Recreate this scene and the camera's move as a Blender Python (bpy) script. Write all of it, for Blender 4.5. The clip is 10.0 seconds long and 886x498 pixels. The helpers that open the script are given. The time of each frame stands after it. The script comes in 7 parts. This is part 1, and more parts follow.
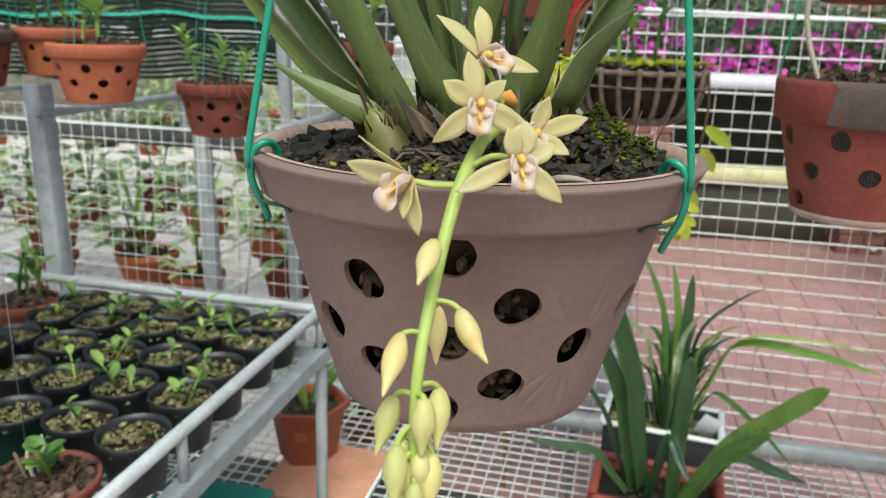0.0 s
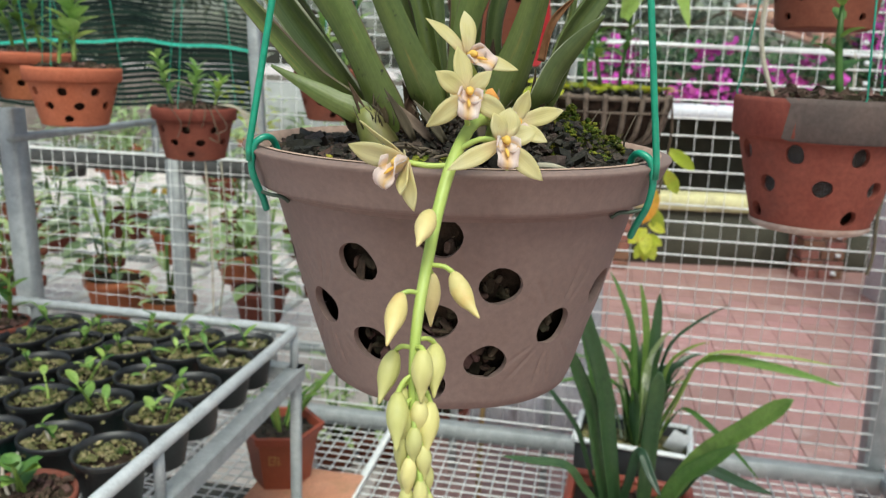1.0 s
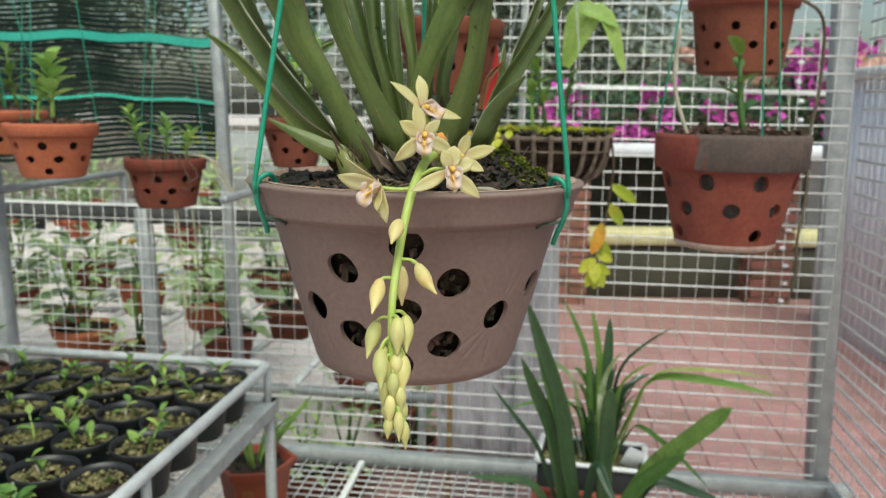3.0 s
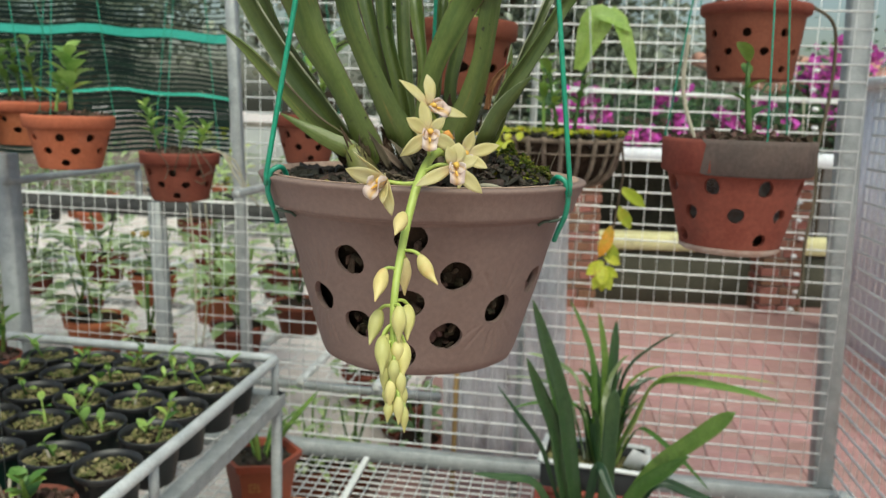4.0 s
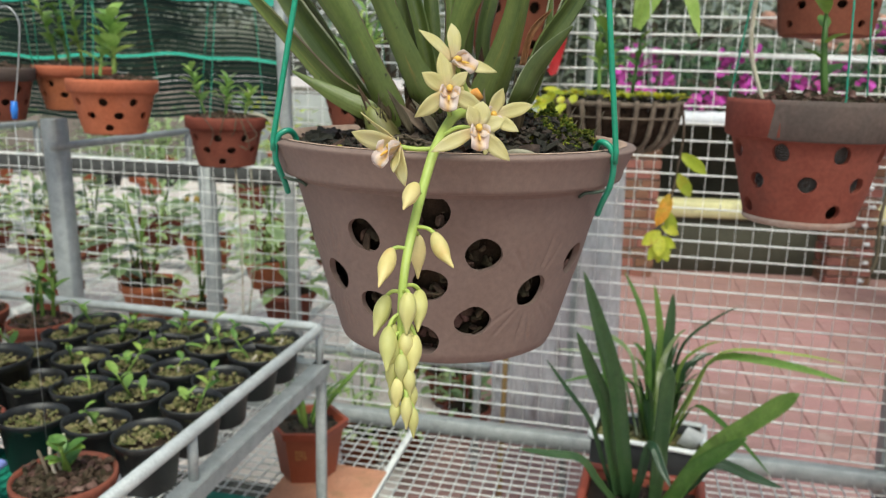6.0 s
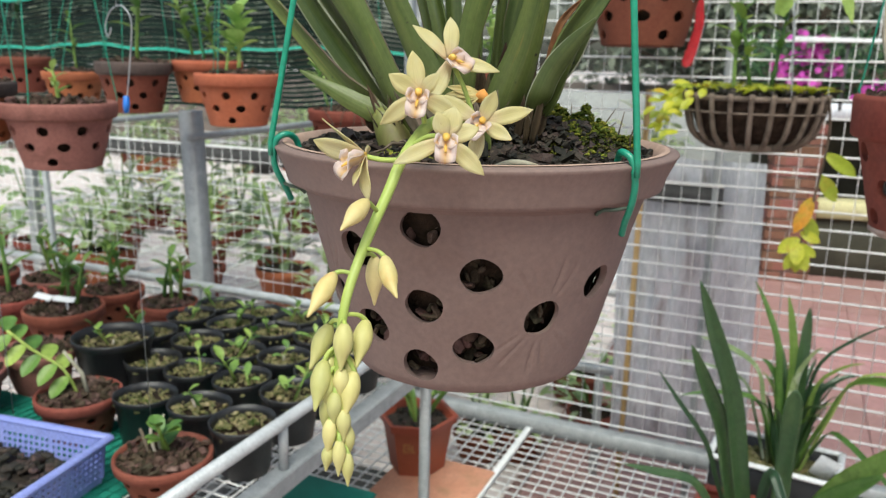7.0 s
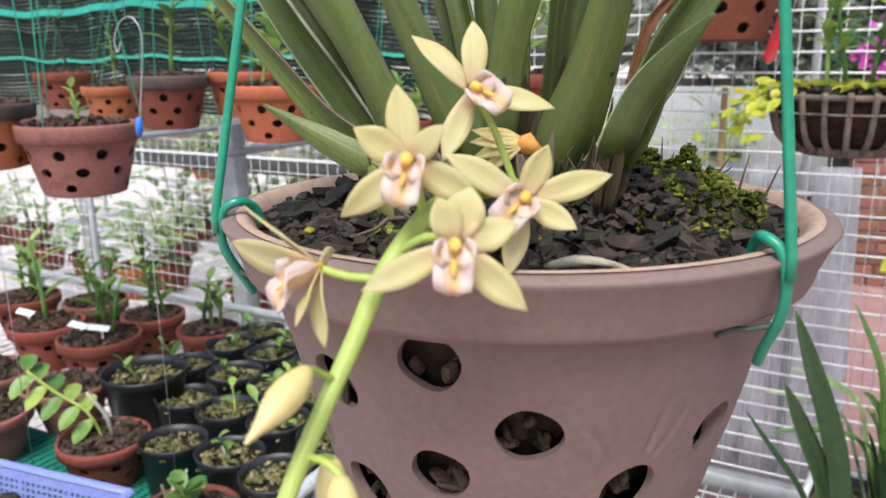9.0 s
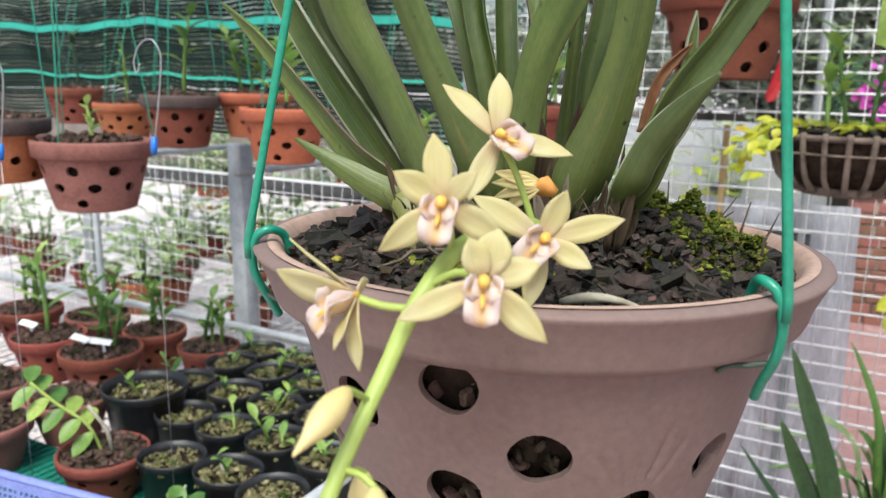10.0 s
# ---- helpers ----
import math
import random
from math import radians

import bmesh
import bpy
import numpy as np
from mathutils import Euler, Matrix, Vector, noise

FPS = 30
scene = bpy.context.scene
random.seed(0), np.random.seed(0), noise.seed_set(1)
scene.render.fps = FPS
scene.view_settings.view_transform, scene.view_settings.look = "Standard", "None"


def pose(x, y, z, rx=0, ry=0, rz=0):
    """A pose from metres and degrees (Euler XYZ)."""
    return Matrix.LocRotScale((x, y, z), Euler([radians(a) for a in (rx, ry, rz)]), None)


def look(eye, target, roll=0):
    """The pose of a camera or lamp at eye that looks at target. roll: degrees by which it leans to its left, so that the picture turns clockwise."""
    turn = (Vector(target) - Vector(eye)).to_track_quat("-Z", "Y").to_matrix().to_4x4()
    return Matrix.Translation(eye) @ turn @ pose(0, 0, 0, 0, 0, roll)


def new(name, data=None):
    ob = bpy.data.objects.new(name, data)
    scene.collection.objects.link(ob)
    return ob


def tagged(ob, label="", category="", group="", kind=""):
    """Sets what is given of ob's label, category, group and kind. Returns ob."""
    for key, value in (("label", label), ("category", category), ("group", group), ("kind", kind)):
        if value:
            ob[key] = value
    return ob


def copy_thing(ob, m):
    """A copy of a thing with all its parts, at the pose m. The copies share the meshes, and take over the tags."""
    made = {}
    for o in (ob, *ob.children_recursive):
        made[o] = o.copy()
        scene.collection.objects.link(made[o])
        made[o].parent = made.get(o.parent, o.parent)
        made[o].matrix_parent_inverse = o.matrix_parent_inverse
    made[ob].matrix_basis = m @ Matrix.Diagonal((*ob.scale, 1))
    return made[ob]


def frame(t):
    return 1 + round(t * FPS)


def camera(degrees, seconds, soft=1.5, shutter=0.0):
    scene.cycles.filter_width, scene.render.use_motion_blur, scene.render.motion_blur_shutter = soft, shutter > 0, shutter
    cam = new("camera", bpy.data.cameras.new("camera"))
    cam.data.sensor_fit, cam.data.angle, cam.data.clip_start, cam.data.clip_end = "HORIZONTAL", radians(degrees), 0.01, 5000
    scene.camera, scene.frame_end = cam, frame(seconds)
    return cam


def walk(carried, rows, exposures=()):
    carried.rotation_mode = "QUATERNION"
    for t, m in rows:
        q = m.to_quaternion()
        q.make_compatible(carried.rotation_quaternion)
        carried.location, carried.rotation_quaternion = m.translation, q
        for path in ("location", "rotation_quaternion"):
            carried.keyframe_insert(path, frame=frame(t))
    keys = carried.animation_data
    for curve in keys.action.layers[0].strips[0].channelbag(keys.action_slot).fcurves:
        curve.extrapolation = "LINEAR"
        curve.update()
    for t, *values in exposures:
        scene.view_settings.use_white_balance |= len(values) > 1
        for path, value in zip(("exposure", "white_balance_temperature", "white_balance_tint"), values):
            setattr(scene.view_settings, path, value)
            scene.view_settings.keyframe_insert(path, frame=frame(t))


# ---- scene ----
cam = camera(58.9, 10.0, soft=1.2)
cam.data.dof.use_dof, cam.data.dof.focus_distance, cam.data.dof.aperture_fstop = True, 0.40, 17.0
PATH = [
    (0, (0.0323, 0.0017, 1.5050), (-0.0918, 1.6337, 1.0444), 2.0),
    (0.5, (0.0289, -0.0179, 1.4949), (-0.0756, 1.6209, 1.0554), 2.6),
    (1, (0.0255, -0.0365, 1.4897), (-0.0348, 1.6159, 1.0954), 2.2),
    (1.5, (0.0399, -0.0646, 1.4855), (-0.0085, 1.5980, 1.1353), 1.5),
    (2, (0.0501, -0.1028, 1.4923), (-0.0119, 1.5657, 1.1702), 1.3),
    (2.5, (0.0263, -0.1428, 1.4931), (0.0450, 1.5300, 1.1931), 0.1),
    (4, (0.0331, -0.1810, 1.4914), (0.0298, 1.4926, 1.1940), 2.0),
    (4.5, (0.0306, -0.1955, 1.4889), (0.0306, 1.4790, 1.1948), 2.0),
    (5, (0.0247, -0.1726, 1.4914), (0.0034, 1.5002, 1.1871), 1.9),
    (5.2, (0.0281, -0.1606, 1.4906), (-0.0034, 1.5096, 1.1769), 1.9),
    (6.3, (0.0688, -0.1003, 1.4855), (-0.1351, 1.5419, 1.0962), 1.7),
    (6.5, (0.0859, -0.0901, 1.4889), (-0.1913, 1.5402, 1.0954), 1.8),
    (7, (0.1326, -0.0501, 1.4931), (-0.3017, 1.5444, 1.0928), 1.3),
    (7.5, (0.1114, 0.0043, 1.4931), (-0.4071, 1.5691, 1.0767), 0.7),
    (8, (0.0867, 0.0672, 1.5000), (-0.4675, 1.6184, 1.0801), 0.2),
    (8.5, (0.1003, 0.1071, 1.5000), (-0.4454, 1.6601, 1.0758), -0.7),
    (9, (0.0994, 0.1190, 1.5033), (-0.4607, 1.6728, 1.1013), -0.5),
    (9.5, (0.0952, 0.1139, 1.5068), (-0.4777, 1.6703, 1.1319), 0.3),
    (10, (0.0978, 0.0978, 1.5110), (-0.4641, 1.6635, 1.1600), 1.4),
]
walk(cam, [(t, look(eye, target, roll)) for t, eye, target, roll in PATH],
     exposures=((0.0, 0.30, 6250, 2), (2.5, 0.18, 6400, 0), (4.5, 0.11, 6600, -1), (6.5, 0.26, 6400, 3), (7.5, 0.37, 6250, 8), (8.5, 0.50, 6150, 13), (9.2, 0.57, 6150, 13), (10.0, 0.59, 6150, 10)))

# ---- world, sun, exposure ----
SUN_EL, SUN_AZ = radians(58), radians(172)
world = bpy.data.worlds.new("sky")
scene.world = world
world.use_nodes = True
wn = world.node_tree.nodes
sky = wn.new("ShaderNodeTexSky")
sky.sky_type, sky.sun_disc, sky.sun_elevation, sky.sun_rotation = "NISHITA", False, SUN_EL, SUN_AZ
sky.dust_density, sky.air_density, sky.ozone_density = 4.0, 1.2, 0.6
wn["Background"].inputs["Strength"].default_value = 0.118
world.node_tree.links.new(sky.outputs[0], wn["Background"].inputs["Color"])
sun_data = bpy.data.lights.new("sun", "SUN")
sun_data.energy, sun_data.angle, sun_data.color = 2.4, radians(32), (0.97, 1.0, 0.91)
sun = new("sun", sun_data)
sun.matrix_world = look((math.sin(SUN_AZ) * math.cos(SUN_EL) * 30, math.cos(SUN_AZ) * math.cos(SUN_EL) * 30, math.sin(SUN_EL) * 30), (0, 0, 0))

# ---- helpers of this scene ----
YAW = radians(8.5)
CY, SY = math.cos(YAW), math.sin(YAW)


def W(u, v, z=0.0):
    """A point of the place's own axes (u along the back fence, v away from the camera)."""
    return Vector((u * CY + v * SY, -u * SY + v * CY, z))


TURNED = Matrix.Rotation(-YAW, 4, "Z")


class Geo:
    """Vertices and faces that grow into one mesh."""

    def __init__(self):
        self.v, self.f = [], []

    def add(self, verts, faces, m=None):
        k = len(self.v)
        self.v += [tuple(m @ Vector(p)) for p in verts] if m is not None else [tuple(p) for p in verts]
        self.f += [tuple(i + k for i in q) for q in faces]
        return self

    def box(self, size, m=None, bevel=0.0):
        x, y, z = (s / 2 for s in size)
        if bevel <= 0:
            vs = [(a, b, c) for c in (-z, z) for a, b in ((-x, -y), (x, -y), (x, y), (-x, y))]
            fs = [(3, 2, 1, 0), (4, 5, 6, 7), (0, 1, 5, 4), (1, 2, 6, 5), (2, 3, 7, 6), (3, 0, 4, 7)]
            return self.add(vs, fs, m)
        e = bevel
        rings = []
        for c, i in ((-z, e), (-z + e, 0), (z - e, 0), (z, e)):
            a, b = x - i, y - i
            rings.append([(-a + e, -b, c), (a - e, -b, c), (a, -b + e, c), (a, b - e, c), (a - e, b, c), (-a + e, b, c), (-a, b - e, c), (-a, -b + e, c)])
        vs = [p for r in rings for p in r]
        fs = [tuple(range(7, -1, -1)), tuple(range(24, 32))]
        for r in range(3):
            for i in range(8):
                j = (i + 1) % 8
                fs.append((r * 8 + i, r * 8 + j, r * 8 + 8 + j, r * 8 + 8 + i))
        return self.add(vs, fs, m)

    def shard(self, size, m, rng):
        """An angular chip: a box whose corners are knocked about."""
        x, y, z = (q / 2 for q in size)
        vs = [(a * rng.uniform(0.45, 1.15), b * rng.uniform(0.45, 1.15), c * rng.uniform(0.4, 1.2)) for c in (-z, z) for a, b in ((-x, -y), (x, -y), (x, y), (-x, y))]
        return self.add(vs, [(3, 2, 1, 0), (4, 5, 6, 7), (0, 1, 5, 4), (1, 2, 6, 5), (2, 3, 7, 6), (3, 0, 4, 7)], m)

    def tube(self, pts, r, n=8, closed=False):
        pts = [Vector(p) for p in pts]
        rs = list(r) if hasattr(r, "__len__") else [r] * len(pts)
        vs, fs = [], []
        t0 = (pts[1] - pts[0]).normalized()
        side = t0.orthogonal().normalized()
        for i, p in enumerate(pts):
            t = (pts[min(i + 1, len(pts) - 1)] - pts[max(i - 1, 0)]).normalized()
            side = (side - t * side.dot(t)).normalized()
            up = t.cross(side)
            for k in range(n):
                a = 2 * math.pi * k / n
                vs.append(p + (side * math.cos(a) + up * math.sin(a)) * rs[i])
        for i in range(len(pts) - 1):
            for k in range(n):
                q = (k + 1) % n
                fs.append((i * n + k, i * n + q, i * n + n + q, i * n + n + k))
        fs.append(tuple(range(n - 1, -1, -1)))
        fs.append(tuple(range((len(pts) - 1) * n, len(pts) * n)))
        return self.add(vs, fs)

    def lathe(self, profile, seg=40, m=None, cap=True):
        vs, fs = [], []
        for r, z in profile:
            for k in range(seg):
                a = 2 * math.pi * k / seg
                vs.append((r * math.cos(a), r * math.sin(a), z))
        for i in range(len(profile) - 1):
            for k in range(seg):
                q = (k + 1) % seg
                fs.append((i * seg + k, i * seg + q, i * seg + seg + q, i * seg + seg + k))
        if cap:
            fs.append(tuple(range(seg - 1, -1, -1)))
            fs.append(tuple(range((len(profile) - 1) * seg, len(profile) * seg)))
        return self.add(vs, fs, m)

    def blade(self, base, way, up, length, width, bend=0.0, fold=0.25, rows=7, shape="ellipse", twist=0.0, wave=0.0):
        """A leaf or petal: from base along way, its face towards up, bending away from up."""
        way, up = Vector(way).normalized(), Vector(up)
        up = (up - way * up.dot(way)).normalized()
        p, d, n = Vector(base), way.copy(), up.copy()
        vs, fs = [], []
        step = length / rows
        for i in range(rows + 1):
            s = i / rows
            if shape == "ellipse":
                w = width * (math.sin(math.pi * min(1, 0.04 + 0.96 * s)) ** 0.75)
            elif shape == "strap":
                w = width * (min(1.0, 0.75 + s) if s < 0.72 else max(0.02, 1 - ((s - 0.72) / 0.28) ** 2.2))
            elif shape == "round":
                w = width * (min(1.0, 0.5 + 1.2 * s) if s < 0.85 else max(0.25, 1 - ((s - 0.85) / 0.15) ** 2 * 0.75))
            elif shape == "petal":
                w = width * (0.45 + 0.55 * math.sin(min(1, s / 0.5) * math.pi / 2) if s < 0.5 else max(0.03, 1 - ((s - 0.5) / 0.5) ** 1.9))
            else:
                w = width * max(0.02, (0.55 + 1.5 * s) if s < 0.3 else 1 - ((s - 0.3) / 0.7) ** 1.8)
            q = d.cross(n).normalized()
            if twist:
                rot = Matrix.Rotation(twist * s, 3, d)
                q = rot @ q
            nn = q.cross(d)
            for c in (-1, -0.5, 0, 0.5, 1):
                lift = abs(c) * fold * w * 0.5 + wave * w * math.sin(s * 9 + c * 2)
                vs.append(p + q * (c * w * 0.5) + nn * lift)
            p = p + d * step
            rot = Matrix.Rotation(-bend / rows, 3, d.cross(n).normalized())
            d, n = (rot @ d).normalized(), (rot @ n).normalized()
        for i in range(rows):
            for k in range(4):
                fs.append((i * 5 + k, i * 5 + k + 1, i * 5 + k + 6, i * 5 + k + 5))
        return self.add(vs, fs)

    def blob(self, centre, radii, rng, n=7, rough=0.25):
        vs, fs = [], []
        for i in range(1, n - 1):
            for k in range(n):
                a, b = math.pi * i / (n - 1), 2 * math.pi * k / n
                f = 1 + rng.uniform(-rough, rough)
                vs.append((centre[0] + radii[0] * f * math.sin(a) * math.cos(b), centre[1] + radii[1] * f * math.sin(a) * math.sin(b), centre[2] + radii[2] * f * math.cos(a)))
        for i in range(n - 3):
            for k in range(n):
                q = (k + 1) % n
                fs.append((i * n + k, (i + 1) * n + k, (i + 1) * n + q, i * n + q))
        fs.append(tuple(range(n)))
        fs.append(tuple(range((n - 3) * n + n - 1, (n - 3) * n - 1, -1)))
        return self.add(vs, fs)

    def mesh(self, name, material, smooth=True):
        me = bpy.data.meshes.new(name)
        me.from_pydata(self.v, [], self.f)
        me.materials.append(material)
        if smooth:
            me.polygons.foreach_set("use_smooth", [True] * len(me.polygons))
        me.update()
        return me


def part(name, geo, material, parent=None, label="", kind="", smooth=True, thick=0.0):
    """One mesh object under a thing (or a thing of its own without a parent)."""
    ob = new(name, geo if isinstance(geo, bpy.types.Mesh) else geo.mesh(name, material, smooth))
    if parent is not None:
        ob.parent = parent
    if label or kind:
        tagged(ob, label=label, kind=kind)
    if thick:
        s = ob.modifiers.new("thickness", "SOLIDIFY")
        s.thickness, s.offset = thick, 0.0
    return ob


def thing(name, m, label, category, group="", kind=""):
    ob = new(name)
    ob.empty_display_size = 0.05
    ob.matrix_world = m
    return tagged(ob, label, category, group, kind)


# ---- materials ----
def mat(name, c1, c2, c3=None, s1=14.0, s2=120.0, rough=0.7, bump=0.25, metal=0.0, vary=0.12, glow_through=0.0, spots=0.0, grain=0.55, coat=0.0, stretch=(1, 1, 1), island=False, bump_size=0.002):
    """Two scales of mottling between c1 and c2, patches of c3, fine relief, and a shift from object to object."""
    m = bpy.data.materials.new(name)
    m.use_nodes = True
    nt = m.node_tree
    N, L = nt.nodes, nt.links
    bsdf, out = N["Principled BSDF"], N["Material Output"]
    tc = N.new("ShaderNodeTexCoord")
    mp = N.new("ShaderNodeMapping")
    mp.inputs["Scale"].default_value = stretch
    info = N.new("ShaderNodeObjectInfo")
    off = N.new("ShaderNodeVectorMath")
    off.operation = "MULTIPLY_ADD"
    L.new(info.outputs["Random"], off.inputs[0])
    off.inputs[1].default_value = (7.3, 3.1, 5.7)
    L.new(tc.outputs["Object"], off.inputs[2])
    L.new(off.outputs[0], mp.inputs["Vector"])

    def noise_node(scale, detail):
        n = N.new("ShaderNodeTexNoise")
        n.inputs["Scale"].default_value, n.inputs["Detail"].default_value, n.inputs["Roughness"].default_value = scale, detail, 0.62
        L.new(mp.outputs[0], n.inputs["Vector"])
        return n

    def ramp(src, a, b):
        r = N.new("ShaderNodeMapRange")
        r.inputs["From Min"].default_value, r.inputs["From Max"].default_value = a, b
        L.new(src, r.inputs["Value"])
        return r.outputs[0]

    def mix(fac, a, b, mode="MIX"):
        x = N.new("ShaderNodeMix")
        x.data_type, x.blend_type = "RGBA", mode
        for sock, val in ((0, fac), (6, a), (7, b)):
            if isinstance(val, (tuple, float, int)):
                x.inputs[sock].default_value = (*val, 1) if isinstance(val, tuple) else val
            else:
                L.new(val, x.inputs[sock])
        return x.outputs[2]

    big, fine = noise_node(s1, 4), noise_node(s2, 3)
    col = mix(ramp(big.outputs[0], 0.36, 0.66), c1, c2)
    if c3:
        patch = noise_node(s1 * 0.55 + 3.7, 6)
        lo = 0.62 - 0.22 * spots
        col = mix(ramp(patch.outputs[0], lo, lo + 0.14), col, c3)
    col = mix(grain, col, mix(ramp(fine.outputs[0], 0.25, 0.75), (0.62, 0.62, 0.62), (1.25, 1.25, 1.25)), "MULTIPLY")
    who = info.outputs["Random"]
    if island:
        geo_in = N.new("ShaderNodeNewGeometry")
        who = geo_in.outputs["Random Per Island"]
    if vary:
        hsv = N.new("ShaderNodeHueSaturation")
        L.new(col, hsv.inputs["Color"])
        L.new(ramp_to(N, L, who, 1 - vary * 1.6, 1 + vary * 1.6), hsv.inputs["Value"])
        L.new(ramp_to(N, L, who, 0.5 + vary * 0.12, 0.5 - vary * 0.12), hsv.inputs["Hue"])
        col = hsv.outputs[0]
    L.new(col, bsdf.inputs["Base Color"])
    L.new(ramp_to(N, L, fine.outputs[0], max(0.02, rough - 0.12), min(1, rough + 0.12)), bsdf.inputs["Roughness"])
    bsdf.inputs["Metallic"].default_value = metal
    bsdf.inputs["Coat Weight"].default_value = coat
    bsdf.inputs["Specular IOR Level"].default_value = 0.15 if rough >= 0.8 else 0.5
    if bump:
        b = N.new("ShaderNodeBump")
        b.inputs["Strength"].default_value, b.inputs["Distance"].default_value = bump, bump_size
        both = N.new("ShaderNodeMath")
        both.operation = "ADD"
        L.new(big.outputs[0], both.inputs[0])
        L.new(fine.outputs[0], both.inputs[1])
        L.new(both.outputs[0], b.inputs["Height"])
        L.new(b.outputs[0], bsdf.inputs["Normal"])
    if glow_through:
        tr = N.new("ShaderNodeBsdfTranslucent")
        L.new(col, tr.inputs["Color"])
        ms = N.new("ShaderNodeMixShader")
        ms.inputs[0].default_value = glow_through
        L.new(bsdf.outputs[0], ms.inputs[1])
        L.new(tr.outputs[0], ms.inputs[2])
        L.new(ms.outputs[0], out.inputs["Surface"])
    return m


def ramp_to(N, L, src, a, b):
    r = N.new("ShaderNodeMapRange")
    r.inputs["To Min"].default_value, r.inputs["To Max"].default_value = a, b
    L.new(src, r.inputs["Value"])
    return r.outputs[0]


M_CLAY = mat("grey_brown_clay", (0.196, 0.131, 0.113), (0.214, 0.146, 0.127), (0.180, 0.117, 0.098), s1=11, s2=260, rough=0.78, bump=0.16, vary=0.0, spots=0.25, grain=0.4)
M_TERRA = mat("terracotta", (0.195, 0.058, 0.039), (0.235, 0.077, 0.052), (0.165, 0.060, 0.044), s1=16, s2=180, rough=0.85, bump=0.3, vary=0.06, spots=0.3)
M_ORANGE = mat("orange_terracotta", (0.40, 0.125, 0.06), (0.46, 0.155, 0.08), (0.34, 0.125, 0.075), s1=14, s2=180, rough=0.85, bump=0.3, vary=0.06, spots=0.2)
M_RUST = mat("dull_rust_terracotta", (0.22, 0.070, 0.044), (0.27, 0.092, 0.058), (0.16, 0.066, 0.050), s1=14, s2=180, rough=0.85, bump=0.3, vary=0.12, spots=0.35)
M_MAUVE = mat("mauve_terracotta", (0.26, 0.108, 0.090), (0.30, 0.130, 0.108), (0.20, 0.088, 0.072), s1=14, s2=180, rough=0.85, bump=0.3, vary=0.04, spots=0.3)
M_BANDGREY = mat("weathered_grey_rim", (0.098, 0.077, 0.070), (0.135, 0.098, 0.086), (0.075, 0.058, 0.052), s1=14, s2=160, rough=0.9, bump=0.3, vary=0.05, spots=0.4)
M_SALT = mat("lime_bloom", (0.50, 0.40, 0.35), (0.40, 0.26, 0.21), s1=30, s2=200, rough=0.95, bump=0.3, vary=0.0)
M_PIPE = mat("bright_galvanised_pipe", (0.50, 0.515, 0.52), (0.64, 0.655, 0.66), (0.38, 0.39, 0.40), s1=22, s2=240, rough=0.42, bump=0.1, metal=0.3, vary=0.0, spots=0.2)
M_GALV = mat("galvanised_steel", (0.33, 0.345, 0.35), (0.45, 0.465, 0.47), (0.27, 0.28, 0.285), s1=22, s2=240, rough=0.5, bump=0.1, metal=0.3, vary=0.06, spots=0.2)
M_GALVDARK = mat("dark_steel", (0.055, 0.055, 0.055), (0.10, 0.10, 0.10), s1=22, s2=240, rough=0.6, bump=0.1, metal=0.3, vary=0.05)
M_WIRE = mat("pale_welded_wire", (0.84, 0.84, 0.83), (0.88, 0.88, 0.87), (0.72, 0.71, 0.69), s1=30, s2=200, rough=0.4, bump=0.1, metal=0.0, vary=0.05, spots=0.15)
M_RAWCLAY = mat("pinkish_raw_clay", (0.40, 0.27, 0.21), (0.46, 0.32, 0.25), (0.30, 0.19, 0.15), s1=12, s2=160, rough=0.88, bump=0.3, vary=0.0, spots=0.25)
M_GREENWIRE = mat("green_coated_wire", (0.012, 0.22, 0.135), (0.016, 0.28, 0.17), s1=30, s2=300, rough=0.35, bump=0.05, vary=0.04, coat=0.2)
M_OLDWIRE = mat("weathered_green_wire", (0.035, 0.065, 0.045), (0.060, 0.085, 0.060), s1=30, s2=300, rough=0.6, bump=0.2, vary=0.0)
M_STEELHOOK = mat("bare_wire", (0.38, 0.39, 0.40), (0.46, 0.47, 0.48), s1=40, s2=200, rough=0.35, bump=0.05, metal=0.7, vary=0.0)
M_BLUETIP = mat("blue_plastic_tip", (0.02, 0.16, 0.60), (0.03, 0.20, 0.68), s1=40, s2=200, rough=0.4, bump=0.05, vary=0.0)
M_BLACK = mat("black_plastic", (0.012, 0.012, 0.013), (0.022, 0.022, 0.024), (0.05, 0.047, 0.042), s1=18, s2=200, rough=0.42, bump=0.1, vary=0.1, spots=0.2)
M_BARK = mat("bark_chips", (0.014, 0.011, 0.007), (0.045, 0.033, 0.021), (0.14, 0.10, 0.075), s1=60, s2=400, rough=0.78, bump=0.6, vary=0.48, spots=0.1, island=True)
M_DRYBARK = mat("dry_brown_bark", (0.040, 0.027, 0.019), (0.105, 0.072, 0.050), (0.20, 0.15, 0.11), s1=60, s2=400, rough=0.85, bump=0.5, vary=0.4, spots=0.2, island=True)
M_SOIL = mat("dark_potting_soil", (0.020, 0.013, 0.009), (0.055, 0.036, 0.024), s1=70, s2=400, rough=0.95, bump=0.8, vary=0.1)
M_FIBRE = mat("pale_moss_and_fibre", (0.13, 0.125, 0.042), (0.32, 0.285, 0.15), (0.070, 0.105, 0.024), s1=60, s2=300, rough=0.95, bump=0.7, vary=0.28, spots=0.45, island=True)
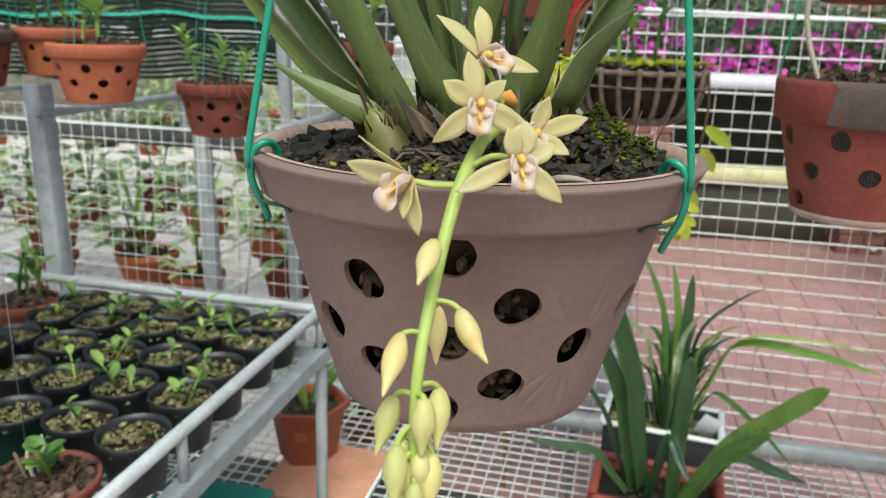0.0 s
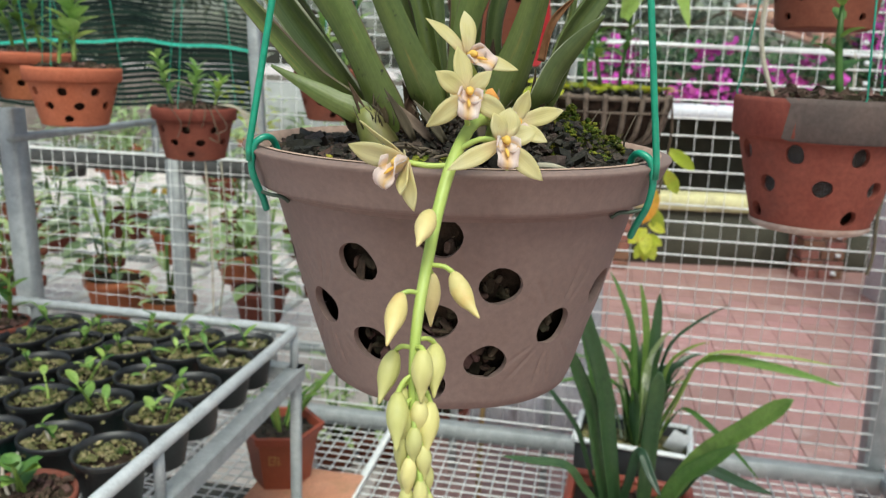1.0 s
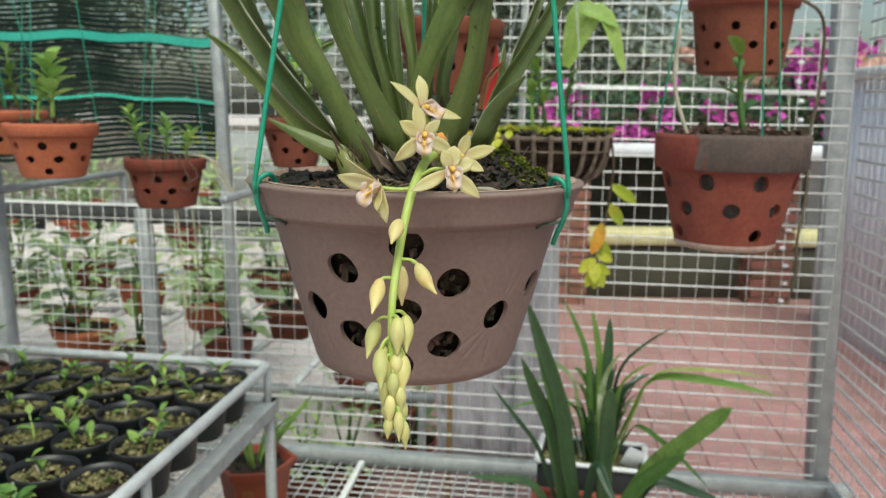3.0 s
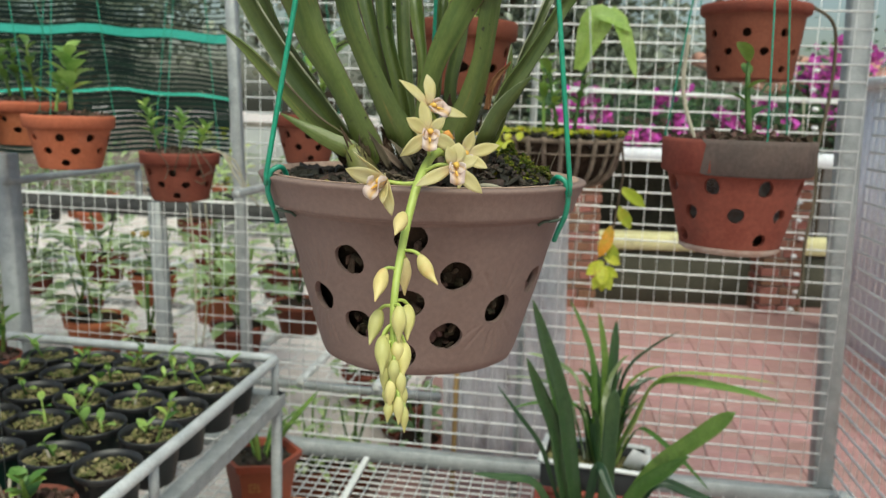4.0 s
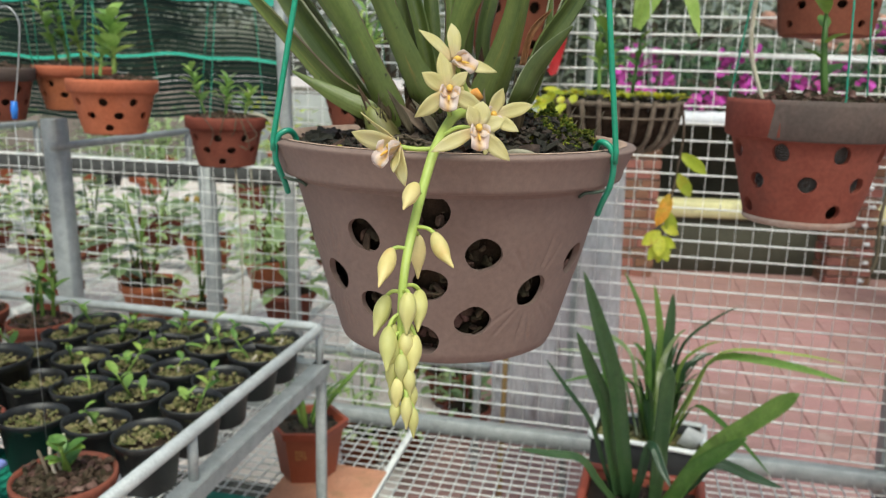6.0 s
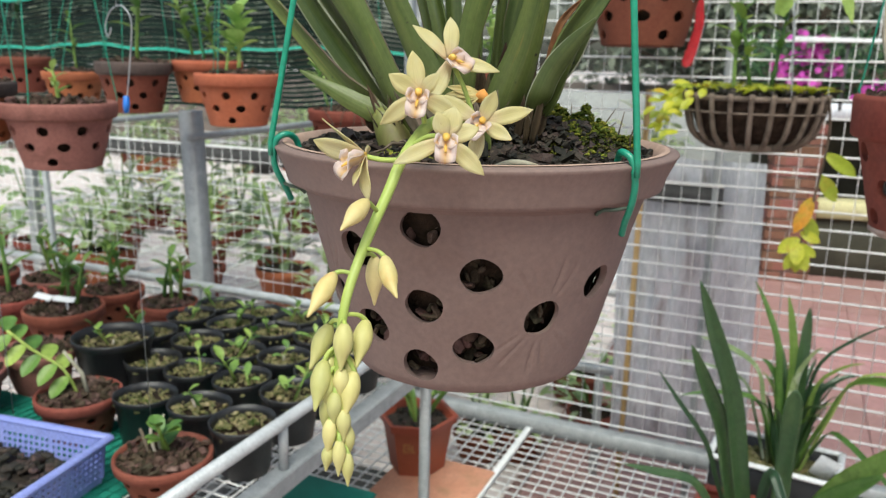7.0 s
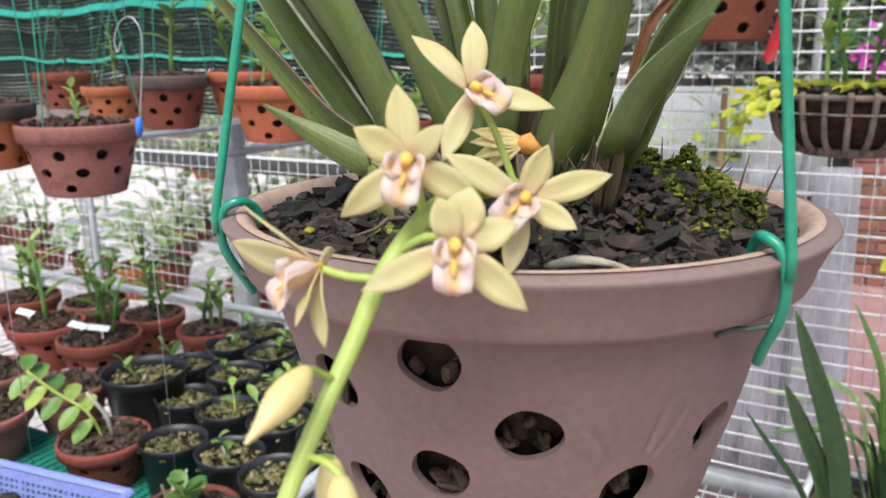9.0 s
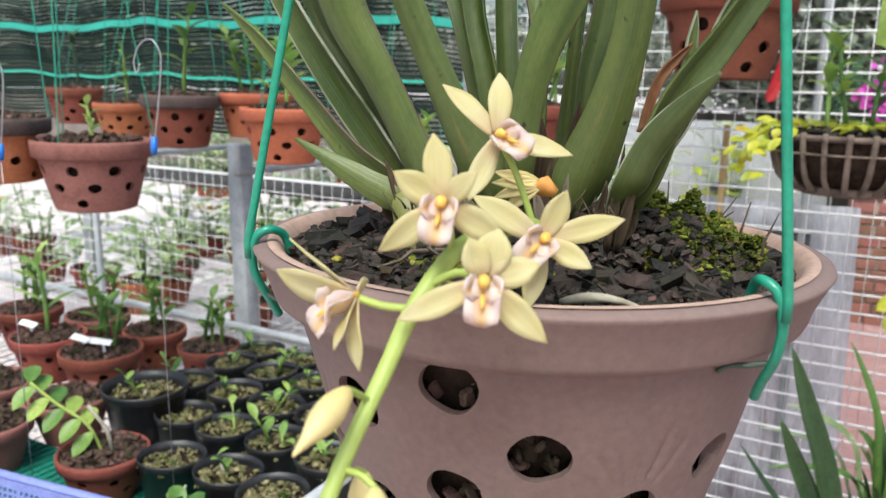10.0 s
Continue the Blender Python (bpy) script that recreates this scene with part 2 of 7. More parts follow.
M_MOSS = mat("green_moss", (0.085, 0.110, 0.015), (0.25, 0.28, 0.042), (0.040, 0.040, 0.014), s1=38, s2=350, rough=1.0, bump=0.8, vary=0.40, spots=0.22, island=True, glow_through=0.15)


def leaf_material(name, edge=None):
    """A thick strap leaf: veins along its length, yellowing streaks, dark flecks, a paler sheathing foot, and a margin colour."""
    m = bpy.data.materials.new(name)
    m.use_nodes = True
    N, L = m.node_tree.nodes, m.node_tree.links
    bsdf, out = N["Principled BSDF"], N["Material Output"]
    tc, info = N.new("ShaderNodeTexCoord"), N.new("ShaderNodeObjectInfo")

    def noise_node(scale, detail, src):
        off = N.new("ShaderNodeVectorMath")
        off.operation = "MULTIPLY_ADD"
        L.new(src, off.inputs[0])
        off.inputs[1].default_value = scale
        vm = N.new("ShaderNodeVectorMath")
        vm.operation = "SCALE"
        vm.inputs[0].default_value = (17.3, 31.1, 9.7)
        L.new(info.outputs["Random"], vm.inputs["Scale"])
        L.new(vm.outputs[0], off.inputs[2])
        n = N.new("ShaderNodeTexNoise")
        n.inputs["Scale"].default_value, n.inputs["Detail"].default_value = 1.0, detail
        L.new(off.outputs[0], n.inputs["Vector"])
        return n.outputs[0]

    def ramp(src, a, b, lo=0.0, hi=1.0):
        r = N.new("ShaderNodeMapRange")
        for key, val in (("From Min", a), ("From Max", b), ("To Min", lo), ("To Max", hi)):
            r.inputs[key].default_value = val
        L.new(src, r.inputs["Value"])
        return r.outputs[0]

    def mix(fac, a, b, mode="MIX"):
        x = N.new("ShaderNodeMix")
        x.data_type, x.blend_type = "RGBA", mode
        for sock, val in ((0, fac), (6, a), (7, b)):
            if isinstance(val, (tuple, float, int)):
                x.inputs[sock].default_value = (*val, 1) if isinstance(val, tuple) else val
            else:
                L.new(val, x.inputs[sock])
        return x.outputs[2]

    def times(a, b):
        x = N.new("ShaderNodeMath")
        x.operation = "MULTIPLY"
        L.new(a, x.inputs[0])
        L.new(b, x.inputs[1])
        return x.outputs[0]

    sep = N.new("ShaderNodeSeparateXYZ")
    L.new(tc.outputs["UV"], sep.inputs[0])
    broad = noise_node((1.3, 14.0, 1.0), 3, tc.outputs["UV"])
    vein = noise_node((11.0, 9.0, 1.0), 2, tc.outputs["UV"])
    streak = noise_node((2.6, 20.0, 1.0), 4, tc.outputs["UV"])
    fleck = noise_node((150.0, 150.0, 110.0), 2, tc.outputs["Object"])
    fine = noise_node((420.0, 420.0, 260.0), 3, tc.outputs["Object"])
    col = mix(ramp(broad, 0.35, 0.68), (0.062, 0.110, 0.018), (0.142, 0.190, 0.040))
    foot = ramp(sep.outputs["Y"], 0.035, 0.085, 1.0, 0.0)
    col = mix(times(foot, ramp(streak, 0.30, 0.62, 0.25, 0.95)), col, (0.135, 0.165, 0.046))
    col = mix(ramp(vein, 0.52, 0.80, 0.0, 0.32), col, (0.23, 0.26, 0.080))
    col = mix(ramp(streak, 0.63, 0.74, 0.0, 0.75), col, (0.27, 0.22, 0.055))
    col = mix(ramp(fleck, 0.70, 0.75, 0.0, 0.9), col, (0.022, 0.018, 0.012))
    col = mix(0.5, col, mix(ramp(fine, 0.25, 0.75), (0.72, 0.72, 0.72), (1.2, 1.2, 1.2)), "MULTIPLY")
    hsv = N.new("ShaderNodeHueSaturation")
    L.new(col, hsv.inputs["Color"])
    L.new(ramp(info.outputs["Random"], 0, 1, 0.54, 1.06), hsv.inputs["Value"])
    col = hsv.outputs[0]
    if edge:
        ab = N.new("ShaderNodeMath")
        ab.operation = "ABSOLUTE"
        L.new(sep.outputs["X"], ab.inputs[0])
        col = mix(times(ramp(ab.outputs[0], 0.90, 0.98), ramp(streak, 0.36, 0.52)), col, edge)
    L.new(col, bsdf.inputs["Base Color"])
    L.new(ramp(fine, 0.2, 0.8, 0.28, 0.50), bsdf.inputs["Roughness"])
    b = N.new("ShaderNodeBump")
    b.inputs["Strength"].default_value, b.inputs["Distance"].default_value = 0.3, 0.0008
    L.new(vein, b.inputs["Height"])
    L.new(b.outputs[0], bsdf.inputs["Normal"])
    tr = N.new("ShaderNodeBsdfTranslucent")
    L.new(col, tr.inputs["Color"])
    ms = N.new("ShaderNodeMixShader")
    ms.inputs[0].default_value = 0.2
    L.new(bsdf.outputs[0], ms.inputs[1])
    L.new(tr.outputs[0], ms.inputs[2])
    L.new(ms.outputs[0], out.inputs["Surface"])
    return m


M_LEAF = leaf_material("orchid_leaf")
M_LEAFPALEEDGE = leaf_material("orchid_leaf_pale_margin", (0.40, 0.41, 0.29))
M_LEAFBROWNEDGE = leaf_material("orchid_leaf_brown_margin", (0.11, 0.075, 0.045))
M_DEADLEAF = mat("dead_leaf", (0.30, 0.13, 0.06), (0.36, 0.19, 0.10), (0.14, 0.07, 0.04), s1=30, s2=200, rough=0.8, bump=0.3, vary=0.0, spots=0.3, glow_through=0.25)
M_LEAFDARK = mat("dark_strap_leaf", (0.030, 0.075, 0.028), (0.05, 0.105, 0.036), s1=12, s2=120, rough=0.36, bump=0.1, vary=0.2, glow_through=0.15, coat=0.15)
M_LEAFMID = mat("mid_green_leaf", (0.105, 0.20, 0.038), (0.165, 0.28, 0.06), (0.085, 0.15, 0.030), s1=18, s2=150, rough=0.42, bump=0.1, vary=0.25, spots=0.3, glow_through=0.3)
M_SHOOT = mat("young_shoot_leaf", (0.16, 0.29, 0.055), (0.27, 0.42, 0.10), s1=18, s2=150, rough=0.42, bump=0.1, vary=0.3, glow_through=0.3)
M_LEAFPALE = mat("bright_green_leaf", (0.26, 0.42, 0.09), (0.36, 0.52, 0.15), s1=18, s2=150, rough=0.45, bump=0.1, vary=0.2, glow_through=0.35)
# Brighter version of the yellow green leaf: backlight is put into its colour.
M_LEAFBACKLIT = mat("backlit_yellow_green_leaf", (0.56, 0.64, 0.05), (0.68, 0.70, 0.10), (0.62, 0.44, 0.06), s1=18, s2=150, rough=0.45, bump=0.1, vary=0.12, spots=0.15, glow_through=0.5)
M_LEAFYELLOW = mat("yellow_green_leaf", (0.42, 0.47, 0.03), (0.55, 0.56, 0.05), (0.55, 0.28, 0.03), s1=18, s2=150, rough=0.45, bump=0.1, vary=0.15, spots=0.15, glow_through=0.4)
M_LEAFORANGE = mat("orange_dying_leaf", (0.75, 0.34, 0.03), (0.78, 0.46, 0.06), (0.55, 0.45, 0.04), s1=30, s2=150, rough=0.5, bump=0.1, vary=0.05, spots=0.3, glow_through=0.35)
M_BULB = mat("yellowing_pseudobulb", (0.16, 0.18, 0.045), (0.22, 0.23, 0.06), (0.14, 0.10, 0.05), s1=16, s2=120, rough=0.5, bump=0.2, vary=0.1, spots=0.3, glow_through=0.1, stretch=(1, 1, 0.25))
M_OLDSHEATH = mat("old_leaf_sheath", (0.034, 0.022, 0.013), (0.075, 0.048, 0.029), (0.13, 0.10, 0.06), s1=40, s2=240, rough=0.85, bump=0.4, vary=0.2, spots=0.35, stretch=(1, 1, 0.15))
M_HUSK = mat("dry_sheath", (0.10, 0.078, 0.055), (0.17, 0.135, 0.10), (0.055, 0.042, 0.03), s1=30, s2=200, rough=0.9, bump=0.4, vary=0.2, spots=0.4, stretch=(1, 1, 0.2))
M_BAMBOO = mat("bamboo_cane", (0.46, 0.29, 0.11), (0.54, 0.36, 0.16), (0.30, 0.19, 0.09), s1=12, s2=150, rough=0.5, bump=0.15, vary=0.0, spots=0.2, stretch=(1, 1, 0.2))
M_ROOT = mat("pale_roots", (0.42, 0.38, 0.30), (0.55, 0.50, 0.40), (0.25, 0.19, 0.13), s1=40, s2=250, rough=0.85, bump=0.3, vary=0.2, spots=0.3)
M_STEM = mat("flower_stem", (0.42, 0.53, 0.11), (0.50, 0.60, 0.16), s1=30, s2=200, grain=0.2, rough=0.45, bump=0.08, vary=0.05, glow_through=0.2)


def petal_material(name, rim, mid, foot, flush, across=False):
    """A thin petal whose colour runs from its foot to its tip, or from its midline to its rim, with faint veins."""
    m = bpy.data.materials.new(name)
    m.use_nodes = True
    N, L = m.node_tree.nodes, m.node_tree.links
    bsdf, out = N["Principled BSDF"], N["Material Output"]
    tc = N.new("ShaderNodeTexCoord")
    sep, vein, soft = N.new("ShaderNodeSeparateXYZ"), N.new("ShaderNodeTexNoise"), N.new("ShaderNodeTexNoise")
    L.new(tc.outputs["UV"], sep.inputs[0])
    mp = N.new("ShaderNodeMapping")
    mp.inputs["Scale"].default_value = (5.0, 0.7, 1.0)
    L.new(tc.outputs["UV"], mp.inputs["Vector"])
    L.new(mp.outputs[0], vein.inputs["Vector"])
    vein.inputs["Scale"].default_value = 2.0
    L.new(tc.outputs["Object"], soft.inputs["Vector"])
    soft.inputs["Scale"].default_value = 90.0

    def mix(fac, a, b):
        x = N.new("ShaderNodeMix")
        x.data_type = "RGBA"
        for sock, val in ((0, fac), (6, a), (7, b)):
            if isinstance(val, tuple):
                x.inputs[sock].default_value = (*val, 1)
            else:
                L.new(val, x.inputs[sock])
        return x.outputs[2]

    def ramp(src, a, b, lo, hi):
        r = N.new("ShaderNodeMapRange")
        for key, val in (("From Min", a), ("From Max", b), ("To Min", lo), ("To Max", hi)):
            r.inputs[key].default_value = val
        L.new(src, r.inputs["Value"])
        return r.outputs[0]

    way = sep.outputs["Y"]
    if across:
        ab = N.new("ShaderNodeMath")
        ab.operation = "ABSOLUTE"
        L.new(sep.outputs["X"], ab.inputs[0])
        way = ab.outputs[0]
    col = mix(ramp(soft.outputs[0], 0.35, 0.65, 0.0, 1.0), rim, mid)
    col = mix(ramp(way, 0.0, flush, 0.85, 0.0), col, foot)
    dim = N.new("ShaderNodeHueSaturation")
    L.new(col, dim.inputs["Color"])
    L.new(ramp(vein.outputs[0], 0.3, 0.7, 0.90, 1.04), dim.inputs["Value"])
    L.new(dim.outputs[0], bsdf.inputs["Base Color"])
    bsdf.inputs["Roughness"].default_value = 0.5
    b = N.new("ShaderNodeBump")
    b.inputs["Strength"].default_value, b.inputs["Distance"].default_value = 0.25, 0.0005
    L.new(vein.outputs[0], b.inputs["Height"])
    L.new(b.outputs[0], bsdf.inputs["Normal"])
    tr = N.new("ShaderNodeBsdfTranslucent")
    L.new(dim.outputs[0], tr.inputs["Color"])
    ms = N.new("ShaderNodeMixShader")
    ms.inputs[0].default_value = 0.42
    L.new(bsdf.outputs[0], ms.inputs[1])
    L.new(tr.outputs[0], ms.inputs[2])
    L.new(ms.outputs[0], out.inputs["Surface"])
    return m


M_PETAL = petal_material("cream_yellow_petal", (0.70, 0.625, 0.295), (0.735, 0.67, 0.385), (0.74, 0.55, 0.35), 0.40)
M_LIP = petal_material("pale_pink_lip", (0.82, 0.66, 0.61), (0.84, 0.73, 0.68), (0.84, 0.56, 0.20), 0.62, True)
M_COLUMN = mat("orange_yellow_column", (0.84, 0.50, 0.08), (0.86, 0.60, 0.15), s1=60, s2=200, grain=0.2, rough=0.5, bump=0.05, vary=0.03, glow_through=0.2)
M_BUD = mat("yellow_green_bud", (0.58, 0.55, 0.19), (0.65, 0.60, 0.26), (0.50, 0.52, 0.15), s1=40, s2=160, grain=0.2, rough=0.5, bump=0.06, vary=0.10, spots=0.3, glow_through=0.2, stretch=(1, 1, 0.4))
M_BUDWARM = mat("cream_yellow_bud", (0.72, 0.60, 0.24), (0.74, 0.62, 0.30), (0.72, 0.46, 0.16), s1=40, s2=160, grain=0.2, rough=0.5, bump=0.06, vary=0.05, spots=0.25, glow_through=0.2)
M_WILT = mat("wilted_petal", (0.70, 0.30, 0.06), (0.55, 0.24, 0.06), s1=60, s2=200, rough=0.7, bump=0.2, vary=0.03)
M_NET = mat("black_shade_net", (0.006, 0.014, 0.011), (0.010, 0.022, 0.018), s1=8, s2=120, rough=0.82, bump=0.3, vary=0.25, island=True)
M_NETTEAL = mat("teal_net_stripe", (0.03, 0.36, 0.26), (0.04, 0.42, 0.31), s1=10, s2=120, rough=0.6, bump=0.2, vary=0.1)
M_TEALMAT = mat("teal_mat", (0.010, 0.19, 0.135), (0.015, 0.24, 0.17), s1=14, s2=200, rough=0.7, bump=0.4, vary=0.05)
M_LILAC = mat("lilac_blue_plastic", (0.26, 0.31, 0.70), (0.31, 0.36, 0.74), s1=14, s2=200, rough=0.4, bump=0.05, vary=0.0, glow_through=0.12)
M_TAG = mat("white_label", (0.75, 0.76, 0.78), (0.82, 0.82, 0.83), s1=14, s2=200, rough=0.5, bump=0.02, vary=0.0)
M_REDPLASTIC = mat("brick_red_plastic", (0.27, 0.055, 0.030), (0.31, 0.068, 0.038), (0.24, 0.06, 0.04), s1=14, s2=200, rough=0.45, bump=0.08, vary=0.05, spots=0.2)
M_GOLD = mat("dull_gold_print", (0.38, 0.20, 0.06), (0.32, 0.16, 0.05), s1=40, s2=200, rough=0.5, bump=0.02, vary=0.0)
M_BOARD = mat("orange_board", (0.50, 0.24, 0.14), (0.56, 0.29, 0.18), (0.40, 0.22, 0.12), s1=14, s2=150, rough=0.7, bump=0.2, vary=0.05, spots=0.3)
M_WHITEPOT = mat("white_plastic", (0.74, 0.75, 0.76), (0.80, 0.80, 0.80), (0.55, 0.54, 0.50), s1=14, s2=150, rough=0.4, bump=0.05, vary=0.0, spots=0.2)
# Dark grey of the added strips that imitate shade below the benches.
M_BENCHSHADE = mat("under_bench_shade", (0.045, 0.045, 0.043), (0.085, 0.082, 0.076), (0.16, 0.15, 0.135), s1=6, s2=120, rough=0.9, bump=0.3, vary=0.1, spots=0.2)
M_REDFLOOR = mat("red_floor_tile", (0.350, 0.190, 0.178), (0.405, 0.225, 0.210), (0.48, 0.32, 0.30), s1=3, s2=60, rough=0.55, bump=0.15, vary=0.07, spots=0.25)
M_JOINT = mat("pale_floor_joint", (0.36, 0.22, 0.205), (0.42, 0.27, 0.25), s1=6, s2=90, rough=0.9, bump=0.2, vary=0.0)
M_PAVE = mat("pinkish_paving", (0.58, 0.51, 0.485), (0.69, 0.615, 0.585), (0.46, 0.41, 0.37), s1=2.5, s2=50, rough=0.9, bump=0.3, vary=0.05, spots=0.3)
M_BRICK = mat("red_brick", (0.215, 0.100, 0.073), (0.27, 0.130, 0.095), (0.16, 0.085, 0.066), s1=20, s2=160, rough=0.9, bump=0.4, vary=0.15, spots=0.3)
M_MORTAR = mat("mortar", (0.36, 0.31, 0.27), (0.42, 0.37, 0.33), s1=20, s2=160, rough=0.95, bump=0.4, vary=0.0)
M_WHITEWALL = mat("bluish_white_paint", (0.74, 0.76, 0.82), (0.80, 0.82, 0.87), (0.66, 0.67, 0.70), s1=3, s2=70, rough=0.75, bump=0.15, vary=0.0, spots=0.25)
M_DARKWALL = mat("dark_wall_and_void_shade", (0.060, 0.058, 0.044), (0.085, 0.082, 0.062), s1=4, s2=70, rough=0.9, bump=0.2, vary=0.0)
M_CREAM = mat("pale_yellow_ledge", (0.62, 0.58, 0.32), (0.68, 0.64, 0.38), (0.5, 0.46, 0.28), s1=5, s2=70, rough=0.85, bump=0.2, vary=0.0, spots=0.3)
M_ROOF = mat("red_roof_tile", (0.52, 0.27, 0.20), (0.60, 0.34, 0.26), s1=6, s2=70, rough=0.85, bump=0.3, vary=0.12)
M_FARWALL = mat("stained_pinkish_wall", (0.17, 0.145, 0.13), (0.24, 0.20, 0.18), (0.10, 0.10, 0.08), s1=2, s2=50, rough=0.9, bump=0.2, vary=0.0, spots=0.5)
M_GREYWALL = mat("grey_render", (0.30, 0.31, 0.31), (0.38, 0.39, 0.38), (0.24, 0.25, 0.24), s1=2, s2=50, rough=0.9, bump=0.2, vary=0.0, spots=0.3)
M_PINK = mat("magenta_bract", (0.50, 0.05, 0.34), (0.58, 0.09, 0.42), s1=30, s2=150, rough=0.6, bump=0.05, vary=0.2, glow_through=0.3, island=True)
M_HEDGE = mat("hedge_leaf", (0.035, 0.085, 0.03), (0.06, 0.13, 0.045), s1=10, s2=100, rough=0.6, bump=0.1, vary=0.3, glow_through=0.2, island=True)
# Leaf green greyed and lightened, so distance haze is part of this colour.
M_TREEHAZE = mat("hazed_tree_leaf", (0.19, 0.225, 0.165), (0.29, 0.325, 0.25), s1=6, s2=100, rough=0.7, bump=0.1, vary=0.3, glow_through=0.25, island=True)
M_TRUNK = mat("tree_bark", (0.09, 0.07, 0.055), (0.15, 0.12, 0.09), s1=12, s2=120, rough=0.95, bump=0.6, vary=0.05)
M_RED = mat("red_tape", (0.62, 0.02, 0.03), (0.70, 0.03, 0.04), s1=14, s2=120, rough=0.5, bump=0.05, vary=0.0)
M_VARIEG = mat("white_margined_leaf", (0.20, 0.28, 0.12), (0.30, 0.38, 0.18), (0.62, 0.65, 0.50), s1=20, s2=120, rough=0.45, bump=0.08, vary=0.2, spots=0.5, glow_through=0.25, stretch=(1, 1, 1))
M_BROWNCLAY = mat("dark_slatted_clay", (0.145, 0.110, 0.086), (0.22, 0.172, 0.138), (0.09, 0.07, 0.054), s1=30, s2=200, rough=0.9, bump=0.4, vary=0.05, spots=0.4)
M_SHEET = mat("clear_plastic_sheet", (0.64, 0.65, 0.69), (0.80, 0.81, 0.85), (0.36, 0.34, 0.33), s1=5, s2=40, rough=0.25, bump=0.5, vary=0.0, spots=0.30, glow_through=0.25, stretch=(3, 3, 0.6))
M_SHEET.node_tree.nodes["Principled BSDF"].inputs["Alpha"].default_value = 0.5

# ---- structure: ground, floor, walls behind ----
g = Geo()
g.add([(-90, -60, -0.02), (90, -60, -0.02), (90, 140, -0.02), (-90, 140, -0.02)], [(0, 1, 2, 3)])
tagged(part("ground", g, M_PAVE), "pale pinkish paved garden ground, dusty and worn", "ground", kind="structure")

floor = tagged(new("floor"), "dusty red tiled yard floor with pale joints", "floor", kind="structure")
floor.matrix_world = TURNED.copy()
part("floor_bed", Geo().box((5.4, 9.6, 0.016), Matrix.Translation((2.05, 2.2, -0.012))), M_JOINT, floor)


def back_wall(name, m, size, material, label, category="wall"):
    return tagged(part(name, Geo().box(size, m, 0.01), material), label, category, kind="structure")


# the low building across the yard
wall_back = tagged(new("wall_north"), "low dark wall with a pale yellow ledge under a shaded opening", "wall", kind="structure")
wall_back.matrix_world = Matrix.Translation((1.3, 6.05, 0))
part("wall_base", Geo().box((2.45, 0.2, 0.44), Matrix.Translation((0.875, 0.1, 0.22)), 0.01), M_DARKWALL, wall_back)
part("ledge", Geo().box((2.45, 0.26, 0.12), Matrix.Translation((0.875, 0.09, 0.50)), 0.01), M_CREAM, wall_back, "pale yellow painted ledge")
# Wall inside the opening: its dark colour stands in for the void's shade.
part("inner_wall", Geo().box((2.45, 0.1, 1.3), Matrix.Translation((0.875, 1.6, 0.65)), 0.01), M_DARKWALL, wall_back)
part("lintel", Geo().box((2.45, 1.7, 0.10), Matrix.Translation((0.875, 0.75, 1.20)), 0.01), M_WHITEWALL, wall_back, "white painted ledge above the opening")
part("inner_side", Geo().box((7.4, 0.15, 1.2), Matrix.Translation((-0.6, 2.6, 0.6)), 0.01), M_GREYWALL, wall_back)
part("eaves_beam", Geo().box((2.5, 0.05, 0.03), Matrix.Translation((0.9, -0.12, 1.66)) @ Matrix.Rotation(radians(0.9), 4, "Y"), 0.006), M_WHITEPOT, wall_back, "white painted eaves beam")
for x in (0.0, 2.06):
    part("beam_post", Geo().box((0.02, 0.02, 0.46), Matrix.Translation((x, -0.1, 1.44)), 0.003), M_GALVDARK, wall_back)

RIB = Geo().tube([(0, 0, 0), (0, 0, 1.28)], 0.017, 6).mesh("rib", M_WHITEWALL)
wall_side = tagged(part("wall_east", Geo().box((0.14, 3.3, 1.72), Matrix.Translation((2.86, 3.75, 0.86)), 0.008), M_WHITEWALL), "bluish white side wall of the house clad in ribbed sheet", "wall", kind="structure")
for k in range(46):
    part("rib", RIB, M_WHITEWALL, wall_side).location = (2.788, 2.18 + k * 0.068, 0.42)
part("gutter", Geo().box((0.22, 3.4, 0.07), Matrix.Translation((2.82, 3.75, 1.755)), 0.01), M_WHITEPOT, wall_side)
roof = tagged(new("roof"), "red clay tiled roof of the house next door", "roof", kind="structure")
roof.matrix_world = Matrix.Translation((3.45, 6.9, 1.78)) @ Matrix.Rotation(radians(9), 4, "X")
tile = Geo()
tile.lathe([(0.075, 0.0), (0.085, 0.33)], 10, Matrix.Rotation(radians(-90), 4, "X"))
tile_mesh = tile.mesh("tile", M_ROOF)
part("roof_deck", Geo().box((4.2, 2.6, 0.05), Matrix.Translation((1.5, 1.3, -0.03))), M_ROOF, roof)
for i in range(14):
    for j in range(8):
        t = part("tile", tile_mesh, M_ROOF, roof)
        t.location = (-0.5 + i * 0.17, j * 0.31, 0.01)


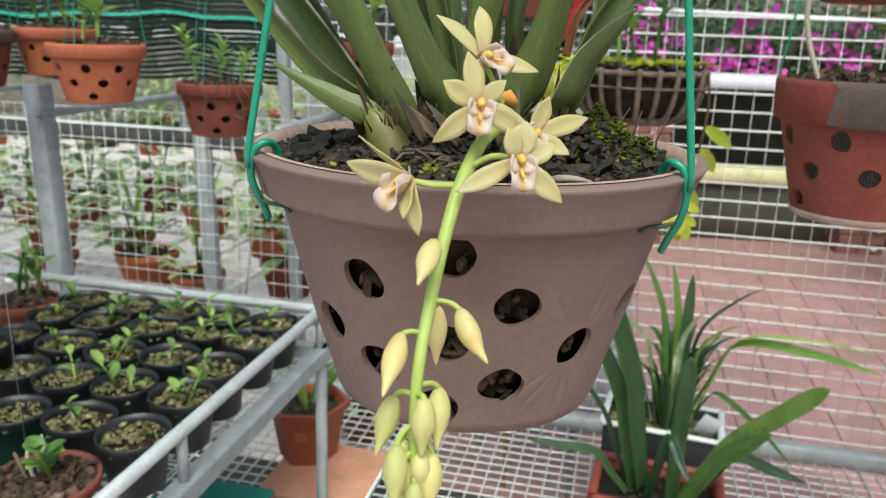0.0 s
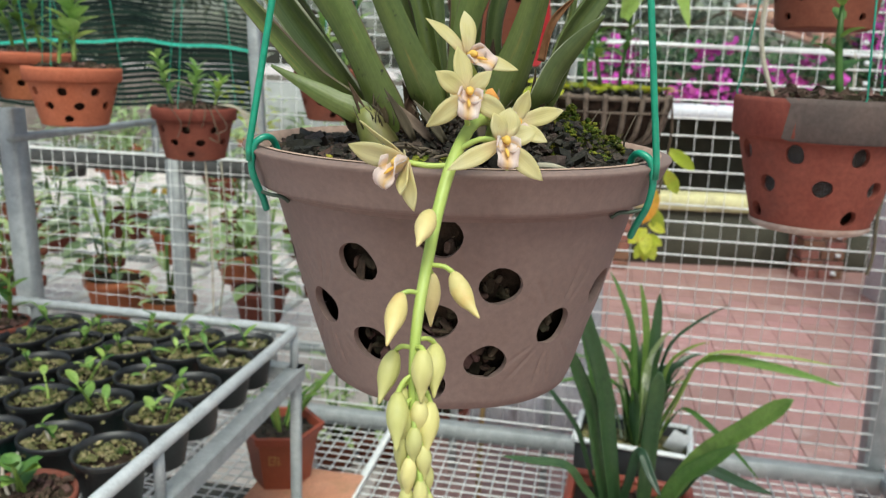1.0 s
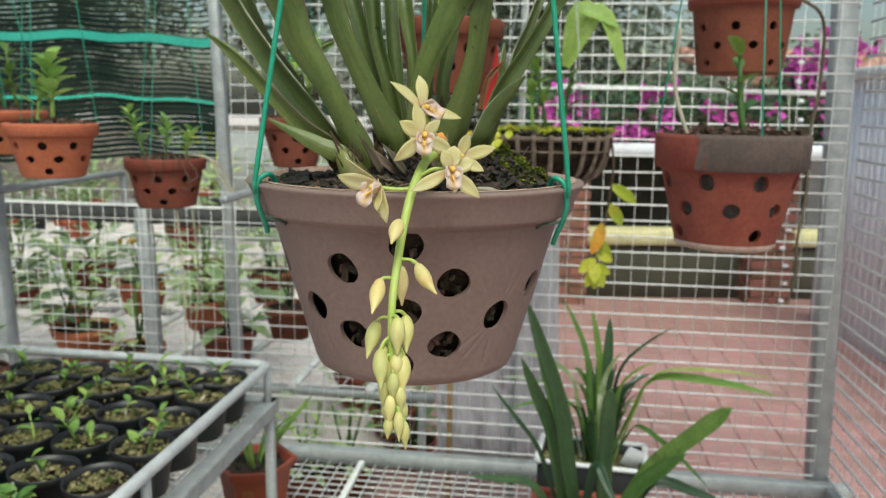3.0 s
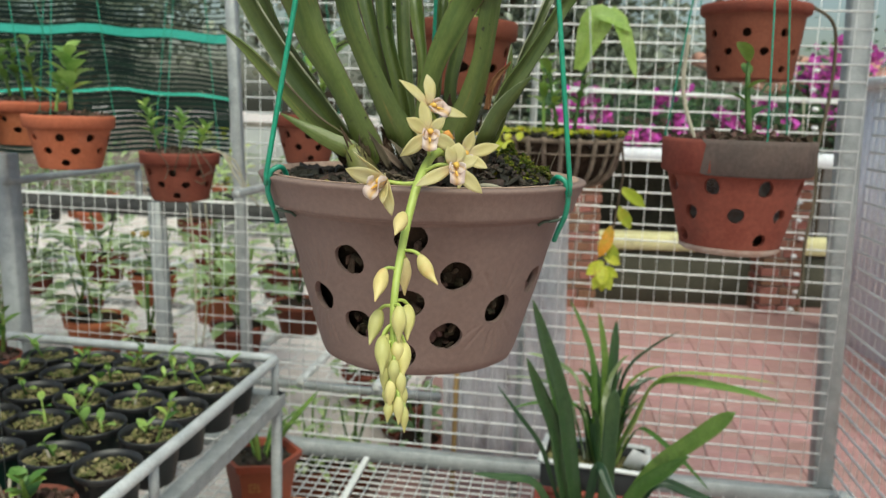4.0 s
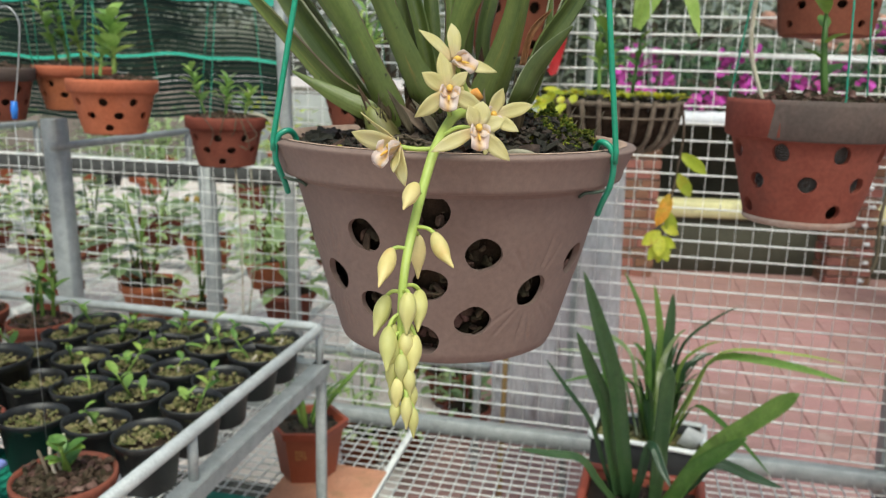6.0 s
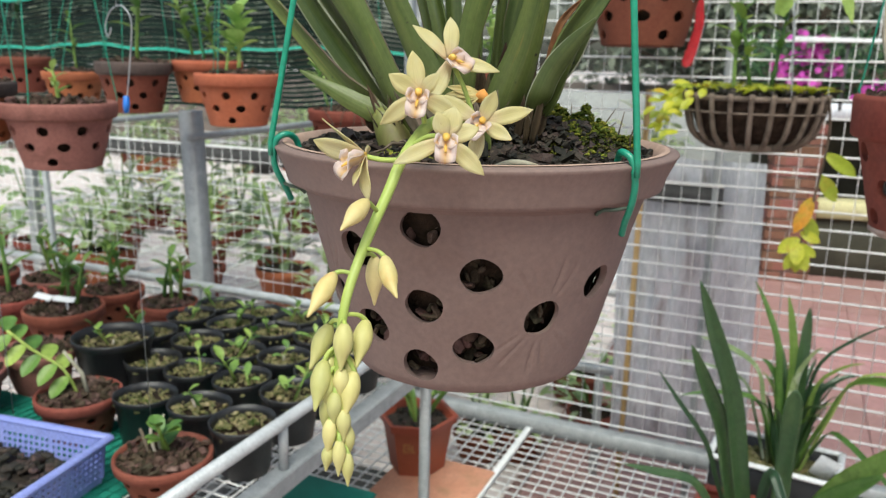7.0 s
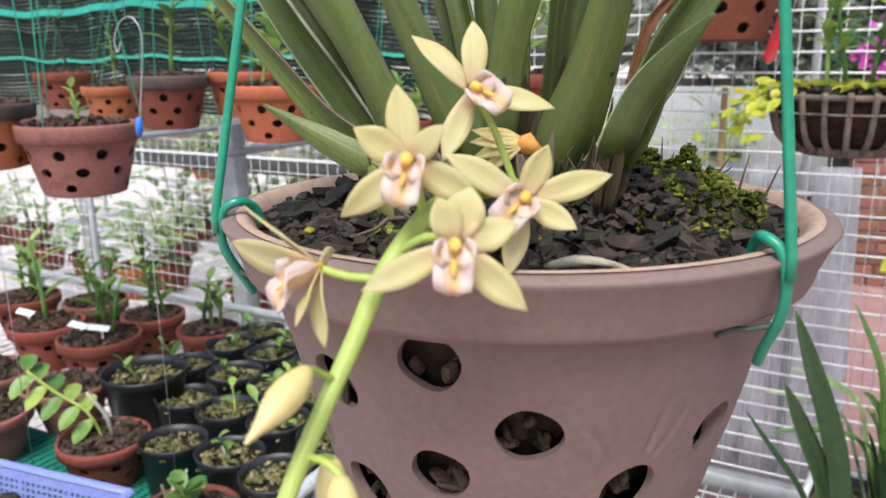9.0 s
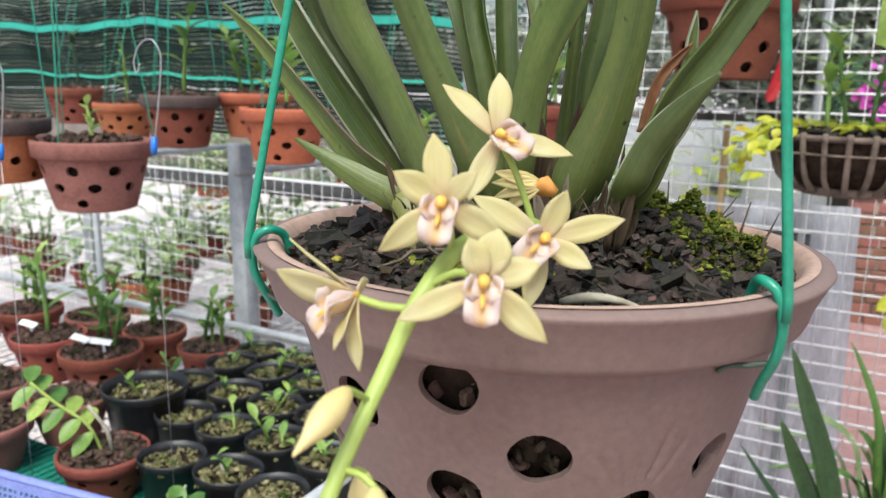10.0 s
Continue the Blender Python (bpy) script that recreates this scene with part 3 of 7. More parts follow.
def brick_pillar(x, y, height, wide=0.30):
    p = tagged(new("pillar"), "square pillar of red bricks with pale mortar joints", "pillar", "brick pillars", "structure")
    p.matrix_world = Matrix.Translation((x, y, 0))
    part("core", Geo().box((wide - 0.02, wide - 0.02, height), Matrix.Translation((0, 0, height / 2))), M_MORTAR, p)
    course = 0.075
    for r in range(int(height / course)):
        for side in range(4):
            for k in range(2):
                m = Matrix.Rotation(side * math.pi / 2, 4, "Z") @ Matrix.Translation(((k - 0.5) * wide * 0.5 + (0.02 if r % 2 else -0.02), -wide / 2 + 0.03, r * course + 0.036))
                b = part("brick", BRICK, M_BRICK, p)
                b.matrix_local = m
    return p


BRICK = Geo().box((0.135, 0.07, 0.062), None, 0.004).mesh("brick", M_BRICK, False)
brick_pillar(2.66, 5.95, 1.15)
brick_pillar(1.06, 5.95, 1.15)

cord = thing("knotted_cord", Matrix.Identity(4), "thin cord with pale knots hanging beside the brick pillar", "cord")
part("line", Geo().tube([(2.673, 5.80, 1.66), (2.824, 5.80, 0.020)], 0.004, 6), M_ROOT, cord)
kr = random.Random(17)
for k in range(14):
    part("knot", Geo().blob((2.748 + kr.uniform(-0.03, 0.03), 5.79, 0.050 + k * 0.14), (0.026, 0.020, 0.017), kr, 7, 0.2), M_TAG, cord)

# ---- the back fence: posts, beams and welded wire ----
FV = 2.35


def wire_panel(geo, origin, du, dv, nu, nv, step_u, step_v, r=0.0021, n=5, thin=1.0):
    """Straight wires both ways in one plane, one layer just in front of the other."""
    o, du, dv = Vector(origin), Vector(du), Vector(dv)
    nrm = du.cross(dv).normalized() * r * 1.6
    for i in range(nu + 1):
        a = o + du * (i * step_u) + nrm
        geo.tube([a, a + dv * (nv * step_v)], r * thin, n)
    for j in range(nv + 1):
        a = o + dv * (j * step_v)
        geo.tube([a, a + du * (nu * step_u)], r, n)
    return geo


def fence_wires(parent, origin, du, dv, nu, nv, step_u, step_v, r, thin, metal=M_WIRE):
    """Welded mesh, every wire an object of its own on one of two meshes."""
    o, du, dv = Vector(origin), Vector(du), Vector(dv)
    nrm = du.cross(dv).normalized() * r * 1.6
    up = Geo().tube([(0, 0, 0), dv * (nv * step_v)], r * thin, 5).mesh("wire", metal)
    flat = Geo().tube([(0, 0, 0), du * (nu * step_u)], r, 5).mesh("wire", metal)
    for i in range(nu + 1):
        part("wire", up, metal, parent).location = o + du * (i * step_u) + nrm
    for j in range(nv + 1):
        part("wire", flat, metal, parent).location = o + dv * (j * step_v)


def pipe(a, b, r, n=14):
    return Geo().tube([a, b], r, n)


def square_tube(a, b, w, h, bevel=0.003):
    """A square bar from a to b, level or upright."""
    a, b = Vector(a), Vector(b)
    d = b - a
    rot = d.to_track_quat("X", "Z").to_matrix().to_4x4()
    return Geo().box((d.length, w, h), Matrix.Translation((a + b) / 2) @ rot, bevel)


fence = tagged(new("fence"), "galvanised post and welded wire mesh fence behind the benches", "fence", kind="structure")
UX, VX, ZX = W(1, 0), W(0, 1), Vector((0, 0, 1))
part("post", square_tube(W(-0.985, FV, 0), W(-1.075, FV, 2.5), 0.034, 0.034), M_GALV, fence)
part("post", square_tube(W(-0.05, FV + 0.02, 0), W(-0.05, FV + 0.02, 2.5), 0.022, 0.022), M_GALV, fence)
part("post", square_tube(W(0.945, FV, 0), W(0.850, FV, 2.5), 0.060, 0.060), M_GALV, fence, "stout galvanised corner post")
part("post", square_tube(W(-1.305, FV + 0.02, 0), W(-1.345, FV + 0.02, 1.14), 0.046, 0.046), M_GALV, fence)
part("post", square_tube(W(-2.9, FV + 0.02, 0), W(-2.9, FV + 0.02, 1.14), 0.042, 0.042), M_GALV, fence)
part("top_beam", square_tube(W(-4.6, FV + 0.03, 1.118), W(-0.03, FV + 0.03, 1.118), 0.04, 0.056), M_GALVDARK, fence, "dark steel beam along the fence")
part("top_strip", square_tube(W(-4.6, FV + 0.02, 1.150), W(-0.03, FV + 0.02, 1.150), 0.03, 0.006, 0.001), M_WIRE, fence)
fence_wires(fence, W(-0.99, FV - 0.03, 0.36), UX, ZX, 38, 42, 0.05, 0.05, 0.0030, 0.38)
fence_wires(fence, W(-4.6, FV - 0.03, 0.36), UX, ZX, 84, 17, 0.043, 0.05, 0.0015, 0.6)

side_fence = tagged(new("fence"), "welded wire mesh side fence running towards the path", "fence", kind="structure")
fence_wires(side_fence, W(0.955, FV - 2.3, 0.36), VX, ZX, 46, 42, 0.05, 0.05, 0.0042, 0.2)
part("bottom_rail", square_tube(W(0.955, 0.05, 0.33), W(0.955, FV - 0.08, 0.33), 0.04, 0.04), M_GALV, side_fence)
part("post", square_tube(W(0.955, 0.02, 0), W(0.955, 0.02, 2.5), 0.05, 0.05), M_GALV, side_fence)

# overhead rails from which the pots hang, out of view
for k, v in enumerate((0.45, 1.02, 1.53, 1.95)):
    rail = tagged(part("overhead_rail", pipe(W(-3.2, v, 2.32), W(1.3, v, 2.32), 0.016), M_GALV), "galvanised overhead pipe that carries hanging pots", "rail", kind="structure")

# trellis rails at shoulder height behind the seedling table
trellis = tagged(new("trellis"), "galvanised frame of rails at shoulder height", "frame", kind="structure")
for u in (-1.41, -2.02, -0.76):
    part("rail", square_tube(W(u, 1.70, 1.262), W(u, FV + 0.02, 1.262), 0.022, 0.02), M_GALV, trellis)
    if u < -1:
        wide, top = (0.050, 1.335) if u > -1.5 else (0.018, 1.25)
        part("post", square_tube(W(u + 0.01, 1.74, 0), W(u - 0.022, 1.74, top), wide, wide), M_GALV, trellis)
    part("bracket", square_tube(W(u, FV + 0.02, 1.14), W(u, FV + 0.02, 1.25), 0.02, 0.02), M_GALV, trellis)

# dark strips added on the ground to stand in for shade under the benches
g = Geo()
for k in range(9):
    g.box((0.225, 1.72, 0.004), Matrix.Translation(W(-1.72 + k * 0.222, 1.42, 0.010 + 0.002 * (k % 2))) @ TURNED)
tagged(part("ground_cover", g, M_BENCHSHADE, smooth=False), "added dark grey strips standing in for shade below the benches", "ground cover", kind="structure")

# ---- low mesh bench ----
BZ = 0.31
bench = tagged(new("mesh_bench"), "low bench of pale welded wire mesh on a galvanised frame", "bench")
part("back_beam", square_tube(W(-1.3, FV - 0.055, BZ + 0.012), W(1.02, FV - 0.055, BZ + 0.012), 0.045, 0.05), M_GALV, bench)
part("front_beam", square_tube(W(-1.3, 1.05, BZ - 0.02), W(1.02, 1.05, BZ - 0.02), 0.05, 0.05), M_GALV, bench)
for u in (-1.28, -0.545, 0.24, 0.99):
    part("cross_bar", square_tube(W(u, 1.06, BZ + 0.006), W(u, FV - 0.09, BZ + 0.006), 0.02, 0.02), M_WIRE, bench)
for u in (-1.28, 0.99):
    for v in (1.06, FV - 0.08):
        part("leg", square_tube(W(u, v, 0), W(u, v, BZ - 0.04), 0.04, 0.04), M_GALV, bench)
part("deck", wire_panel(Geo(), W(-1.3, 1.04, BZ - 0.008), UX, VX, 58, 31, 0.04, 0.04, 0.0026), M_WIRE, bench, "pale welded wire deck", kind="stuff")

# ---- seedling table: pipe rim, angle frame, mesh deck ----
TU, TV, TZ, AZ = -0.609, 1.585, 0.878, 0.772
table = tagged(new("seedling_table"), "galvanised table with a pipe rim and wire mesh deck for seedlings", "table")
bend = [W(TU, 0.2, TZ), W(TU, TV - 0.02, TZ), W(TU - 0.006, TV - 0.006, TZ), W(TU - 0.02, TV, TZ), W(-3.3, TV, TZ)]
part("rim_pipe", Geo().tube(bend, 0.0115, 14), M_PIPE, table)
ang = Geo()
for a, b in ((W(TU, 0.2, AZ), W(TU, TV + 0.016, AZ)), (W(-3.3, TV, AZ), W(TU + 0.016, TV, AZ))):
    d = (b - a).normalized()
    rot = d.to_track_quat("X", "Z").to_matrix().to_4x4()
    ang.box(((b - a).length, 0.032, 0.004), Matrix.Translation((a + b) / 2 + Vector((0, 0, 0.016))) @ rot)
    ang.box(((b - a).length, 0.004, 0.032), Matrix.Translation((a + b) / 2 + rot.to_3x3() @ Vector((0, -0.016, 0))) @ rot)
part("angle_frame", ang, M_GALV, table, smooth=False)
for u, v in ((TU, TV - 0.01), (TU, 1.0), (TU, 0.5), (-1.3, TV), (-2.1, TV)):
    part("strut", pipe(W(u, v, AZ), W(u, v, TZ), 0.009), M_GALV, table)
for u, v in ((TU, TV), (TU, 0.25), (-3.2, TV), (-3.2, 0.25)):
    part("leg", square_tube(W(u, v, 0), W(u, v, AZ + 0.01), 0.024, 0.024), M_GALV, table)
part("deck", wire_panel(Geo(), W(-3.3, 0.2, AZ - 0.012), UX, VX, 67, 34, 0.04, 0.04, 0.0018), M_WIRE, table, "welded wire deck", kind="stuff")

# ---- shade net ----
net = tagged(new("shade_net"), "black woven shade net with teal stripes hung as a screen", "net", kind="structure")
g, rng = Geo(), random.Random(4)
NU0, NU1, NV = -5.2, -1.32, 2.9


def net_strip(geo, z, h, u0, u1, dv=0.0, open_end=False):
    """One woven band; towards the free end the weave has worn thin."""
    n = 60
    vs, fs = [], []
    for i in range(n + 1):
        u = u0 + (u1 - u0) * i / n
        sag = 0.012 * math.sin(u * 5.1 + z * 3) + 0.006 * math.sin(u * 17 + z * 9)
        v = NV + 0.05 * math.sin(u * 3.0) + 0.02 * math.sin(u * 9 + z * 4) + dv
        worn = max(0.0, min(1.0, (u + 1.78) / 0.16)) * max(0.0, min(1.0, (z - 1.50) / 0.12)) if open_end else 0.0
        vs += [W(u, v, z + sag), W(u, v + 0.002, z + h * (1 - 0.62 * worn) + sag)]
        if i:
            k = 2 * i
            fs.append((k - 2, k, k + 1, k - 1))
    geo.add(vs, fs)


z = 1.262
while z < 2.7:
    net_strip(g, z, 0.0168 + rng.uniform(-0.003, 0.003), NU0, NU1, 0.0, True)
    z += 0.0205
part("net_weave", g, M_NET, net, kind="stuff")
g = Geo()
net_strip(g, 1.742, 0.034, NU0, NU1, -0.006)
part("stripe", g, M_NETTEAL, net)
g = Geo()
net_strip(g, 1.508, 0.012, NU0, NU1, -0.006)
part("stripe", g, M_NETTEAL, net)
part("net_post", square_tube(W(NU1 + 0.03, NV + 0.03, 0), W(NU1 + 0.03, NV + 0.03, 2.8), 0.026, 0.026), M_GALV, net)

# ---- pots ----
def cut_wall(name, profile, seg, holes, material, parent, press=None):
    """A turned wall (a closed outline of radius and height) with oval holes cut clean through. holes: (angle, height, half width, half height, slant)."""
    vs, fs, n = [], [], len(profile)
    for k in range(seg):
        a = 2 * math.pi * k / seg
        for r, z in profile:
            if press:
                r = press(a, r, z)
            vs.append((r * math.cos(a), r * math.sin(a), z))
    for k in range(seg):
        q = (k + 1) % seg
        for i in range(n):
            j = (i + 1) % n
            fs.append((k * n + i, q * n + i, q * n + j, k * n + j))
    ob = new(name, Geo().add(vs, fs).mesh(name, material))
    cut = Geo()
    for ha, hz, hw, hh, slant in holes:
        rad = max(r for r, z in profile)
        ring_i, ring_o = [], []
        c, s = math.cos(slant), math.sin(slant)
        for k in range(22):
            t = 2 * math.pi * k / 22
            x0, y0 = hw * math.cos(t) * (1 + 0.06 * math.sin(2 * t + ha * 9)), hh * math.sin(t) * (1 + 0.05 * math.cos(3 * t + hz * 90))
            x, y = x0 * c - y0 * s, x0 * s + y0 * c
            for ring, d in ((ring_i, rad * 0.45), (ring_o, rad * 1.35)):
                ring.append((d * math.cos(ha) - x * math.sin(ha), d * math.sin(ha) + x * math.cos(ha), hz + y))
        cut.add(ring_i + ring_o, [tuple(range(21, -1, -1)), tuple(range(22, 44))] + [(k, (k + 1) % 22, 22 + (k + 1) % 22, 22 + k) for k in range(22)])
    cutter = new("cutter", cut.mesh("cutter", material))
    mod = ob.modifiers.new("holes", "BOOLEAN")
    mod.operation, mod.solver, mod.object = "DIFFERENCE", "EXACT", cutter
    done = bpy.data.meshes.new_from_object(ob.evaluated_get(bpy.context.evaluated_depsgraph_get()))
    ob.modifiers.clear()
    ob.data = done
    done.set_sharp_from_angle(angle=radians(38))
    bpy.data.objects.remove(cutter)
    if parent is not None:
        ob.parent = parent
    return ob


def curve(pts, n=6):
    """A smooth line through the points."""
    pts = [Vector(p) for p in pts]
    out = []
    for i in range(len(pts) - 1):
        p0, p1, p2, p3 = pts[max(0, i - 1)], pts[i], pts[i + 1], pts[min(len(pts) - 1, i + 2)]
        for k in range(n):
            t = k / n
            out.append(0.5 * ((2 * p1) + (p2 - p0) * t + (2 * p0 - 5 * p1 + 4 * p2 - p3) * t * t + (3 * p1 - p0 - 3 * p2 + p3) * t ** 3))
    return out + [pts[-1]]


def ribbon(pts, width, face, fold=0.5, tip=0.3, foot=1.25, twist=0.0, keel=1.0, cols=(-1, -0.66, -0.33, 0, 0.33, 0.66, 1)):
    """A long leaf along a line of points; face: the way its channel looks; foot: how much wider it clasps at the base."""
    n = len(pts) - 1
    vs, fs = [], []
    for i, p in enumerate(pts):
        s = i / n
        d = (pts[min(i + 1, n)] - pts[max(i - 1, 0)]).normalized()
        q = d.cross(Vector(face)).normalized()
        q = Matrix.Rotation(twist * s, 3, d) @ q
        nn = q.cross(d)
        w = width * (1 + (foot - 1) * max(0, 1 - s / 0.3))
        if s > 1 - tip:
            w *= max(0.03, 1 - ((s - 1 + tip) / tip) ** 2)
        f = fold * (1 + 0.6 * max(0, 1 - s / 0.35))
        for c in cols:
            vs.append(p + q * (c * w * 0.5 * (1 - 0.18 * f * abs(c))) + nn * (abs(c) ** keel * f * w * 0.5))
    for i in range(n):
        for k in range(6):
            fs.append((i * 7 + k, i * 7 + k + 1, i * 7 + k + 8, i * 7 + k + 7))
    return Geo().add(vs, fs)


def chips(geo, rng, n, radius, z, size, flat=0.45, centre=(0, 0)):
    for _ in range(n):
        a, r = rng.uniform(0, 2 * math.pi), radius * math.sqrt(rng.random())
        s = size * rng.uniform(0.5, 1.3)
        m = Matrix.Translation((centre[0] + r * math.cos(a), centre[1] + r * math.sin(a), z + rng.uniform(-0.2, 0.5) * size)) @ Euler((rng.uniform(-0.6, 0.6), rng.uniform(-0.6, 0.6), rng.uniform(0, 6.3))).to_matrix().to_4x4()
        geo.shard((s * rng.uniform(0.7, 1.7), s * rng.uniform(0.5, 1.1), s * flat * rng.uniform(0.6, 1.7)), m, rng)
    return geo


def soil_top(radius, z, rng, rough=0.006, seg=22, rings=6):
    vs, fs = [(0, 0, z + 0.004)], []
    for i in range(1, rings + 1):
        r = radius * i / rings
        for k in range(seg):
            a = 2 * math.pi * k / seg
            vs.append((r * math.cos(a), r * math.sin(a), z + rng.uniform(-rough, rough) * (i < rings)))
    for k in range(seg):
        fs.append((0, 1 + k, 1 + (k + 1) % seg))
    for i in range(rings - 1):
        for k in range(seg):
            q = (k + 1) % seg
            fs.append((1 + i * seg + k, 1 + (i + 1) * seg + k, 1 + (i + 1) * seg + q, 1 + i * seg + q))
    return Geo().add(vs, fs)


def sprig(parent, base, height, leaves, leaf_len, leaf_wid, material, rng, lean=0.2, stem_r=0.004, shape="ellipse", name="stem", droop=0.7, m_stem=None):
    """A leafy shoot: one stem mesh and one mesh a leaf."""
    lean_a = rng.uniform(0, 6.3)
    top = Vector(base) + Vector((math.cos(lean_a) * lean * height, math.sin(lean_a) * lean * height, height))
    mid = (Vector(base) + top) / 2 + Vector((rng.uniform(-1, 1), rng.uniform(-1, 1), 0)) * height * 0.06
    pts = [Vector(base).lerp(mid, t).lerp(mid.lerp(top, t), t) for t in (0, 0.25, 0.5, 0.75, 1)]
    part(name, Geo().tube(pts, [stem_r, stem_r, stem_r * 0.9, stem_r * 0.8, stem_r * 0.5], 7), m_stem or material, parent)
    turn = rng.uniform(0, 6.3)
    for i in range(leaves):
        s = 0.35 + 0.65 * i / max(1, leaves - 1)
        p = Vector(base).lerp(mid, s).lerp(mid.lerp(top, s), s)
        a = turn + i * 2.4
        up = 0.35 + 0.9 * s * rng.uniform(0.7, 1.2)
        way = Vector((math.cos(a), math.sin(a), up))
        k = rng.uniform(0.75, 1.2) * (1.05 - 0.3 * s)
        part("leaf", Geo().blade(p, way, (-math.cos(a) * up, -math.sin(a) * up, 1.0), leaf_len * k, leaf_wid * k, droop * rng.uniform(0.5, 1.3), 0.3, 6, shape), material, parent)


def hangers(parent, radius, lip, apex, material, n=3, turn=0.5, r=0.0012):
    """Wires from the lip to a hook on the rail above; all in the pot's own space."""
    for k in range(n):
        a = turn + 2 * math.pi * k / n
        x, y = radius * math.cos(a), radius * math.sin(a)
        part("hanger_wire", Geo().tube([(x * 0.9, y * 0.9, lip - 0.02), (x * 1.0, y * 1.0, lip + 0.004), (x * 0.97, y * 0.97, lip + 0.02), apex], r, 6), material, parent)


def clay_pot(at, radius, height, material, label, rng, rim_material=None, foot=0.66, band=0.24, holes=True, seg=56, bare=False, apex=None, wire=None, turn=0.0, group="", bloom=False, big=0.85, lined=False):
    """A perforated hanging clay pot; its Empty stands at the foot's centre."""
    t = thing("hanging_pot" if apex else "flower_pot", Matrix.Translation(at) @ Matrix.Rotation(turn, 4, "Z"), label, "plant pot", group)
    h, r = height, radius
    rb = r * foot
    r_in = r * 0.90
    zb = h * (1 - band)
    hl = []
    if holes:
        for k in range(8):
            hl.append((k * math.pi / 4, h * 0.60, r * 0.125 * big, h * 0.085 * big, 0))
            hl.append(((k + 0.5) * math.pi / 4, h * 0.36, r * 0.12 * big, h * 0.08 * big, 0))
            if k % 2 == 0:
                hl.append((k * math.pi / 4 + 0.1, h * 0.14, r * 0.11 * big, h * 0.07 * big, 0))
    cut_wall("body", [(rb * 0.90, 0.0), (rb, h * 0.02), (rb + (r_in - rb) * 0.33, zb * 0.33), (rb + (r_in - rb) * 0.66, zb * 0.66), (r_in, zb), (r_in - 0.008, zb), (rb - 0.007, 0.006)], seg, hl, material, t)
    rim = Geo().lathe([(r_in - 0.004, zb - 0.004), (r * 0.955, zb), (r * 0.985, zb + h * 0.02), (r, h - 0.006), (r * 0.992, h), (r * 0.93, h), (r * 0.905, h - 0.008), (r_in * 0.97, zb)], seg, cap=False)
    part("rim", rim, rim_material or material, t, "weathered grey rim" if rim_material else "")
    part("foot", Geo().lathe([(0.001, 0.006), (rb * 0.90, 0.0), (rb * 0.9, 0.008), (0.001, 0.012)], 32, cap=False), material, t)
    part("filling", Geo().lathe([(rb * 0.8, 0.015), (r_in * 0.86, zb), (r * 0.9, h - 0.014), (0.002, h - 0.012)], 28), M_SOIL, t)
    if lined:
        net_g = Geo()
        for k in range(16):
            a0, z0 = ((k // 2) * math.pi / 4, h * 0.60) if k % 2 else ((k // 2 + 0.5) * math.pi / 4, h * 0.36)
            rr = rb + (r_in - rb) * z0 / zb - 0.009
            c0 = Vector((rr * math.cos(a0), rr * math.sin(a0), z0 - 0.012))
            side = Vector((-math.sin(a0), math.cos(a0), 0))
            wire_panel(net_g, c0 - side * 0.012, side, (0, 0, 1), 8, 8, 0.003, 0.003, 0.00022, 4)
        part("lining_mesh", net_g, M_GALV, t, "fine wire lining behind the holes", kind="stuff")
    if bloom:
        part("lime_crust", Geo().lathe([(rb * 0.93, -0.002), (rb * 1.03, h * 0.015), (rb * 1.035, h * 0.05)], 40, cap=False), M_SALT, t, "whitish lime crust round the foot")
    part("bark", chips(chips(soil_top(r * 0.90, h - 0.007, rng), rng, 170, r * 0.86, h - 0.003, 0.011, 0.7), rng, 50, r * 0.5, h + 0.001, 0.012, 0.8), M_DRYBARK, t, kind="stuff", smooth=False)
    if apex:
        a = Matrix.Translation(at) @ Matrix.Rotation(turn, 4, "Z")
        hangers(t, r, h, a.inverted() @ Vector(apex), wire or M_GREENWIRE, 3, 0.4)
    return t


# ---- the orchid in its hanging pot ----
PC, PZ = Vector((0.0135, 0.462, 0.0)), 1.439
pot = thing("orchid_pot", Matrix.Translation((PC.x, PC.y, PZ)) @ Matrix.Rotation(radians(-90), 4, "Z"), "grey brown clay orchid pot with oval holes, hung on green wires", "plant pot")


def hole(deg, z, w=0.0119, h=0.0110, slant=0.0):
    return (radians(deg), z, w, h, radians(slant))


HOLES = [hole(-27.5, -0.0555, slant=-20), hole(-48, -0.0895, slant=-25), hole(-27.5, -0.106, slant=-15), hole(-2, -0.0365, slant=-10), hole(-3, -0.0855, slant=-12), hole(-7, -0.1275, slant=-12),
         hole(16.5, -0.064, slant=5), hole(40, -0.093, slant=22), hole(15, -0.112, slant=8), hole(63, -0.075, slant=22), hole(-72, -0.06, slant=-20)]
HOLES += [hole(a, z) for a in (95, 120, 145, 170, 195, 220, 245, 265) for z in (-0.06, -0.10)]


FANS = [(radians(40), -0.093, 0.042), (radians(-48), -0.0895, 0.040), (radians(128), -0.09, 0.04), (radians(-136), -0.09, 0.04)]


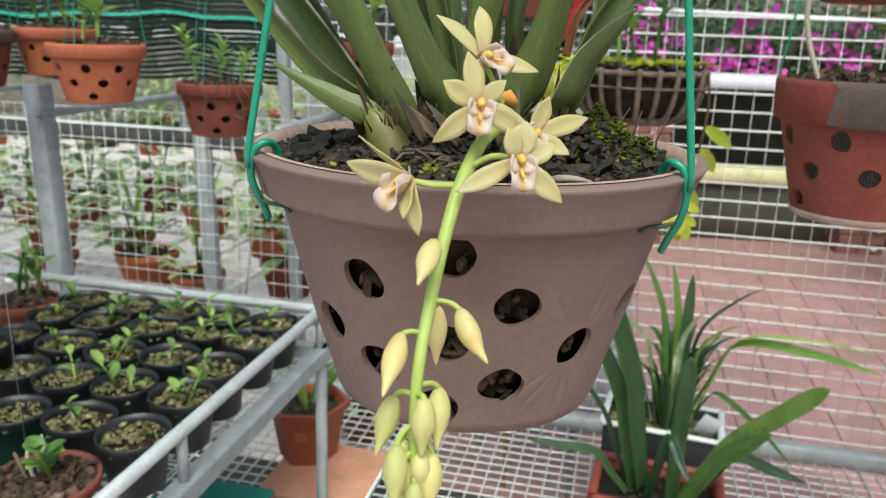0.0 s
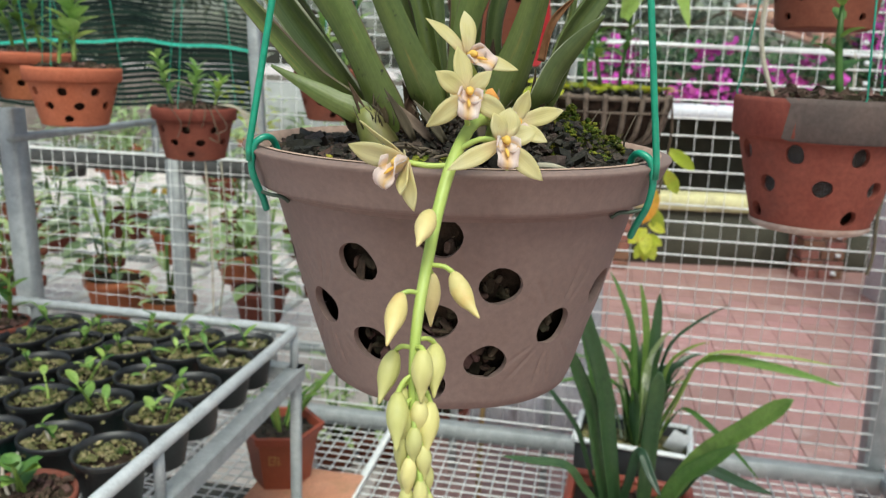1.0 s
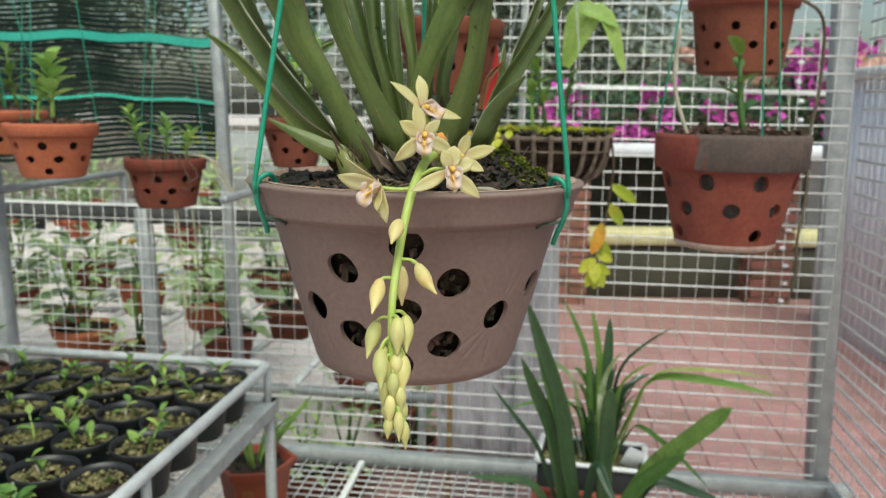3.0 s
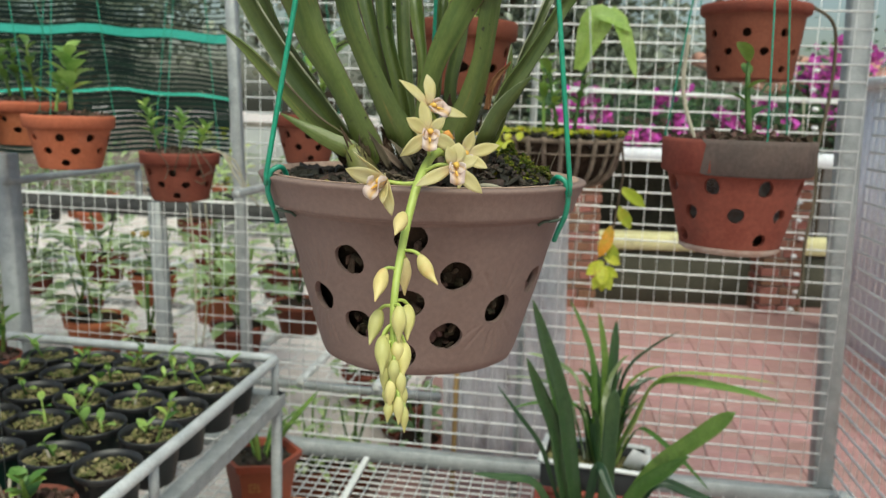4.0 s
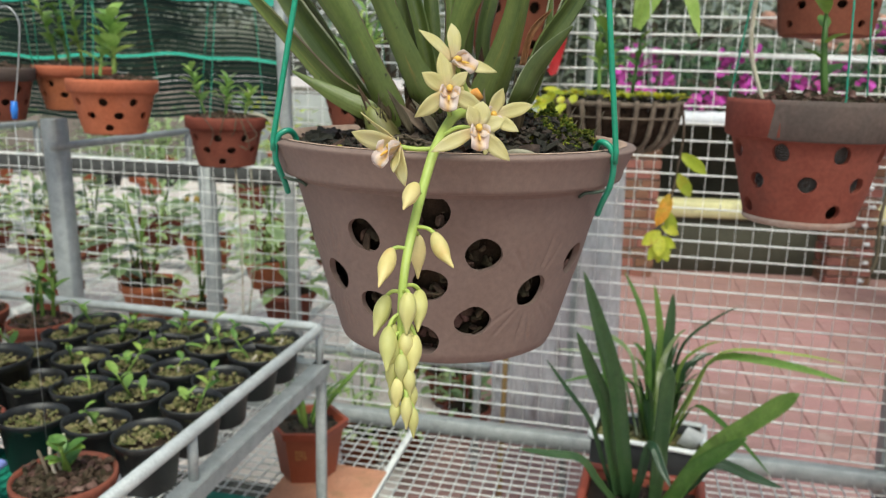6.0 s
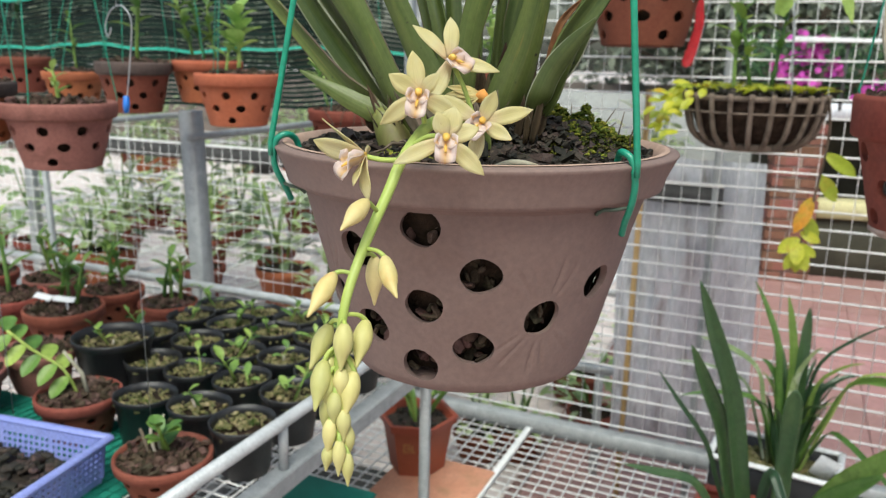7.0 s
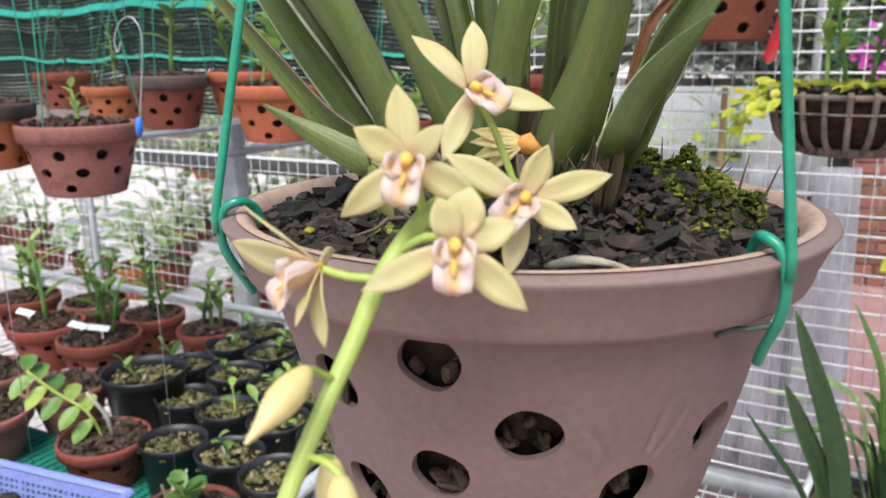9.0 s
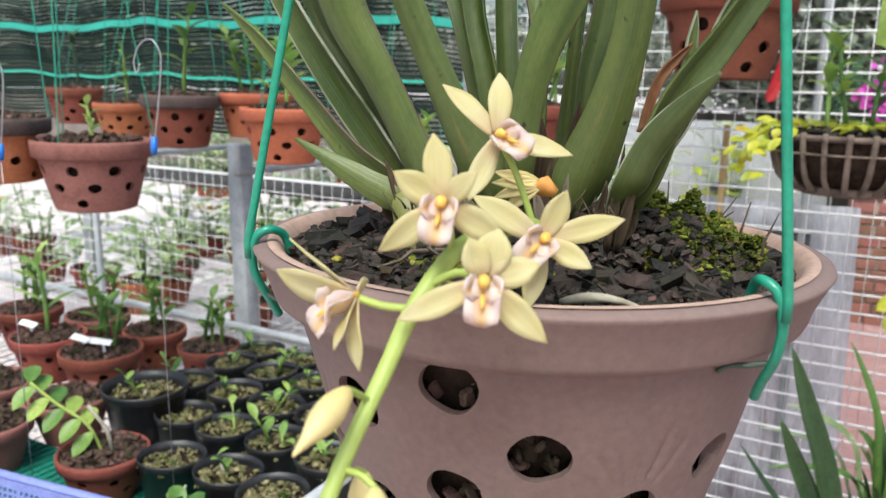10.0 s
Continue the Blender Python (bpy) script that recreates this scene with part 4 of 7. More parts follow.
def pressed(a, r, z):
    """Uneven hand-turned clay with shell-like strokes pressed between the holes."""
    w = 0.0003 * math.sin(a * 5 + z * 60) + 0.0002 * math.sin(a * 11 - z * 140)
    if r > 0.07 + 0.28 * (z + 0.146):
        for ca, cz, span in FANS:
            dx, dz = ((a - ca + math.pi) % (2 * math.pi) - math.pi) * r, z - cz
            d, turn = math.hypot(dx, dz), math.atan2(dz, dx)
            edge = span * (0.80 + 0.20 * abs(math.sin(turn * 3.5 + 0.4)))
            if 0.014 < d < edge:
                fade = min(1, (d - 0.014) / 0.005) * min(1, (edge - d) / 0.005)
                group = abs(math.sin(turn)) ** 1.6 * abs(math.sin(turn * 3.5 + 0.4)) ** 0.7
                w += (0.0003 * group - 0.0012 * group * max(0.0, math.sin(turn * 23 + 2 * math.sin(d * 60))) ** 2) * fade
    return r + w


wall_out = [(0.0745, -0.1465), (0.0790, -0.1440), (0.0815, -0.1385)] + [(0.0815 + (0.1135 - 0.0815) * k / 90, -0.1385 + (0.1385 - 0.0255) * k / 90) for k in range(1, 91)]
body = cut_wall("body", wall_out + [(0.1096, -0.0255), (0.0774, -0.137), (0.062, -0.1385), (0.062, -0.1465)], 520, HOLES, M_CLAY, pot, pressed)
part("rim", Geo().lathe([(0.104, -0.0275), (0.1136, -0.0272), (0.1143, -0.0238), (0.1200, -0.0237), (0.1227, -0.0226), (0.1237, -0.0204), (0.1248, -0.0155), (0.1305, -0.003), (0.1318, -0.0012), (0.1312, 0.0), (0.1270, 0.0012), (0.1215, 0.0), (0.1190, -0.003), (0.108, -0.0275)], 120, cap=False), M_CLAY, pot, "thick rolled clay rim")
part("inner_lip", Geo().lathe([(0.1255, 0.0014), (0.1235, 0.0018), (0.1212, 0.0012), (0.1182, -0.003), (0.1120, -0.018)], 120, cap=False), M_RAWCLAY, pot, "paler pinkish inner edge of the rim")
part("foot", Geo().lathe([(0.001, -0.144), (0.061, -0.1462), (0.062, -0.138), (0.001, -0.137)], 60, cap=False), M_CLAY, pot)
part("filling", chips(Geo().lathe([(0.068, -0.135), (0.1025, -0.03), (0.112, -0.014), (0.002, -0.010)], 60), random.Random(3), 160, 0.085, -0.03, 0.02), M_SOIL, pot)
rng = random.Random(5)
fill = Geo()
for ha, hz, hw, hh, sl in HOLES:
    rr = 0.1135 + 0.283 * (hz + 0.0255) - 0.0115
    for _ in range(16):
        c = Vector((rr * math.cos(ha), rr * math.sin(ha), hz)) + Vector((rng.uniform(-1, 1), rng.uniform(-1, 1), rng.uniform(-1, 1))) * 0.0095
        c.x, c.y = c.x - 0.003 * math.cos(ha), c.y - 0.003 * math.sin(ha)
        fill.box((rng.uniform(0.005, 0.013), rng.uniform(0.003, 0.008), rng.uniform(0.0015, 0.004)), Matrix.Translation(c) @ Euler((rng.uniform(0, 3), rng.uniform(0, 3), rng.uniform(0, 3))).to_matrix().to_4x4(), 0.001)
part("bark_inside", fill, M_DRYBARK, pot, "brown bark seen through the holes", kind="stuff", smooth=False)
bark = thing("potting_bark", Matrix.Translation((PC.x, PC.y, PZ)), "dark coarse bark chips on top of the orchid pot", "bark")
part("bed", soil_top(0.1175, -0.007, rng, 0.003, 40, 8), M_SOIL, bark)
part("chip_layer", chips(chips(chips(Geo(), rng, 3400, 0.1155, -0.0048, 0.0040, 0.6), rng, 330, 0.1125, -0.0032, 0.0074, 0.45), rng, 40, 0.106, -0.002, 0.0120, 0.4), M_BARK, bark, kind="stuff", smooth=False)
part("dry_chips", chips(chips(Geo(), rng, 110, 0.112, -0.0028, 0.0040, 0.6), rng, 12, 0.108, -0.0016, 0.0080, 0.4), M_DRYBARK, bark, "drier paler brown chips among the dark ones", kind="stuff", smooth=False)
tagged(bark, kind="stuff")
heap = Geo()
for _ in range(2400):
    x, y = rng.gauss(0.010, 0.045), rng.gauss(-0.020, 0.024)
    up = 0.027 * math.exp(-((x - 0.006) ** 2 / 0.0040 + (y + 0.022) ** 2 / 0.0007)) + 0.7 * (0.024 * math.exp(-((x - 0.066) ** 2 / 0.0013 + (y + 0.004) ** 2 / 0.0009)))
    if math.hypot(x, y) < 0.104:
        q = rng.uniform(0.0015, 0.0050)
        heap.shard((q * rng.uniform(0.9, 1.9), q, q * rng.uniform(0.3, 0.8)), Matrix.Translation((x, y, -0.007 + up * rng.uniform(0.6, 1.0))) @ Euler((rng.uniform(-0.8, 0.8), rng.uniform(-0.8, 0.8), rng.uniform(0, 6.3))).to_matrix().to_4x4(), rng)
part("chip_heap", heap, M_BARK, bark, kind="stuff", smooth=False)
moss = Geo()


def mound(x, y):
    lump = 0.7 + 0.3 * math.sin(x * 190 + 1) * math.sin(y * 230) + 0.18 * math.sin(x * 410) * math.sin(y * 370 + 2)
    return lump * (0.027 * math.exp(-((x - 0.066) ** 2 / 0.0014 + (y - 0.002) ** 2 / 0.0011)) + 0.013 * math.exp(-((x - 0.040) ** 2 + (y - 0.026) ** 2) / 0.0006))


def tufted(x, y):
    """Where the moss has taken: ragged patches, bare bark between."""
    return math.sin(x * 130 + 2.1 * math.sin(y * 90)) + math.sin(y * 150 + 1.7 * math.sin(x * 110)) + 1.2 > 0


for _ in range(5200):
    x, y = rng.gauss(0.062, 0.024), rng.gauss(0.002, 0.024)
    if math.hypot(x, y) > 0.104 or x < 0.008 or mound(x, y) < 0.0026 + rng.random() * 0.003 or not tufted(x, y):
        continue
    q = rng.uniform(0.0006, 0.0017)
    moss.blob((x, y, -0.0045 + mound(x, y) + rng.uniform(-0.001, 0.0022)), (q, q, q * 0.8), rng, 5, 0.6)
for _ in range(140):
    x, y = rng.gauss(-0.012, 0.018), rng.gauss(-0.062, 0.012)
    moss.blob((x, y, -0.002), (rng.uniform(0.0010, 0.0028),) * 2 + (0.0016,), rng, 5, 0.5)
for _ in range(3400):
    x, y = rng.gauss(0.062, 0.024), rng.gauss(0.000, 0.024)
    if math.hypot(x, y) < 0.104 and x > 0.01 and mound(x, y) > 0.003 and tufted(x, y):
        a = rng.uniform(0, 6.3)
        moss.blade((x, y, -0.0045 + mound(x, y)), (math.cos(a) * 0.9, math.sin(a) * 0.9, 0.9), (-math.cos(a), -math.sin(a), 0.5), rng.uniform(0.002, 0.0065), 0.0007, 1.2, 0.2, 2)
m = part("moss", moss, M_MOSS)
m.matrix_world = Matrix.Translation((PC.x, PC.y, PZ))
tagged(m, "patch of green moss growing on the pot's bark", "moss", kind="stuff")
tw = Geo()
for _ in range(9):
    x, y = rng.uniform(0.055, 0.108), rng.uniform(-0.020, 0.05)
    tw.tube([(x, y, -0.008), (x + rng.uniform(-0.003, 0.004), y + rng.uniform(-0.003, 0.003), 0.010), (x + rng.uniform(-0.005, 0.009), y + rng.uniform(-0.006, 0.006), rng.uniform(0.014, 0.026))], [0.0007, 0.0006, 0.0003], 5)
tb = part("dry_twigs", tw, M_TRUNK)
tb.matrix_world = Matrix.Translation((PC.x, PC.y, PZ))
tagged(tb, "thin dry twigs sticking out of the bark", "twigs", kind="stuff")

# green hanging wires of the orchid pot, each hooked over the rim
APEX = Vector((0.03, 0.50, 2.32))


def hook_wire(name, deg, lean, tail):
    """A strand that comes down outside the rim, curls back over it, and ends in a cut tail against the pot's side."""
    def at(turn, r, dz):
        a = radians(deg + turn)
        return PC + Vector((math.sin(a) * r, -math.cos(a) * r, PZ + dz))
    w = thing(name, Matrix.Identity(4), "green plastic coated wire hooked over the clay rim", "wire", "pot hangers")
    k = lean
    part("hook", Geo().tube(curve([at(2.5 * k, 0.1150, -0.005), at(1.5 * k, 0.1180, 0.0035), at(-0.8 * k, 0.1240, 0.0070), at(-0.6 * k, 0.1300, 0.0040), at(0, 0.1318, -0.0030), at(0.6 * k, 0.1318, -0.011), at(1.5 * k * tail, 0.1290, -0.022 * tail), at(3.5 * k * tail, 0.1225 + 0.012 * (1 - tail), -0.033 * tail), at(6.0 * k * tail, 0.1175 + 0.024 * (1 - tail), -0.042 * tail)], 5), 0.0020, 10), M_GREENWIRE, w)
    top = at(-0.3 * k, 0.1338, 0.0015)
    part("strand", Geo().tube([at(0, 0.1335, -0.006), top, top.lerp(APEX, 0.5), APEX], 0.0019, 10), M_GREENWIRE, w)
    part("twist", Geo().tube(curve([at(2.0 * k, 0.1265, -0.0240), at(-0.5 * k, 0.1215, -0.0255), at(-3.0 * k, 0.1175, -0.0260), at(-4.0 * k, 0.1140, -0.029)], 4), 0.0011, 8), M_OLDWIRE, w, "dark twisted end of the wire")


for deg, lean, tail in ((-57, -1, 0.85), (54.3, 1, 1.0), (180, 1, 1.0)):
    hook_wire("hanger_wire", deg, lean, tail)

# the plant: thick channelled leaves from a clump of old bulbs
orchid = thing("orchid", Matrix.Identity(4), "large orchid clump with thick arching channelled green leaves", "plant")
lr = random.Random(8)


def strap_leaf(line, y0, y1, edge, side, ends):
    """One folded leaf. line: (x, z, width) from foot to tip; y0 to y1: how far back it stands at foot and top; side: which face it shows."""
    n = len(line) - 1
    foot = Vector((line[0][0] * 0.86 + 0.002, y0 + (0.440 - y0) * 0.5, line[0][1] - 0.016))
    pts = [foot] + [Vector((x, y0 + (y1 - y0) * (i / n) ** 1.3, z)) for i, (x, z, w) in enumerate(line)]
    wid = [line[0][2] * 0.55] + [w for x, z, w in line]
    if not ends:
        d = pts[-1] - pts[-2]
        for i in range(1, 4):
            pts.append(pts[-1] + Vector((d.x * (1 + 0.2 * i), (y1 - 0.45) * 0.5, d.z * (1 - 0.12 * i))) * 1.4)
            wid.append(line[-1][2] * (1.0, 0.85, 0.05)[i - 1])
    pc = curve(pts, 7)
    wc = [v.x for v in curve([(w, 0, 0) for w in wid], 7)]
    m, span = len(pc) - 1, (pts[-1] - pts[0]).length
    face = Vector(((line[-1][0] - 0.005) * 5.0, -1 + lr.uniform(-0.25, 0.25), 0.35)) * side
    turn, fold = lr.uniform(-0.45, 0.45), lr.uniform(0.40, 0.70) * (1.0 if side > 0 else 0.8)
    cols = (-1, -0.94, -0.5, 0, 0.5, 0.94, 1)
    vs, fs = [], []
    for i, p in enumerate(pc):
        s = i / m
        d = (pc[min(i + 1, m)] - pc[max(i - 1, 0)]).normalized()
        q = Matrix.Rotation(turn * (s - 0.3), 3, d) @ d.cross(face).normalized()
        nn = q.cross(d)
        w, f = max(0.0006, wc[i]) * (0.96 if y0 < 0.445 else 0.84), fold * (1.0 + 0.9 * max(0.0, 1 - s / 0.25))
        wob = 1 + 0.03 * math.sin(s * 17 + turn * 9)
        for c in cols:
            vs.append(p + q * (c * w * 0.5 * wob) + nn * (abs(c) ** 1.25 * f * w * 0.5))
    for i in range(m):
        for k in range(6):
            fs.append((i * 7 + k, i * 7 + k + 1, i * 7 + k + 8, i * 7 + k + 7))
    lf = part("leaf", Geo().add(vs, fs), (M_LEAF, M_LEAFPALEEDGE, M_LEAFBROWNEDGE)[edge], orchid, thick=0.0014)
    uv = lf.data.uv_layers.new(name="along")
    for lp in lf.data.loops:
        i, c = divmod(lp.vertex_index, 7)
        uv.data[lp.index].uv = (cols[c], span * i / m)


strap_leaf(((-0.0419, 1.4575, 0.0146), (-0.0593, 1.466, 0.0126), (-0.0766, 1.4747, 0.0075), (-0.0948, 1.4838, 0.001)), 0.425, 0.425, 0, -1, True)
strap_leaf(((-0.046, 1.4584, 0.017), (-0.0687, 1.4763, 0.0154), (-0.0948, 1.5027, 0.0127), (-0.1204, 1.5287, 0.0096), (-0.1437, 1.547, 0.001)), 0.438, 0.44, 2, 1, True)
strap_leaf(((-0.0433, 1.4605, 0.0184), (-0.065, 1.4876, 0.0219), (-0.0903, 1.5194, 0.0228), (-0.1126, 1.5508, 0.0216), (-0.1285, 1.5757, 0.0194)), 0.448, 0.455, 1, 1, False)
strap_leaf(((-0.0518, 1.4662, 0.0135), (-0.0809, 1.5111, 0.0134), (-0.1048, 1.5426, 0.0155), (-0.1206, 1.5741, 0.0176), (-0.1266, 1.5876, 0.0161)), 0.465, 0.485, 0, 1, False)
strap_leaf(((-0.0299, 1.4601, 0.0245), (-0.0408, 1.4853, 0.0187), (-0.0551, 1.5124, 0.019), (-0.0727, 1.5414, 0.0247), (-0.0838, 1.5698, 0.0274)), 0.432, 0.428, 2, -1, False)
strap_leaf(((-0.0029, 1.4703, 0.0244), (-0.014, 1.4903, 0.0176), (-0.0296, 1.5221, 0.0149), (-0.0425, 1.5508, 0.0162), (-0.0503, 1.5765, 0.018)), 0.43, 0.425, 0, -1, False)
strap_leaf(((-0.0084, 1.4771, 0.0107), (-0.024, 1.5292, 0.009), (-0.0332, 1.5604, 0.0137), (-0.0398, 1.5839, 0.0148)), 0.46, 0.475, 2, 1, False)
strap_leaf(((0.0, 1.4747, 0.0121), (-0.009, 1.5134, 0.0125), (-0.0175, 1.544, 0.013), (-0.0217, 1.5795, 0.015)), 0.45, 0.462, 0, 1, False)
strap_leaf(((0.0024, 1.4746, 0.0116), (-0.0014, 1.5084, 0.0121), (-0.0053, 1.5445, 0.0121), (-0.0078, 1.5804, 0.0126)), 0.455, 0.468, 1, -1, False)
strap_leaf(((0.01, 1.4795, 0.0108), (0.0096, 1.5273, 0.0097), (0.0052, 1.5566, 0.013), (0.0009, 1.5833, 0.0146)), 0.47, 0.488, 2, 1, False)
strap_leaf(((0.0202, 1.4792, 0.0083), (0.0235, 1.5362, 0.0072), (0.0241, 1.5633, 0.0094), (0.0246, 1.5851, 0.0094)), 0.485, 0.5, 0, 1, False)
strap_leaf(((0.0136, 1.4779, 0.0141), (0.0158, 1.5027, 0.0135), (0.0218, 1.5268, 0.0163), (0.0324, 1.5504, 0.02), (0.0443, 1.5734, 0.0207)), 0.428, 0.418, 2, -1, False)
strap_leaf(((0.0344, 1.4769, 0.0119), (0.033, 1.5114, 0.0124), (0.0384, 1.5431, 0.0134), (0.041, 1.5746, 0.0134)), 0.468, 0.48, 2, 1, False)
strap_leaf(((0.0402, 1.4716, 0.0244), (0.0501, 1.5003, 0.0201), (0.0572, 1.5294, 0.0153), (0.0605, 1.5554, 0.0161), (0.063, 1.5761, 0.0174)), 0.43, 0.42, 0, -1, False)
strap_leaf(((0.0623, 1.4721, 0.0144), (0.0688, 1.4881, 0.0128), (0.0791, 1.5026, 0.0098), (0.0926, 1.5175, 0.0007)), 0.418, 0.415, 1, -1, True)
strap_leaf(((0.0631, 1.4754, 0.0152), (0.0742, 1.5041, 0.0141), (0.0904, 1.5289, 0.0126), (0.1064, 1.5546, 0.0115), (0.1187, 1.5754, 0.011)), 0.43, 0.438, 0, 1, False)
strap_leaf(((0.0707, 1.4878, 0.0063), (0.077, 1.5135, 0.0062), (0.079, 1.5313, 0.0052), (0.08, 1.5435, 0.0005)), 0.45, 0.455, 1, 1, True)
strap_leaf(((0.0765, 1.4955, 0.0079), (0.0895, 1.5344, 0.0095), (0.0987, 1.5552, 0.0095), (0.1079, 1.5786, 0.0095)), 0.458, 0.47, 1, 1, False)
part("dead_leaf", ribbon(curve([(0.0635, 0.449, 1.492), (0.0655, 0.450, 1.508), (0.070, 0.450, 1.519), (0.080, 0.447, 1.530)], 6), 0.0050, (-0.5, -1, 0.2), 0.8, 0.4, 1.2, 0.9, 1.1), M_DEADLEAF, orchid, "curled reddish brown dead leaf", thick=0.0006)
for k, (x, y, ln, lean, r) in enumerate(((-0.020, 0.428, 0.046, -0.55, 0.0115), (0.044, 0.440, 0.030, 0.2, 0.009))):
    b = Vector((x, y, PZ - 0.018))
    d = Vector((lean, 0.0, 1)).normalized() * ln
    part("bulb", Geo().tube(curve([b, b + d * 0.3, b + d * 0.65, b + d], 3), [r * f for f in (0.7, 0.86, 0.95, 1.0, 0.99, 0.95, 0.86, 0.74, 0.58, 0.35)], 16), M_BULB, orchid, "swollen yellowing bulb")
for x, y, tx, ln, w in ((-0.030, 0.424, -0.25, 0.046, 0.011), (-0.018, 0.430, 0.15, 0.050, 0.010), (0.014, 0.432, 0.1, 0.055, 0.012), (0.020, 0.438, 0.0, 0.070, 0.012), (0.026, 0.430, -0.15, 0.045, 0.010), (0.048, 0.420, 0.12, 0.048, 0.007), (-0.046, 0.428, -0.6, 0.030, 0.010), (0.058, 0.424, 0.4, 0.034, 0.007)):
    part("dry_sheath", Geo().blade((x, y + 0.006, PZ + 0.008), (tx, 0.1, 1), (0.2, -1, 0.2), ln * 0.55, w * 0.9, 0.15, 0.7, 8, "lance", 0.5), M_OLDSHEATH, orchid, "old dark brown leaf sheath", thick=0.0006)
for x, y, tx, ty, ln in ((-0.010, 0.409, -0.6, -0.2, 0.034), (0.008, 0.408, -0.8, -0.2, 0.030), (0.034, 0.402, 0.1, 0.1, 0.032), (0.056, 0.424, 0.2, 0.2, 0.020), (0.030, 0.408, -0.3, 0, 0.028), (-0.034, 0.425, -0.7, 0, 0.03), (0.000, 0.412, -1.1, -0.2, 0.036)):
    part("dry_sheath", Geo().blade((x, y + 0.008, PZ + 0.006), (tx, ty, 1), (0, -1, 0.2), ln, 0.006, 0.25, 0.6, 6, "lance", 0.8), M_HUSK, orchid, "dry brown sheath", thick=0.0006)
for x, y, tx, ln, w in ((0.020, 0.446, -0.05, 0.052, 0.012), (0.029, 0.448, 0.08, 0.060, 0.013), (0.025, 0.441, 0.0, 0.040, 0.010), (-0.010, 0.440, -0.3, 0.034, 0.008), (0.054, 0.420, 0.10, 0.044, 0.0045), (0.058, 0.419, 0.18, 0.034, 0.005), (-0.034, 0.424, -0.5, 0.036, 0.005)):
    part("dry_sheath", Geo().blade((x, y, PZ + 0.006), (tx, 0.05, 1), (0.15, -1, 0.2), ln, w, 0.2, 0.6, 8, "lance", 0.4), M_OLDSHEATH, orchid, "old dark brown leaf sheath", thick=0.0006)
fb = Geo()
for _ in range(60):
    a = lr.choice((-0.036, -0.030, 0.0, 0.008, 0.034, 0.050)) + lr.uniform(-0.009, 0.009)
    p = Vector((a, lr.uniform(0.414, 0.436), PZ + lr.uniform(0.010, 0.020)))
    way = Vector((a * 6 + lr.uniform(-0.6, 0.6), -0.2, 1.0)).normalized() * lr.uniform(0.006, 0.017)
    fb.tube([p, p + way * 0.5 + Vector((lr.uniform(-0.001, 0.001), -0.001, 0)), p + way + Vector((lr.uniform(-0.003, 0.003), -0.002, -0.001))], [0.0006, 0.0004, 0.0002], 4)
part("dry_fibre", fb, M_HUSK, orchid, "frayed dry brown fibres", kind="stuff")
rt = Geo()
for _ in range(26):
    a = lr.uniform(0, 6.3)
    x, y = 0.012 + 0.045 * math.cos(a) * lr.uniform(0.6, 1), 0.43 + 0.03 * math.sin(a)
    p = [Vector((x, y, PZ + 0.002))]
    for i in range(4):
        p.append(p[-1] + Vector((lr.uniform(-0.008, 0.008), lr.uniform(-0.012, 0.004), lr.uniform(-0.005, 0.003))))
    rt.tube(p, [0.0012, 0.0012, 0.001, 0.0008, 0.0005], 5)
part("root_mass", rt, M_HUSK, orchid, "thin brown roots at the clump's foot", kind="stuff")

part("old_cane", Geo().tube(curve([(0.047, 0.362, PZ - 0.002), (0.058, 0.360, PZ + 0.0015), (0.068, 0.361, PZ + 0.001), (0.078, 0.365, PZ - 0.003)], 3), [0.0010, 0.0015, 0.0018, 0.0018, 0.0016, 0.0014, 0.0012, 0.0010, 0.0008, 0.0005], 8), M_ROOT, orchid, "pale shrivelled cane lying on the bark")

# ---- the hanging flower spike ----
spike = thing("flower_spike", Matrix.Identity(4), "hanging orchid spike with cream yellow star flowers and plump buds", "flower")


STEM = curve([(0.030, 0.425, 1.432), (0.034, 0.385, 1.458), (0.0245, 0.330, 1.463), (0.0163, 0.306, 1.4490), (0.0112, 0.2925, 1.4300), (0.0080, 0.2710, 1.4095), (0.0058, 0.256, 1.390), (0.0055, 0.249, 1.371), (0.0068, 0.243, 1.352), (0.0090, 0.239, 1.329)])
part("stalk", Geo().tube(STEM, [0.0034 - 0.0018 * i / len(STEM) for i in range(len(STEM))], 10), M_STEM, spike)


RIGHT, UPW, TOWARD = Vector((0.941, 0.337, 0.0)), Vector((-0.07, 0.22, 0.97)), Vector((0.33, -0.91, 0.24))


def along(ob, rows):
    """Lays the way across and along a blade into its UV map."""
    uv = ob.data.uv_layers.new(name="along")
    for lp in ob.data.loops:
        i, c = divmod(lp.vertex_index, 5)
        uv.data[lp.index].uv = (c / 2 - 1, i / rows)
    return ob


